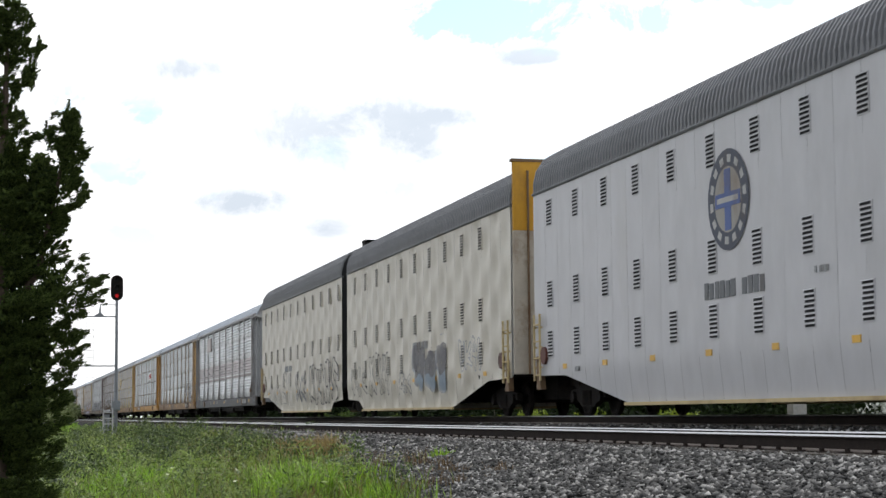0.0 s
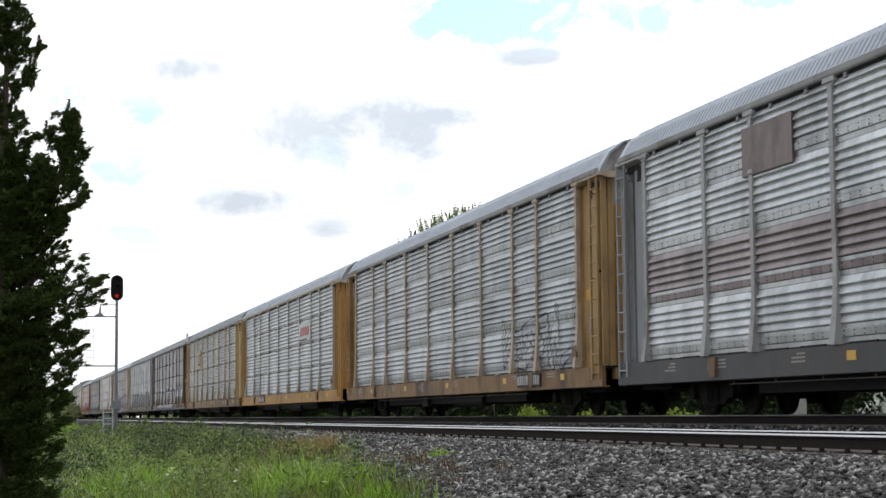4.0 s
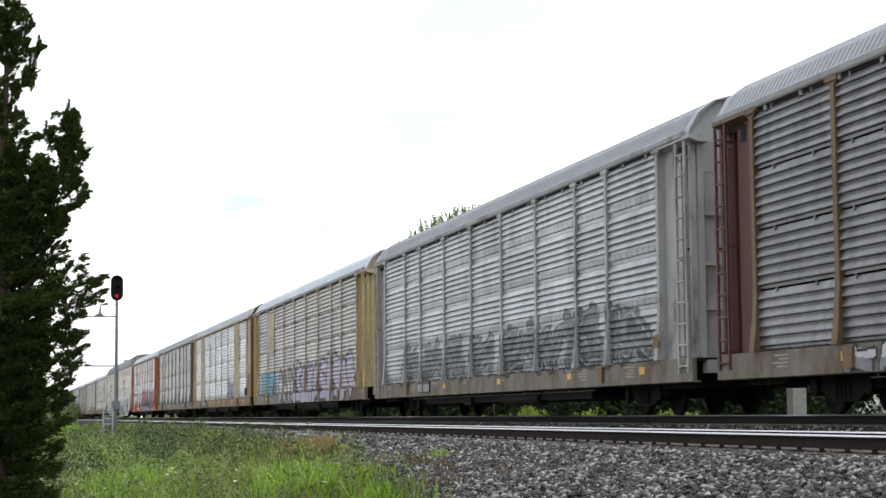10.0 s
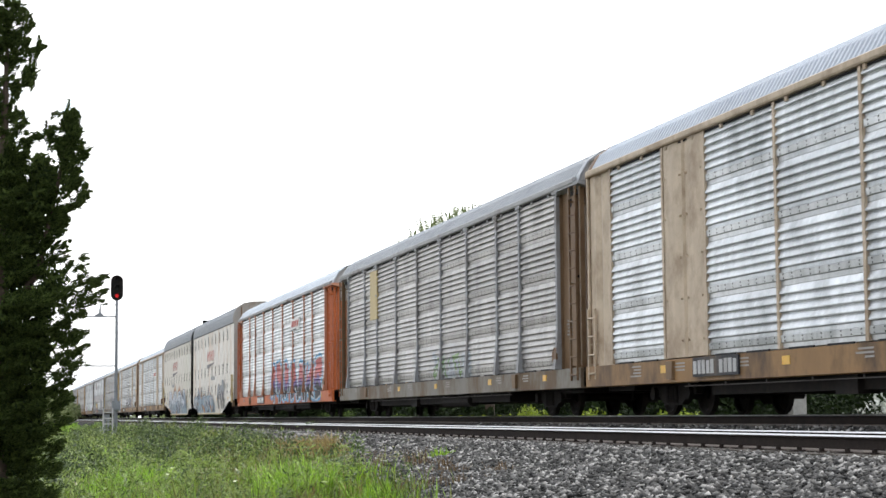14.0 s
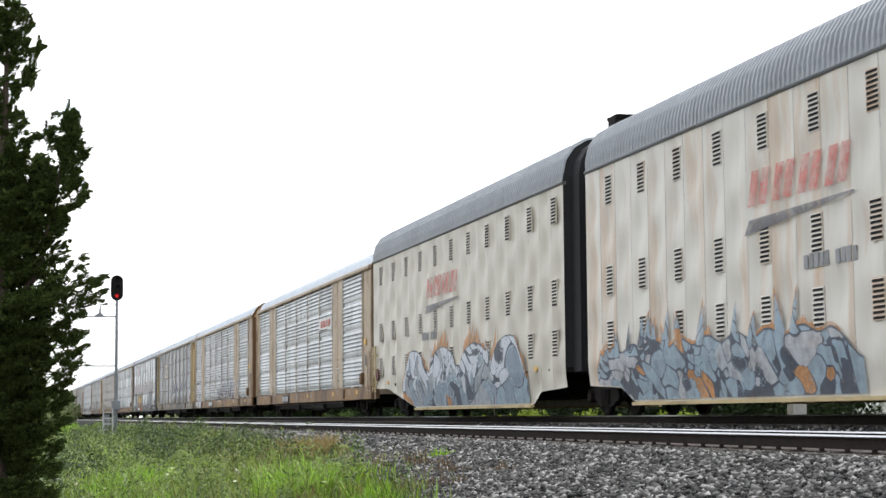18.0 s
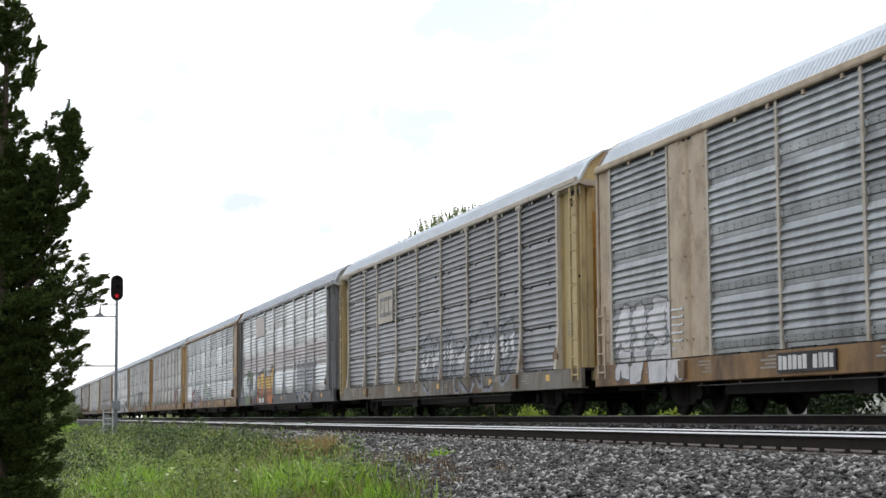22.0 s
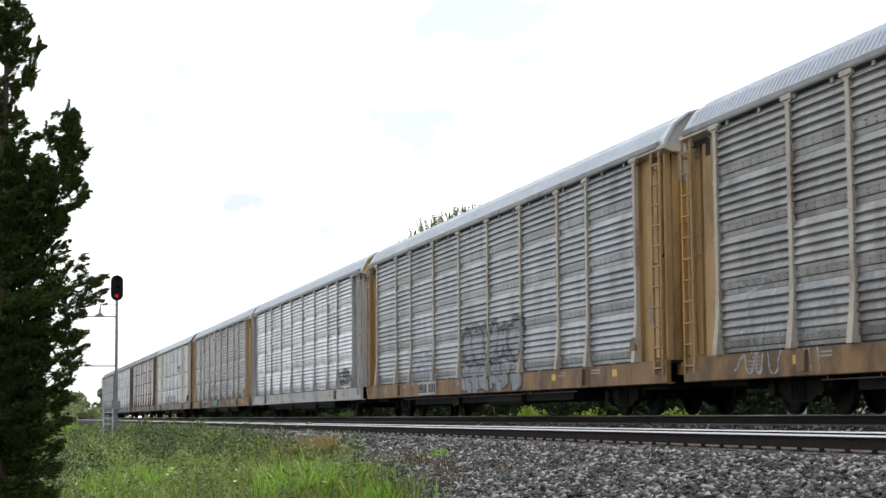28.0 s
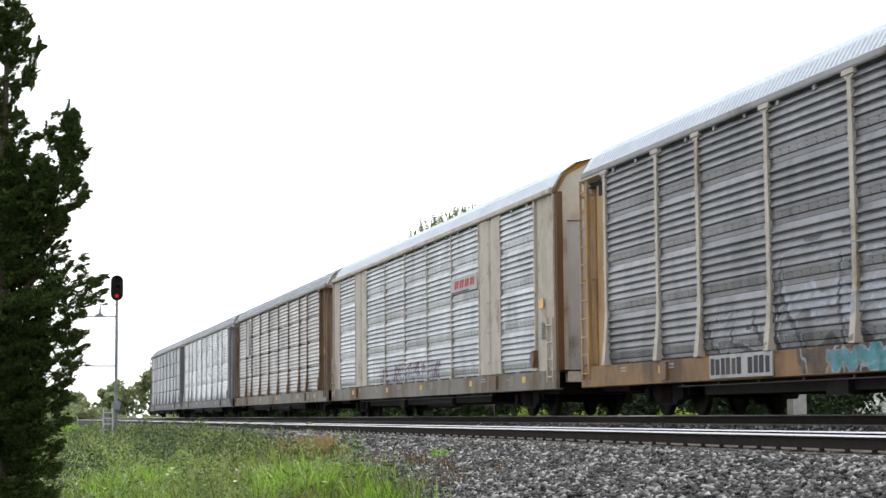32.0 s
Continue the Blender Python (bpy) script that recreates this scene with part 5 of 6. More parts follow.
w_white = surf("white_car_paint", (0.53, 0.53, 0.55), (0.45, 0.45, 0.465), rough=0.42, grain=2.2, blotch=0.5, stretch=(1, 1, 0.5), dirt=(0.45, 0.44, 0.42), dirt_at=(0.58, 0.95), bump=0.02, bump_scale=5)
w_tan = surf("yellowed_white_paint", (0.57, 0.535, 0.455), (0.49, 0.455, 0.38), rough=0.42, grain=2.0, blotch=0.5, stretch=(1, 1, 0.5), dirt=(0.42, 0.36, 0.28), dirt_at=(0.58, 0.95), bump=0.02, bump_scale=5)
w_rust = surf("rust_streaked_white_paint", (0.66, 0.63, 0.565), (0.57, 0.54, 0.48), rough=0.42, grain=1.8, blotch=0.9, stretch=(1, 1, 0.16), dirt=(0.47, 0.27, 0.12), dirt_at=(0.50, 0.72), bump=0.02, bump_scale=5)
ALL = range(9)
TRAIN = []       # (car, when its middle passes the camera)


def passing(car, t_mid):
    TRAIN.append((car, t_mid))


passing(smooth_unit("white smooth-sided tall car carrier with rows of louvres", w_white, r_dark, False, logo=("round", p_light, -1.0, 3.61, p_light),
                    marks=[(-2.35, 1.98, 11, 0.29, p_slate), (-4.6, 2.12, 6, 0.1, p_grey), (7.0, 0.95, 5, 0.1, p_grey)], seed=1), 1.407)
passing(smooth_unit("yellowed tall car carrier with grey block graffiti", w_tan, r_dark, True, logo=("none", p_beige, 0, 0, p_amber), seed=2,
                    letters=[(-4.3, -0.1, 0.8, 1.95, None, "mist", ("steel", "shadow", "shadow"), None, 3, 0.25, 0.0, 4), (3.4, 6.4, 0.75, 2.0, "ink", None, ("none",), None, 3, 0.10, 0.04, 7),
                             (7.0, 9.6, 0.75, 1.6, "ink", None, ("none",), None, 3, 0.09, 0.03, 8), (0.4, 2.0, 0.7, 1.4, "haze", None, ("none",), None, 2, 0.09, 0.03, 9), (-7.6, -5.4, 1.2, 2.0, "mist", None, ("none",), None, 3, 0.08, 0.04, 10)],
                    marks=[(-1.8, 1.95, 10, 0.24, p_grey)]), 2.540)
passing(smooth_unit("yellowed tall car carrier with black outline graffiti", w_tan, r_dark, False, logo=("none", p_light, 0, 0, p_light), seed=3,
                    letters=[(-9.4, -3.2, 0.62, 2.0, "tar", None, ("none",), None, 5, 0.13, 0.055, 21), (-2.5, 0.2, 0.75, 1.75, "haze", "haze", ("none",), None, 2, 0.10, 0.05, 12),
                             (1.6, 3.8, 0.5, 1.9, "haze", None, ("none",), None, 2, 0.10, 0.03, 13), (4.2, 8.4, 0.6, 1.35, "haze", None, ("none",), None, 5, 0.10, 0.03, 15)],
                    marks=[(1.3, 1.95, 10, 0.24, p_grey)]), 3.628)
passing(rack_car("silver enclosed autorack with brown rib stripes and grey ends", z_bright, p_light, p_coal, p_grey, p_grey, p_light, r_blue,
                 stripes=[(ALL, (1,), z_stripe)], plates=[(6.6, 4.3, 1.9, 0.8, z_brown, None)],
                 marks=[(-10.6, 0.72, 10, 0.22, p_light)], seed=4), 4.950)
passing(rack_car("galvanised autorack with tan posts and white graffiti", z_mid, p_tan, p_sillo, p_ochre, p_gold, p_light, r_blue,
                 graffiti=[(-11.8, -6.5, 1.05, 2.3, ["ink", "white", "pale"], 15)], marks=[(-9.5, 0.72, 10, 0.22, p_light)], seed=5), 6.380)
passing(rack_car("galvanised autorack with slotted sides and ochre frame", z_mid, p_beige, p_gold, p_gold, p_gold, p_light, r_blue, "five", slots=True,
                 plates=[(-5.8, 3.45, 2.7, 0.72, p_white, p_redm)], marks=[(5.5, 0.74, 11, 0.2, p_light)], seed=6), 7.825)
passing(rack_car("dusty grey autorack with cream posts and ends", z_soot, p_cream, p_sillo, p_cream, p_brown, p_slate, r_grey, "five", slots=True,
                 stripes=[(ALL, (0,), z_dark)], plates=[(6.2, 3.6, 2.0, 1.1, p_cream, p_slate)], seed=7), 9.262)
passing(rack_car("sooty autorack with maroon ends and tall graffiti", z_dark, p_brown, p_sillg, p_maroon, p_maroon, p_slate, r_grey, "five", slots=True,
                 letters=[(-6.7, 5.9, 1.06, 2.2, "chalk", None, ("soot", "none", "soot"), None, 9, 0.10, 0.10, 21), (-11.4, -6.9, 1.06, 2.55, "ash", "soot", ("moss", "chalk", "chalk", "ash"), None, 3, 0.14, 0.05, 23),
                          (-4.5, 9.0, 0.62, 1.0, "tar", None, ("ash", "chalk"), None, 16, 0.22, 0.04, 24), (-11.6, -4.5, 0.62, 1.0, "tar", None, ("ash", "soot", "flame"), None, 8, 0.26, 0.05, 25)], seed=8, cap=p_white), 10.700)
passing(rack_car("silver autorack with white end walls and grimy lower sides", z_mid, p_light, p_sillg, p_light, p_light, p_light, r_grey,
                 stripes=[(ALL, (0,), z_grey)], letters=[(-11.6, 9.8, 1.06, 2.02, "mist", None, ("soot",), "soot", 8, 0.20, 0.05, 26)], marks=[(6.0, 0.72, 8, 0.22, p_light)], seed=9), 12.138)
passing(rack_car("grey slotted autorack with lilac and teal graffiti", z_warm, p_tan, p_sillg, p_cream, p_gold, p_tan, r_light, "five", "flared", True,
                 plates=[(8.25, 3.85, 1.8, 1.8, p_tan, None)],
                 letters=[(-11.7, 1.2, 0.66, 2.2, "wine", None, ("lilac", "lilac", "lilac"), "soot", 9, 0.17, 0.03, 31), (1.2, 5.9, 0.66, 1.95, "soot", None, ("lilac", "chalk", "ash"), "soot", 4, 0.15, 0.03, 32), (6.4, 11.5, 1.06, 2.0, "soot", None, ("sea", "azure"), None, 5, 0.22, 0.05, 33)], seed=10), 13.598)
passing(rack_car("bright silver autorack with broad tan posts", z_bright, p_tan, p_sillo, p_tan, p_light, p_tan, r_blue, post="flat", broad=(1, 7), flat_ends=True,
                 graffiti=[(-9.6, -8.5, 3.0, 4.4, ["red", "silver"], 36), (-8, -4.0, 1.05, 1.9, ["slateblue", "purple", "pale"], 38)],
                 marks=[(5.9, 0.72, 10, 0.24, p_light)], seed=11), 15.050)
passing(rack_car("dull grey autorack with brown end bays", z_warm, p_grey, p_sillg, p_brown, p_gold, p_light, r_grey, plates=[(7.7, 4.0, 1.1, 1.6, p_cream, None)],
                 graffiti=[(-4.6, -0.6, 1.05, 1.7, ["pale", "silver", "green"], 41)], seed=12), 16.450)
passing(rack_car("bright silver autorack with orange frame and coloured graffiti", z_bright, p_salmon, p_orange, p_orange, p_orange, p_light, r_light,
                 plates=[(-5.0, 3.9, 2.3, 0.5, p_white, p_redm)],
                 letters=[(-11.4, 2.2, 0.66, 2.25, "chalk", None, ("tar", "tar", "violet", "brick", "brick"), "azure", 7, 0.17, 0.055, 45)],
                 marks=[(4.0, 0.70, 11, 0.24, p_white)], seed=13), 17.910)
passing(smooth_unit("rust-streaked white tall car carrier with blue-grey graffiti", w_rust, r_grey, True, logo=("bars", p_light, 0.38, 3.65, p_light), seed=14,
                    graffiti=[(-1.6, 9.8, 0.3, 2.0, ["slateblue", "sky", "sky", "pale", "sky", "flame"], 51)], letters=[(-6.3, -2.8, 0.5, 2.0, None, None, ("soot", "shadow", "ash"), None, 3, 0.27, 0.0, 52)], marks=[(-1.5, 2.2, 10, 0.22, p_grey)]), 19.206)
passing(smooth_unit("white tall car carrier with silver and orange graffiti", w_tan, r_grey, False, logo=("bars", p_light, 0.8, 3.67, p_light), seed=15,
                    graffiti=[(-7.4, 5.8, 0.3, 2.0, ["slateblue", "steel", "sky", "silver", "frost", "flame"], 56)],
                    marks=[(1.5, 2.2, 10, 0.22, p_grey)]), 20.320)
passing(rack_car("galvanised autorack with broad beige posts and a red mark", z_mid, p_beige, p_sillo, p_tan, p_light, p_amber, r_light, post="flat", broad=(1, 7), flat_ends=True,
                 plates=[(-5.08, 3.52, 2.7, 0.50, p_white, p_redm)], graffiti=[(-8.4, -6.8, 1.1, 1.75, ["white", "none"], 60), (7.9, 9.3, 1.0, 1.7, ["white", "none"], 61)], marks=[(3.8, 0.68, 9, 0.22, p_light)], seed=16, uneven=True), 21.548)
passing(rack_car("galvanised autorack with broad tan posts and red-white graffiti", z_grey, p_beige, p_sillo, p_tan, p_light, p_amber, r_light, post="flat", broad=(1, 7), flat_ends=True,
                 letters=[(-8.9, 1.4, 1.06, 2.0, "chalk", "wine", ("soot", "mist"), None, 7, 0.15, 0.06, 63), (8.9, 12.6, 1.35, 2.1, "shadow", None, ("chalk",), None, 4, 0.24, 0.04, 64),
                          (8.9, 12.6, 0.66, 1.35, "shadow", None, ("chalk",), None, 4, 0.24, 0.04, 65)],
                 marks=[(3.0, 0.70, 11, 0.22, p_white)], seed=17, uneven=True), 23.020)
passing(rack_car("dark grey slotted autorack with cream ends", z_night, p_beige, p_sillg, p_cream, p_gold, p_cream, r_light, "five", slots=True,
                 plates=[(5.9, 3.5, 2.2, 1.0, p_beige, p_grey)], letters=[(-8.6, 1.3, 0.66, 2.35, "tar", None, ("none", "ash", "chalk", "ash"), "mist", 7, 0.10, 0.06, 69)], seed=18), 24.447)
passing(rack_car("silver autorack with brown stripes, grey ends and bright graffiti", z_bright, p_light, p_coal, p_slate, p_slate, p_light, r_blue,
                 stripes=[(ALL, (1,), z_stripe)], plates=[(5.8, 4.3, 2.7, 0.9, z_brown, None)],
                 letters=[(1.6, 6.9, 0.64, 2.05, "wine", None, ("rust", "rust", "corn", "corn"), "soot", 5, 0.24, 0.03, 71), (8.6, 11.0, 0.66, 2.2, "ash", None, ("moss", "chalk", "soot", "moss"), None, 2, 0.26, 0.04, 72),
                          (7.0, 8.4, 0.64, 1.35, "soot", None, ("wine", "ash"), None, 2, 0.24, 0.04, 74), (-9.2, -5.0, 0.7, 2.2, "soot", "soot", ("mist", "ash"), "mist", 3, 0.13, 0.05, 73)],
                 marks=[(4.2, 0.70, 10, 0.22, p_white)], seed=19), 25.890)
passing(rack_car("patchy silver autorack with tan end walls", z_mid, p_light, p_sillo, p_tan, p_light, p_amber, r_blue, post="flat", flat_ends=True,
                 stripes=[((0, 3, 6, 7), (3,), z_grey), ((2, 5), (2,), z_bright), ((1, 4, 8), (0,), z_bright)],
                 graffiti=[(-2.5, 2.5, 1.05, 1.9, ["green", "pale", "silver"], 76), (4.0, 9.0, 0.7, 1.8, ["plum", "silver", "red"], 77)], seed=20), 27.327)
passing(rack_car("galvanised autorack with beige posts and ochre ends", z_soot, p_beige, p_sillo, p_ochre, p_gold, p_light, r_blue,
                 graffiti=[(-9.5, -7, 1.1, 2.0, ["red", "plum"], 80), (8.2, 11.2, 0.7, 2.0, ["silver", "none"], 81)], seed=21), 28.777)
passing(rack_car("galvanised autorack with beige posts and ochre ladder ends", z_grey, p_beige, p_sillo, p_ochre, p_gold, p_light, r_light,
                 letters=[(-4.4, 1.35, 1.42, 2.2, "tar", None, ("ash",), "soot", 5, 0.24, 0.045, 84), (-4.4, 1.35, 0.66, 1.42, "tar", None, ("ash", "mist"), None, 6, 0.24, 0.045, 86), (4.1, 7.0, 1.06, 1.8, None, None, ("mist", "pale"), "mist", 3, 0.26, 0.0, 85)], marks=[(4.0, 0.68, 10, 0.26, p_ink)], seed=22), 30.200)
passing(rack_car("bright silver autorack with white posts and frame", z_bright, p_light, p_light, p_light, p_gold, p_amber, r_light,
                 graffiti=[(-11.5, -9.5, 1.2, 1.7, ["slateblue", "slateblue"], 88)], seed=23), 31.635)
passing(rack_car("galvanised autorack with beige posts, ochre ends and pale graffiti", z_dark, p_beige, p_sillo, p_ochre, p_gold, p_light, r_light,
                 letters=[(-6.4, 3.8, 0.66, 2.35, "mist", "soot", ("soot", "none", "mist", "none"), None, 6, 0.17, 0.045, 91), (0.4, 2.4, 0.64, 1.0, "mist", None, ("teal",), None, 2, 0.3, 0.03, 93), (3.8, 7.0, 1.06, 1.7, "mist", "soot", ("none",), None, 3, 0.16, 0.04, 92)], marks=[(4.3, 0.68, 11, 0.28, p_ink)], plates=[], seed=24), 33.065)
passing(rack_car("galvanised autorack with broad beige posts and pink-grey sill", z_mid, p_beige, p_sillg, p_beige, p_light, p_amber, r_light, post="flat", broad=(1, 7), flat_ends=True,
                 plates=[(-5.8, 3.5, 2.7, 0.42, p_light, p_redm)], graffiti=[(-3, 5.0, 1.05, 1.6, ["pale", "plum", "silver"], 95)], seed=25), 34.535)
passing(rack_car("dusty grey slotted autorack with brown ends", z_warm, p_brown, p_sillg, p_brown, p_gold, p_light, r_grey, "five", slots=True,
                 plates=[(8.6, 3.9, 1.0, 1.7, p_light, None)], seed=26), 35.970)
passing(rack_car("silver autorack with slate ends", z_bright, p_light, p_slate, p_slate, p_slate, p_grey, r_grey, seed=27), 37.430)
passing(rack_car("grey autorack, last of the train", z_grey, p_grey, p_slate, p_slate, p_slate, p_slate, r_grey, "five", slots=True, seed=28), 38.825)

# ---- signal mast beside the near track ----
def signal_mast():
    base = tagged(new("railway_signal"), "grey steel mast with an oval black signal head showing red", "railway signal")
    s = Shape()
    s.tube((0, 0, 0), (0, 0, 5.95), 0.075, 0, 12, 0.06)
    s.box(-0.16, 0.16, -0.16, 0.16, 0, 0.05)
    part("mast", s.mesh("mast", [m_alu]), base)
    s = Shape()
    s.box(-0.17, 0.17, -0.17, 0.17, 1.35, 1.75)
    s.box(-0.14, 0.14, -0.22, -0.17, 1.4, 1.7)
    part("junction_box", s.mesh("junction_box", [m_alu]), base)
    s = Shape()
    oval = [(0.26 * math.cos(a), 6.48 + 0.26 * math.sin(a) + (0.28 if math.sin(a) > 0 else -0.28)) for a in np.linspace(0, 2 * math.pi, 28, endpoint=False)]
    s.prism(oval, -0.04, 0.0)
    s.box(-0.13, 0.13, 0.0, 0.24, 6.06, 6.9)
    head = part("signal_head", s.mesh("signal_head", [m_black]), base)
    for i in range(3):
        z = 6.14 + 0.34 * i
        s = Shape()
        n = 12
        for k in range(n):
            a, b = math.pi * (k / n * 1.3 - 0.15), math.pi * ((k + 1) / n * 1.3 - 0.15)
            s.face([(0.12 * math.cos(a), -0.04, z + 0.12 * math.sin(a)), (0.12 * math.cos(b), -0.04, z + 0.12 * math.sin(b)),
                    (0.11 * math.cos(b), -0.28, z + 0.11 * math.sin(b)), (0.11 * math.cos(a), -0.28, z + 0.11 * math.sin(a))])
        part("hood", s.mesh("hood", [m_black], False), head)
        s = Shape()
        s.tube((0, -0.042, z), (0, -0.06, z), 0.08, 0, 16)
        part("lens", s.mesh("lens", [m_red if i == 0 else m_hole]), head, None, "lit red lens" if i == 0 else "dark lens")
    for z in (5.27, 3.21):
        s = Shape()
        s.box(-1.75, 0, -0.03, 0.03, z - 0.025, z + 0.025)
        arm = part("side_arm", s.mesh("side_arm", [m_alu]), base)
    s = Shape()
    s.prism([(-0.95, 5.29), (-0.5, 5.29), (-0.64, 5.42), (-0.66, 5.78), (-0.70, 5.78), (-0.74, 5.42)], -0.04, 0.04)
    s.box(-0.70, 0, -0.015, 0.015, 5.75, 5.78)
    part("bracket", s.mesh("bracket", [m_alu]), base)
    s = Shape()
    s.box(-0.5, 0.0, -0.012, 0.012, 6.40, 6.43)
    part("head_stay", s.mesh("head_stay", [m_alu]), base)
    s = Shape()
    for x in (-1.24, -0.94):
        s.box(x - 0.006, x + 0.006, -0.008, 0.008, 2.3, 5.27)
    for k in range(10):
        s.box(-1.24, -0.94, -0.012, 0.012, 2.42 + 0.285 * k, 2.44 + 0.285 * k)
    part("ladder", s.mesh("ladder", [m_alu]), base)
    s = Shape()
    for x in (-0.52, -0.14):
        s.box(x - 0.03, x + 0.03, -0.25, -0.19, 0, 1.45)
    for k in range(5):
        s.box(-0.52, -0.14, -0.24, -0.20, 0.3 + 0.24 * k, 0.345 + 0.24 * k)
    part("cable_rack", s.mesh("cable_rack", [p_light]), base)
    s = Shape()
    for dx, h in ((-0.45, 1.0), (-0.30, 1.15), (-0.62, 0.7)):
        s.box(dx - 0.04, dx + 0.04, -0.05, 0.05, 0, h)
    s.box(-0.5, -0.25, -0.06, 0.06, 1.0, 1.2)
    part("cable_box", s.mesh("cable_box", [m_alu]), base)
    return base


sig = signal_mast()
sig.matrix_basis = pose(4.38, 74, -1.02)


# ---- plants ----
def sprays(n, centres, radii, size, seed, flat=0.5):
    """Many small leaf triangles in pairs round clump centres."""
    g = np.random.default_rng(seed)
    c = np.asarray(centres, float)
    pick = g.integers(0, len(c), n)
    d = g.normal(size=(n, 3))
    d /= np.linalg.norm(d, axis=1)[:, None]
    p = c[pick] + d * (np.asarray(radii)[pick] * g.uniform(0.3, 1.0, n) ** 0.6)[:, None]
    a = g.normal(size=(n, 3))
    a /= np.linalg.norm(a, axis=1)[:, None]
    b = np.cross(a, g.normal(size=(n, 3)))
    b /= np.linalg.norm(b, axis=1)[:, None]
    ln = size * g.uniform(0.6, 1.5, n)[:, None]
    v = np.stack([p - a * ln, p + b * ln * flat, p + a * ln, p - b * ln * flat], 1)
    return v.reshape(-1, 3), (np.array([0, 1, 2, 3])[None] + 4 * np.arange(n)[:, None])


def plant(name, label, category, trunk, centres, radii, n, size, mat, seed, m, flat=0.5):
    root = tagged(new(name), label, category)
    root.matrix_basis = m
    s = Shape()
    for p, q, r0, r1 in trunk:
        s.tube(p, q, r0, 0, 8, r1)
    part("trunk", s.mesh("trunk", [m_bark]), root)
    v, f = sprays(n, centres, radii, size, seed, flat)
    part("crown", loose("crown", v, f, mat), root)
    return root


def cedar():
    """Dark red cedar with two leaders: feathery boughs of scale leaves that point outwards and up, in ragged tiers with gaps between."""
    g = np.random.default_rng(11)
    # tips of the boughs that stand out against the sky: reach, height
    main = [(0.13, 4.01), (0.22, 3.95), (0.29, 3.82), (0.26, 3.65), (0.41, 3.58), (0.30, 3.39), (0.33, 3.31), (0.18, 3.21), (0.18, 2.97), (0.23, 2.86), (0.11, 2.77), (0.28, 2.69),
            (0.60, 1.86), (0.67, 1.72), (0.70, 1.57), (0.88, 1.49), (1.00, 1.36), (0.99, 1.22), (0.80, 1.02), (0.81, 0.84), (0.87, 0.72), (0.81, 0.57), (0.70, 0.40),
            (0.70, 0.24), (0.69, 0.04), (0.61, -0.17), (0.57, -0.40), (0.57, -0.64), (0.56, -0.9)]
    second = [(0.70, 2.99), (0.74, 2.80), (0.49, 2.79), (0.76, 2.66), (0.83, 2.58), (0.74, 2.39), (0.75, 2.30), (0.85, 2.19), (0.69, 2.08), (0.64, 1.93)]
    zs, rs = zip(*sorted([(z, x) for x, z in main] + [(1.95, 0.58), (2.3, 0.45), (2.55, 0.36)]))
    base, d, ln = [], [], []

    def bough(x0, z0, x1, z1, a, n, fat, leaf=0.10):
        """A branch from the stem at (x0, z0) to its tip, clothed with shorter and shorter sprigs."""
        tufts = [(0.2 + 0.8 * g.random() ** 0.7, g.normal(size=3)) for j in range(max(6, n // 4))]
        for i in range(n):
            st, off = tufts[i % len(tufts)]
            r, spread = (x1 - x0) * st, fat * (1.06 - st) * 1.2
            q = off * spread + g.normal(size=3) * 0.016
            base.append((x0 + math.cos(a) * r + q[0], math.sin(a) * r + q[1], z0 + (z1 - z0) * st ** 1.3 + q[2] * 0.8))
            b = a + g.uniform(-0.9, 0.9) * (1.2 - 0.8 * st)
            u = g.uniform(-0.15, 1.0)
            k = math.hypot(1, u)
            d.append((math.cos(b) / k, math.sin(b) / k, u / k))
            ln.append(leaf * g.uniform(0.5, 1.4) * (0.5 + 0.75 * (1.05 - st)))
    def shoot(x0, z0, x1, z1):
        """A thin shoot that ends in a point."""
        y = g.uniform(-0.06, 0.06)
        for i in range(9):
            st = i / 8
            base.append((x0 + (x1 - x0) * st, y, z0 + (z1 - z0) * st))
            d.append((0.35 + 0.3 * (i % 2), g.uniform(-0.3, 0.3), 0.8))
            ln.append(0.055 * (1.1 - 0.7 * st))
    for x, z in main:
        tall = z > 2.6 or 1.4 < z < 1.8
        for j in range(4):           # forks near the tip
            fx, fz = x - g.uniform(-0.01, 0.20), z + g.uniform(-0.12, 0.10)
            bough(fx - g.uniform(0.10, 0.22), fz - g.uniform(0.03, 0.12), fx, fz, g.uniform(-0.3, 0.3), 12, 0.014, 0.06)
        bough(0.03 if tall else 0.12, z - (0.16 if tall else 0.30), x, z, g.uniform(-0.15, 0.15), 30 if tall else 100, 0.022 if tall else 0.08, 0.06 if tall else 0.10)
    for x, z in second:
        x0 = 0.39 + 0.31 * (z - 0.3 - 1.43) / 1.56
        bough(min(x0, x), z - 0.26, x, z, g.uniform(-0.2, 0.2), 60, 0.035, 0.07)
        for j in range(3):
            fx, fz = x - g.uniform(0.0, 0.12), z + g.uniform(-0.10, 0.07)
            bough(fx - 0.14, fz - g.uniform(0.03, 0.12), fx, fz, g.uniform(-0.3, 0.3), 14, 0.02, 0.055)
    for i in range(54):             # the second leader's own body
        q = g.random()
        x0, z0 = 0.40 + 0.27 * q, 1.5 + 1.38 * q
        r = (0.13 * (1 - q) + 0.02) * g.choice([0.6, 0.85, 1.0])
        bough(x0, z0 - 0.05, x0 + r, z0 + 0.05, g.uniform(0, 6.283), 18, 0.03, 0.06)
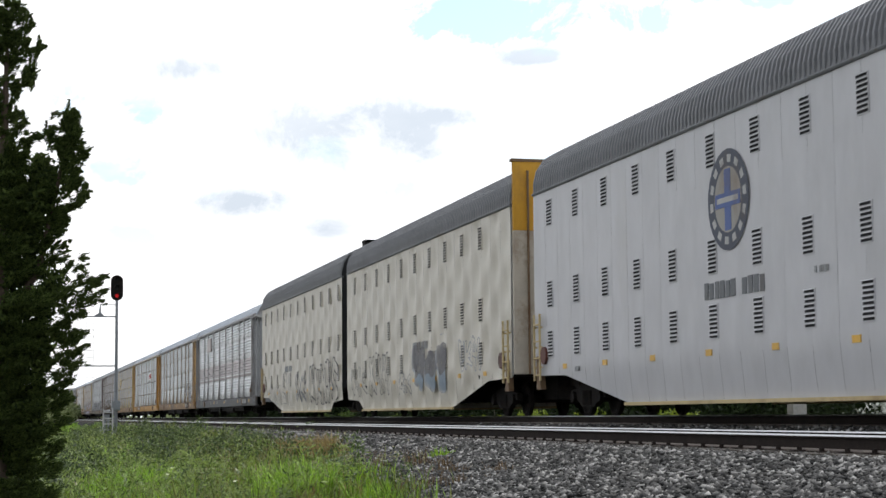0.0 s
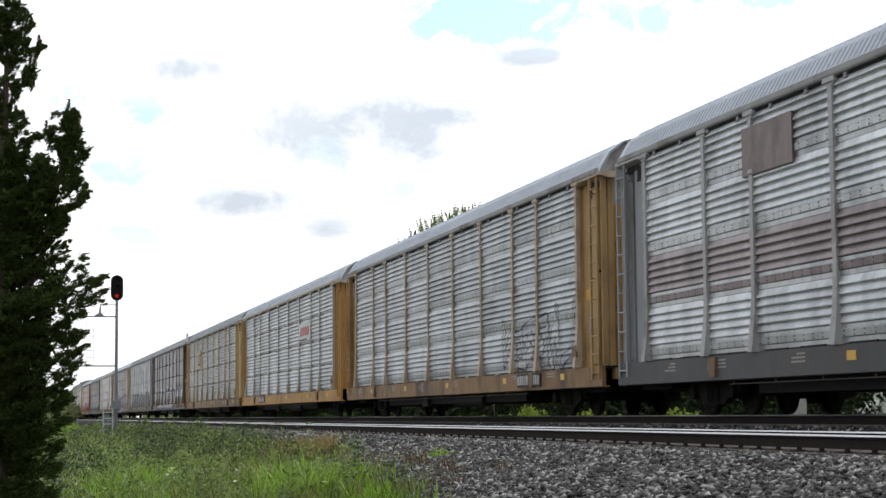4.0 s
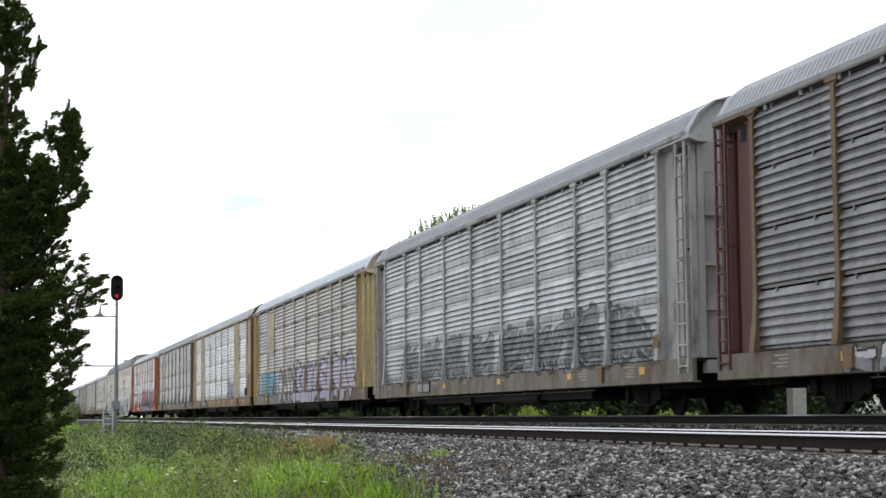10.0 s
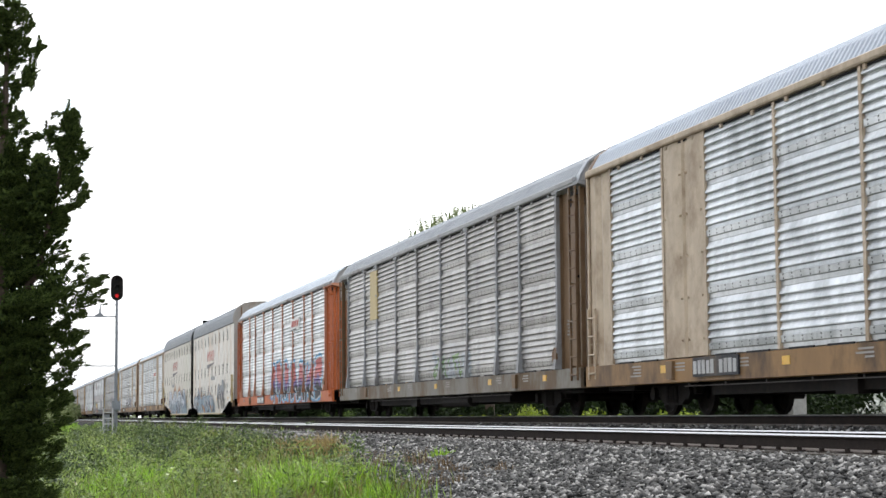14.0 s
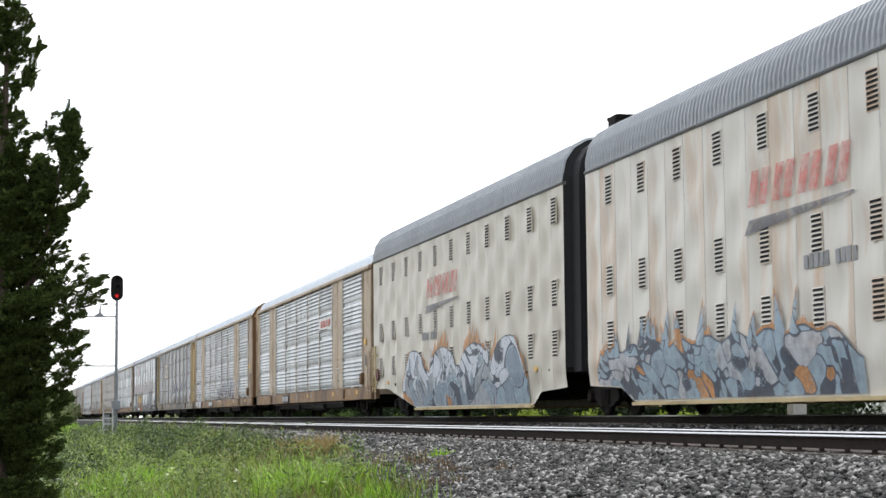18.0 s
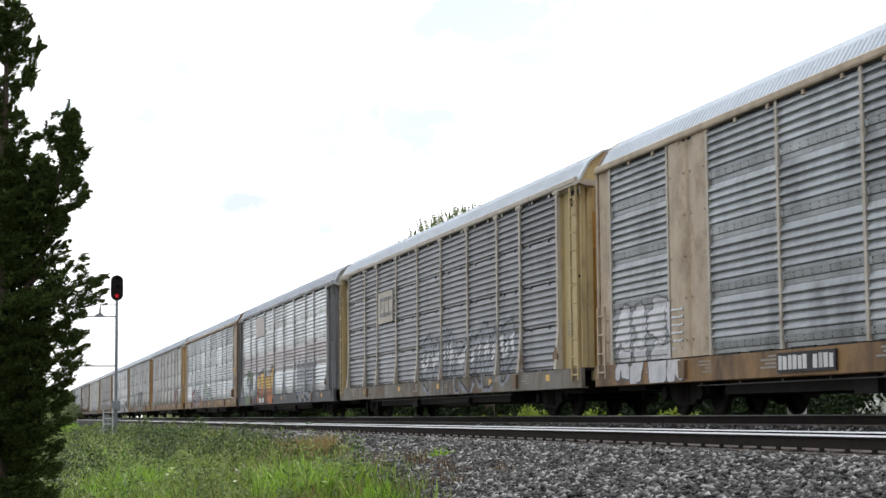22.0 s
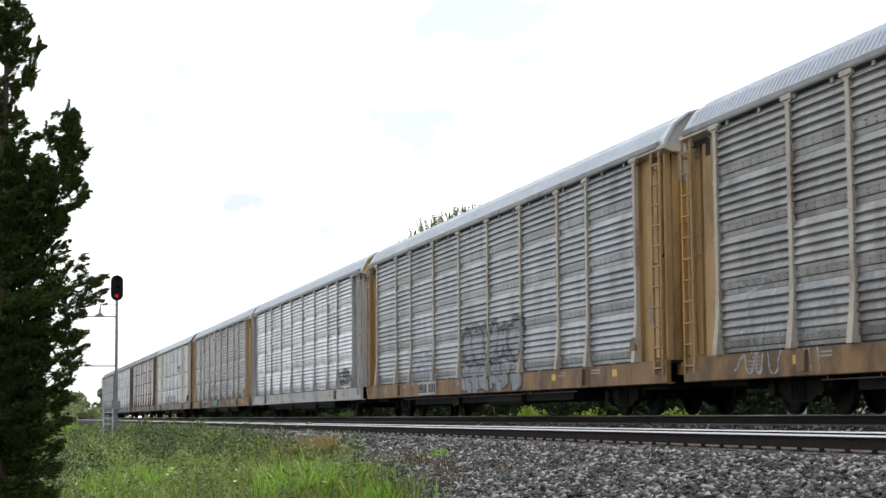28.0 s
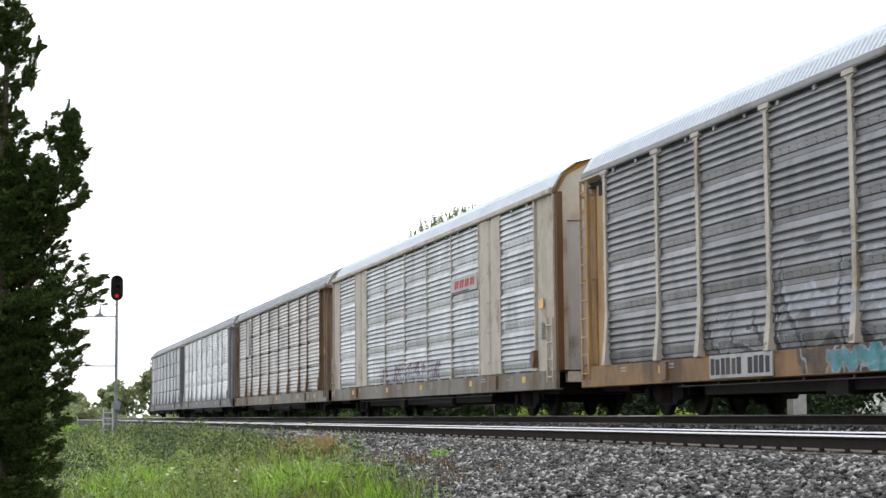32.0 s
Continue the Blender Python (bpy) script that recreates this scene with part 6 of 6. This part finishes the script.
    for i in range(30):              # the top of the main leader
        z = g.uniform(3.42, 3.95)
        bough(0.05, z - 0.06, 0.05 + g.uniform(0.03, 0.12), z + 0.03, g.uniform(0, 6.283), 16, 0.02, 0.055)
    for i in range(24):
        z = g.uniform(2.72, 3.24)
        bough(0.0, z - 0.06, g.uniform(0.03, 0.11), z + 0.03, g.uniform(0, 6.283), 16, 0.025, 0.055)
    for x, z in second[:4] + second[5:8] + main[:12]:      # upright shoots
        for j in range(3):
            fx, fz = x - g.uniform(0.0, 0.10), z - g.uniform(-0.02, 0.10)
            shoot(fx - 0.03, fz - 0.10, fx, fz + g.uniform(0.02, 0.07))
    for i in range(250):             # the dense body below
        z = g.uniform(-1.35, 2.62)
        tip = float(np.interp(z, zs, rs)) * g.choice([0.42, 0.58, 0.74]) * (0.62 if 1.4 < z < 1.8 else 1)
        bough(0, z - 0.25 * tip, tip, z, g.uniform(0, 6.283) if i % 3 else g.uniform(-1.0, 1.0), 44, 0.08 * (0.4 + tip))
    base, d, ln = np.array(base), np.array(d), np.array(ln)
    per = 30
    k = len(base) * per
    st = g.random(k)
    dd, bb, ll = np.repeat(d, per, 0), np.repeat(base, per, 0), np.repeat(ln, per)
    side = g.normal(size=(k, 3)) * (0.012 * (1.05 - st))[:, None]
    p = bb + dd * (ll * st)[:, None] + side
    way = dd * 0.9 + side * 8 + 0.2 * g.normal(size=(k, 3))
    way /= np.linalg.norm(way, axis=1)[:, None]
    wide = np.cross(way, g.normal(size=(k, 3)))
    wide /= np.linalg.norm(wide, axis=1)[:, None]
    size = g.uniform(0.008, 0.018, k)[:, None]
    v = np.stack([p - way * size, p + wide * size * 0.32, p + way * size, p - wide * size * 0.32], 1).reshape(-1, 3)
    f = np.arange(len(v)).reshape(-1, 4)
    root = tagged(new("cedar_tree"), "dark green ragged cedar tree in the grass", "tree")
    root.matrix_basis = pose(0.231, 16.84, 0.0, 0, 0, -14) @ pose(-0.35, 0, 0)
    s = Shape()
    for p0, q0, ra, rb in [((0, 0, -1.4), (0.02, 0, 1.4), 0.12, 0.08), ((0.02, 0, 1.4), (0.06, 0, 3.9), 0.08, 0.008), ((0.05, 0, 0.9), (0.39, 0, 1.45), 0.05, 0.035), ((0.39, 0, 1.45), (0.69, 0, 2.9), 0.035, 0.005)]:
        s.tube(p0, q0, ra, 0, 8, rb)
    part("trunk", s.mesh("trunk", [m_bark]), root)
    part("crown", loose("crown", v, f, m_cedar), root)
    low = base[base[:, 2] < 2.5]
    inner = low[::2] * np.array([0.62, 0.62, 1.0])
    v, f = sprays(42000, inner, [0.06] * len(inner), 0.03, 5, 0.4)
    part("inner_foliage", loose("inner_foliage", v, f, m_cedar), root)
    return root


cedar()


def shrub(name, label, x, y, w, h, mat, n, size, seed, zb=None):
    g = random.Random(seed)
    cen, rad = [], []
    for i in range(26):
        a, q = g.uniform(0, 6.28), g.random() ** 0.5
        cen.append((math.cos(a) * w * q, math.sin(a) * w * q, h * g.uniform(0.15, 0.85) * (1.15 - 0.5 * q)))
        rad.append(min(w, h) * g.uniform(0.22, 0.42))
    trunk = [((0, 0, 0), (c[0] * 0.6, c[1] * 0.6, c[2] * 0.8), 0.05 * h / 2, 0.012 * h) for c in cen[:6]]
    return plant(name, label, name.replace("_", " "), trunk, cen, rad, n, size, mat, seed, pose(x, y, float(height(x)) if zb is None else zb))


# a tree behind the train and the undergrowth beyond the tracks
def tree(x, y, h, w, seed, mat, n=9000, size=0.16):
    g = random.Random(seed)
    cen, rad = [], []
    trunk = [((0, 0, 0), (0.1, 0, h * 0.45), h * 0.022, h * 0.015), ((0.1, 0, h * 0.45), (0, 0.1, h * 0.9), h * 0.015, h * 0.004)]
    for i in range(46):
        a, q = g.uniform(0, 6.28), g.random()
        z = h * (0.25 + 0.75 * q)
        r = w * math.sin(math.pi * min(0.95, 0.15 + 0.82 * q)) * g.uniform(0.3, 1.0)
        c = (math.cos(a) * r, math.sin(a) * r, z)
        cen.append(c)
        rad.append(w * g.uniform(0.16, 0.34))
        if i < 14:
            trunk.append(((0.05, 0, h * (0.2 + 0.5 * q)), c, h * 0.008, h * 0.002))
    return plant("tree", "leafy green tree behind the tracks", "tree", trunk, cen, rad, n, size, mat, seed, pose(x, y, -1.15))


def broad_tree(x, y, top, rx, rz, seed):
    g = random.Random(seed)
    cen, rad = [], []
    trunk = [((0, 0, 0), (0, 0, top * 0.6), 0.3, 0.2)]
    for i in range(120):
        a, u, q = g.uniform(0, 6.28), g.uniform(-0.9, 1.0), g.uniform(0.55, 1.0)
        r = math.sqrt(max(0.0, 1 - u * u)) * rx * q
        c = (math.cos(a) * r, math.sin(a) * r, top - rz + u * rz * q)
        cen.append(c)
        rad.append(g.uniform(0.35, 0.8))
        if i % 8 == 0:
            trunk.append(((0, 0, top * 0.4), c, 0.1, 0.02))
    for i in range(420):            # upright sprigs above the crown
        a, r = g.uniform(0, 6.28), rx * g.random() ** 0.5
        z = top - rz + rz * math.sqrt(max(0.0, 1 - (r / rx) ** 2))
        tall, lean = g.uniform(0.07, 0.15), g.uniform(-0.05, 0.05)
        for k in range(6):
            cen.append((math.cos(a) * r + lean * k, math.sin(a) * r, z - 0.35 + tall * k))
            rad.append(0.11 - 0.016 * k)
    return plant("tree", "broad leafy green tree behind the tracks", "tree", trunk, cen, rad, 90000, 0.032, m_twig, seed, pose(x, y, -1.15))


broad_tree(26.1, 94.0, 12.75, 5.9, 4.5, 21)
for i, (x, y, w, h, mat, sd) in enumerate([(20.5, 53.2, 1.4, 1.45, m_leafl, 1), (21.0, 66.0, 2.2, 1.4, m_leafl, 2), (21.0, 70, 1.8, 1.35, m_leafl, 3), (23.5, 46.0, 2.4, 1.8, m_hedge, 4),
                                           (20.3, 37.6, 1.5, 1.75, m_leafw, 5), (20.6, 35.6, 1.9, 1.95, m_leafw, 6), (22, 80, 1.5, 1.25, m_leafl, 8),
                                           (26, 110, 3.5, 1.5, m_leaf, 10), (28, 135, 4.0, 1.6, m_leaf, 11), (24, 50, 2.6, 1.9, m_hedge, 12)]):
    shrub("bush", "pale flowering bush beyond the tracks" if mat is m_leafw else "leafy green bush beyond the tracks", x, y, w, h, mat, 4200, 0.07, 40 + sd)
y = 24.0
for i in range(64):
    shrub("bush", "leafy hedge bush beyond the tracks, shade put into its leaf colour", 26.5 + 1.2 * math.sin(i * 2.4) + 0.03 * y, y, 2.9 + y * 0.012, 2.5 + 0.4 * math.sin(i * 1.7) + y * 0.004, m_hedge,
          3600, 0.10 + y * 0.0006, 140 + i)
    y += 2.9 + y * 0.016
for i, (x, y, h, w) in enumerate([(12, 330, 5.6, 3.4), (4, 345, 4.6, 3.0), (-2, 350, 5.0, 3.4), (19, 320, 7.0, 4.2), (25, 318, 8.8, 4.8), (31, 325, 10, 5.2), (-9, 360, 5.6, 4), (8, 360, 5.8, 4)]):
    tree(x, y, h, w, 60 + i, m_twig, 3600, 0.34)

for i in range(11):                  # scrub that closes the view along the line
    shrub("bush", "leafy bush far along the line, in a colour paled as by haze", -16 + 4.6 * i, 296 + 9 * math.sin(i * 2.1), 3.4, 2.1 + 0.5 * math.sin(i * 1.3), m_twig, 1800, 0.22, 240 + i)

s = Shape()
s.box(-0.18, 0.18, -0.18, 0.18, 0, 2.1)
s.prism([(-0.18, 2.1), (0.18, 2.1), (0.08, 2.2), (-0.08, 2.2)], -0.15, 0.15)
tagged(part("concrete_post", s.mesh("concrete_post", [m_concrete]), None, pose(19.2, 40.4, -1.15)), "pale square concrete post beyond the tracks", "post")

# far off along the line: a shed, fence posts and a crossing mast
shed = tagged(new("shed"), "small beige shed far along the line", "shed")
shed.matrix_basis = pose(1.0, 262, -1.15)
s = Shape()
s.box(-2.0, 2.0, -3, 3, 0, 3.4)
part("wall", s.mesh("wall", [m_siding]), shed)
s = Shape()
s.prism([(-2.3, 3.4), (0, 4.4), (2.3, 3.4), (2.3, 3.3), (-2.3, 3.3)], -3.2, 3.2)
part("roof", s.mesh("roof", [m_alu]), shed)
mast = tagged(new("utility_mast"), "distant grey mast with a lamp", "mast")
mast.matrix_basis = pose(3.3, 255, -1.15)
s = Shape()
s.tube((0, 0, 0), (0, 0, 8.6), 0.12, 0, 8, 0.08)
part("pole", s.mesh("pole", [m_alu]), mast)
s = Shape()
s.box(0.1, 2.4, -0.06, 0.06, 6.9, 7.0)
s.prism([(0.9, 6.1), (1.9, 6.1), (2.2, 6.6), (1.6, 6.9), (0.7, 6.7)], -0.3, 0.3)
part("lamp", s.mesh("lamp", [m_alu]), mast)

# grass in front of the ballast
def field(x, y):
    """Where the meadow is lush (high) or dull (low)."""
    return np.sin(x * 1.9 + 1.3 * np.sin(y * 0.45)) + np.sin(y * 0.8 + 1.1 * np.sin(x * 2.3)) + 0.7 * np.sin(x * 4.3 + y * 1.7) * np.sin(y * 2.1 - x)


def blades(n, x0, x1, y0, y1, h, w, seed, edge=None, patchy=None, sign=1):
    g = np.random.default_rng(seed)
    tufts = max(1, n // 16)
    tx, ty = g.uniform(x0, x1, tufts), y0 + (y1 - y0) * g.uniform(0, 1, tufts) ** 1.5
    tall = g.uniform(0.35, 1.3, tufts) * (0.8 + 0.35 * np.sin(tx * 1.7 + 0.9 * ty))
    which = g.integers(0, tufts, n)
    ox, oy = g.normal(size=n) * 0.07, g.normal(size=n) * 0.07
    x, y, of_tuft = tx[which] + ox, ty[which] + oy, which
    if edge:
        lim = np.interp(y, edge[0], edge[1]) + 0.25 * np.sin(y * 1.3) + 0.2 * np.sin(y * 3.1 + x) + 0.3 * g.normal(size=len(y))
        keep = x < lim
        x, y, ox, oy, of_tuft = x[keep], y[keep], ox[keep], oy[keep], of_tuft[keep]
    keep = ((x - 3.6) / 0.35) ** 2 + ((y - 29) / 2.6) ** 2 > g.uniform(0.3, 1.2, len(x))    # a worn brown patch
    x, y, ox, oy, of_tuft = x[keep], y[keep], ox[keep], oy[keep], of_tuft[keep]
    if patchy is not None:
        keep = sign * field(x, y) + 0.5 * g.normal(size=len(x)) > patchy
        x, y, ox, oy, of_tuft = x[keep], y[keep], ox[keep], oy[keep], of_tuft[keep]
    n = len(x)
    hh = h * g.uniform(0.55, 1.15, n) * tall[of_tuft]
    a = np.arctan2(oy, ox) + g.normal(size=n) * 0.6
    lean = g.uniform(0.15, 1.0, n) * hh * 0.8
    dx, dy = np.cos(a), np.sin(a)
    z = height(x)
    px, py = -dy * w, dx * w
    v = np.stack([np.stack([x - px, y - py, z], 1), np.stack([x + px, y + py, z], 1),
                  np.stack([x + px * 0.8 + dx * lean * 0.35, y + py * 0.8 + dy * lean * 0.35, z + hh * 0.6], 1),
                  np.stack([x + dx * lean, y + dy * lean, z + hh], 1),
                  np.stack([x - px * 0.8 + dx * lean * 0.35, y - py * 0.8 + dy * lean * 0.35, z + hh * 0.6], 1)], 1)
    t = np.array([(0, 1, 2), (0, 2, 4), (4, 2, 3)])
    return v.reshape(-1, 3), (t[None] + 5 * np.arange(n)[:, None, None]).reshape(-1, 3)


EDGE = ([20, 22, 25, 30, 38, 50, 70, 110], [4.1, 4.3, 4.6, 4.95, 5.5, 6.2, 6.6, 6.4])
heap("lush_grass", [blades(1500, 3.1, 3.9, 21.5, 25, 0.46, 0.010, 51, EDGE), blades(1000, 3.9, 4.6, 22, 28, 0.36, 0.010, 52, EDGE), blades(1500, 1.0, 2.4, 24, 32, 0.42, 0.010, 53), blades(1500, 1.8, 3.4, 33, 46, 0.45, 0.012, 54), blades(1500, 2.2, 4.4, 48, 70, 0.45, 0.016, 55)],
     m_lush, "lush bright green tufts of tall grass", "grass")
heap("grass", [blades(44000, 0.2, 6.6, 19, 48, 0.38, 0.010, 1, EDGE, 0.5), blades(2200, 3.2, 4.3, 21, 27, 0.50, 0.009, 11, EDGE, 0.2), blades(2600, 4.2, 6.3, 21, 36, 0.26, 0.008, 13, None, 1.5), blades(2200, 1.2, 2.4, 21, 27, 0.5, 0.009, 12, EDGE, 0.0),
               blades(16000, 0.2, 6.8, 48, 110, 0.36, 0.016, 2, EDGE, 0.5), blades(5000, -1, 6, 110, 200, 0.5, 0.03, 3)],
     m_grass, "tall bright green grass beside the ballast", "grass")
heap("meadow_grass", [blades(42000, 0.2, 6.6, 19, 48, 0.36, 0.009, 14, EDGE, -0.6, -1), blades(20000, 0.2, 6.8, 48, 110, 0.34, 0.014, 15, EDGE, -0.6, -1)],
     m_meadow, "dark green meadow grass between the brighter tufts", "grass")
heap("olive_grass", [blades(16000, 0.2, 6.6, 19, 48, 0.44, 0.007, 4, EDGE), blades(14000, 0.2, 6.8, 48, 110, 0.45, 0.018, 5, EDGE)],
     m_olive, "yellowing olive grass mixed with weeds", "grass")
g3 = np.random.default_rng(77)
NW = 5200
wx, wy = g3.uniform(0.2, 5.6, NW), 21 + 70 * g3.uniform(0, 1, NW) ** 1.4
keep = (((wx - 3.6) / 0.35) ** 2 + ((wy - 29) / 2.6) ** 2 > 0.7) & (wx < np.interp(wy, EDGE[0], EDGE[1]) - 0.1 + 0.35 * np.sin(wy * 1.3) + 0.3 * g3.normal(size=NW)) & (field(wx, wy) < 1.3)
wx, wy = wx[keep], wy[keep]
NW = len(wx)
tall = np.clip(0.95 + 0.55 * np.sin(wx * 2.3 + wy * 0.5) * np.sin(wy * 1.1 - wx) + 0.3 * g3.normal(size=NW), 0.25, 1.6)
wz = height(wx)
clump = np.concatenate([np.stack([wx + g3.uniform(-0.10, 0.10, NW), wy + g3.uniform(-0.10, 0.10, NW), wz + h * tall], 1) for h in (0.12, 0.24, 0.36, 0.46)])
dark = np.tile(field(wx * 0.5, wy * 0.4) + 0.5 * np.sin(wy * 2.3 + wx) < -0.15, 4)
v, f = sprays(60000, clump[dark] + np.array([0, 0, 0.05]), np.full(int(dark.sum()), 0.13), 0.036, 79, 0.3)
tagged(part("dark_weeds", loose("dark_weeds", v, f, m_nettle)), "patches of dark leafy weeds in the grass", "weeds", kind="stuff")
v, f = sprays(80000, clump, np.tile(g3.uniform(0.06, 0.16, NW), 4), 0.040, 78, 0.2)
tagged(part("broadleaf_weeds", loose("broadleaf_weeds", v, f, m_weed)), "glossy broad-leaved weeds among the grass", "weeds", kind="stuff")
heap("dry_weeds", [blades(5000, 5.25, 6.0, 31.5, 36, 0.36, 0.009, 7, ([20, 60], [6.4, 6.4])), blades(2500, 2.5, 6.0, 20, 60, 0.5, 0.006, 8, EDGE)],
     m_dry, "dry orange-brown weeds at the edge of the grass", "weeds")
heap("withered_weeds", [blades(2600, 3.2, 4.0, 26.5, 31.5, 0.30, 0.007, 17), blades(4200, 4.0, 5.4, 31, 44, 0.45, 0.007, 18, EDGE), blades(2600, 3.4, 6.3, 21, 34, 0.22, 0.006, 19), blades(3000, 0.4, 4.4, 22, 44, 0.4, 0.006, 20)],
     m_brown, "withered brown stems among the grass", "weeds")
heap("seedling", [blades(60, 6.55, 6.75, 26.6, 26.8, 0.34, 0.013, 23), blades(70, 4.75, 5.1, 25.0, 25.6, 0.5, 0.013, 24)], m_grass, "small green seedlings in the ballast", "weeds")
g2 = np.random.default_rng(31)
cx = g2.uniform(0.8, 5.8, 900)
cy = g2.uniform(22, 60, 900)
v, f = sprays(4500, np.stack([cx, cy, height(cx) + g2.uniform(0.25, 0.5, 900)], 1), np.full(900, 0.05), 0.016, 32, 0.6)
tagged(part("seed_heads", loose("seed_heads", v, f, m_seed)), "pale seed heads above the grass", "grass", kind="stuff")


# ---- what moves: every car rolls past at one speed ----
def motions():
    for car, t_mid in TRAIN:
        walk(car, [(t, pose(TRACK_X, SPEED * (t_mid - t), 0)) for t in (0, 8, 16, 24, 32)])


motions()
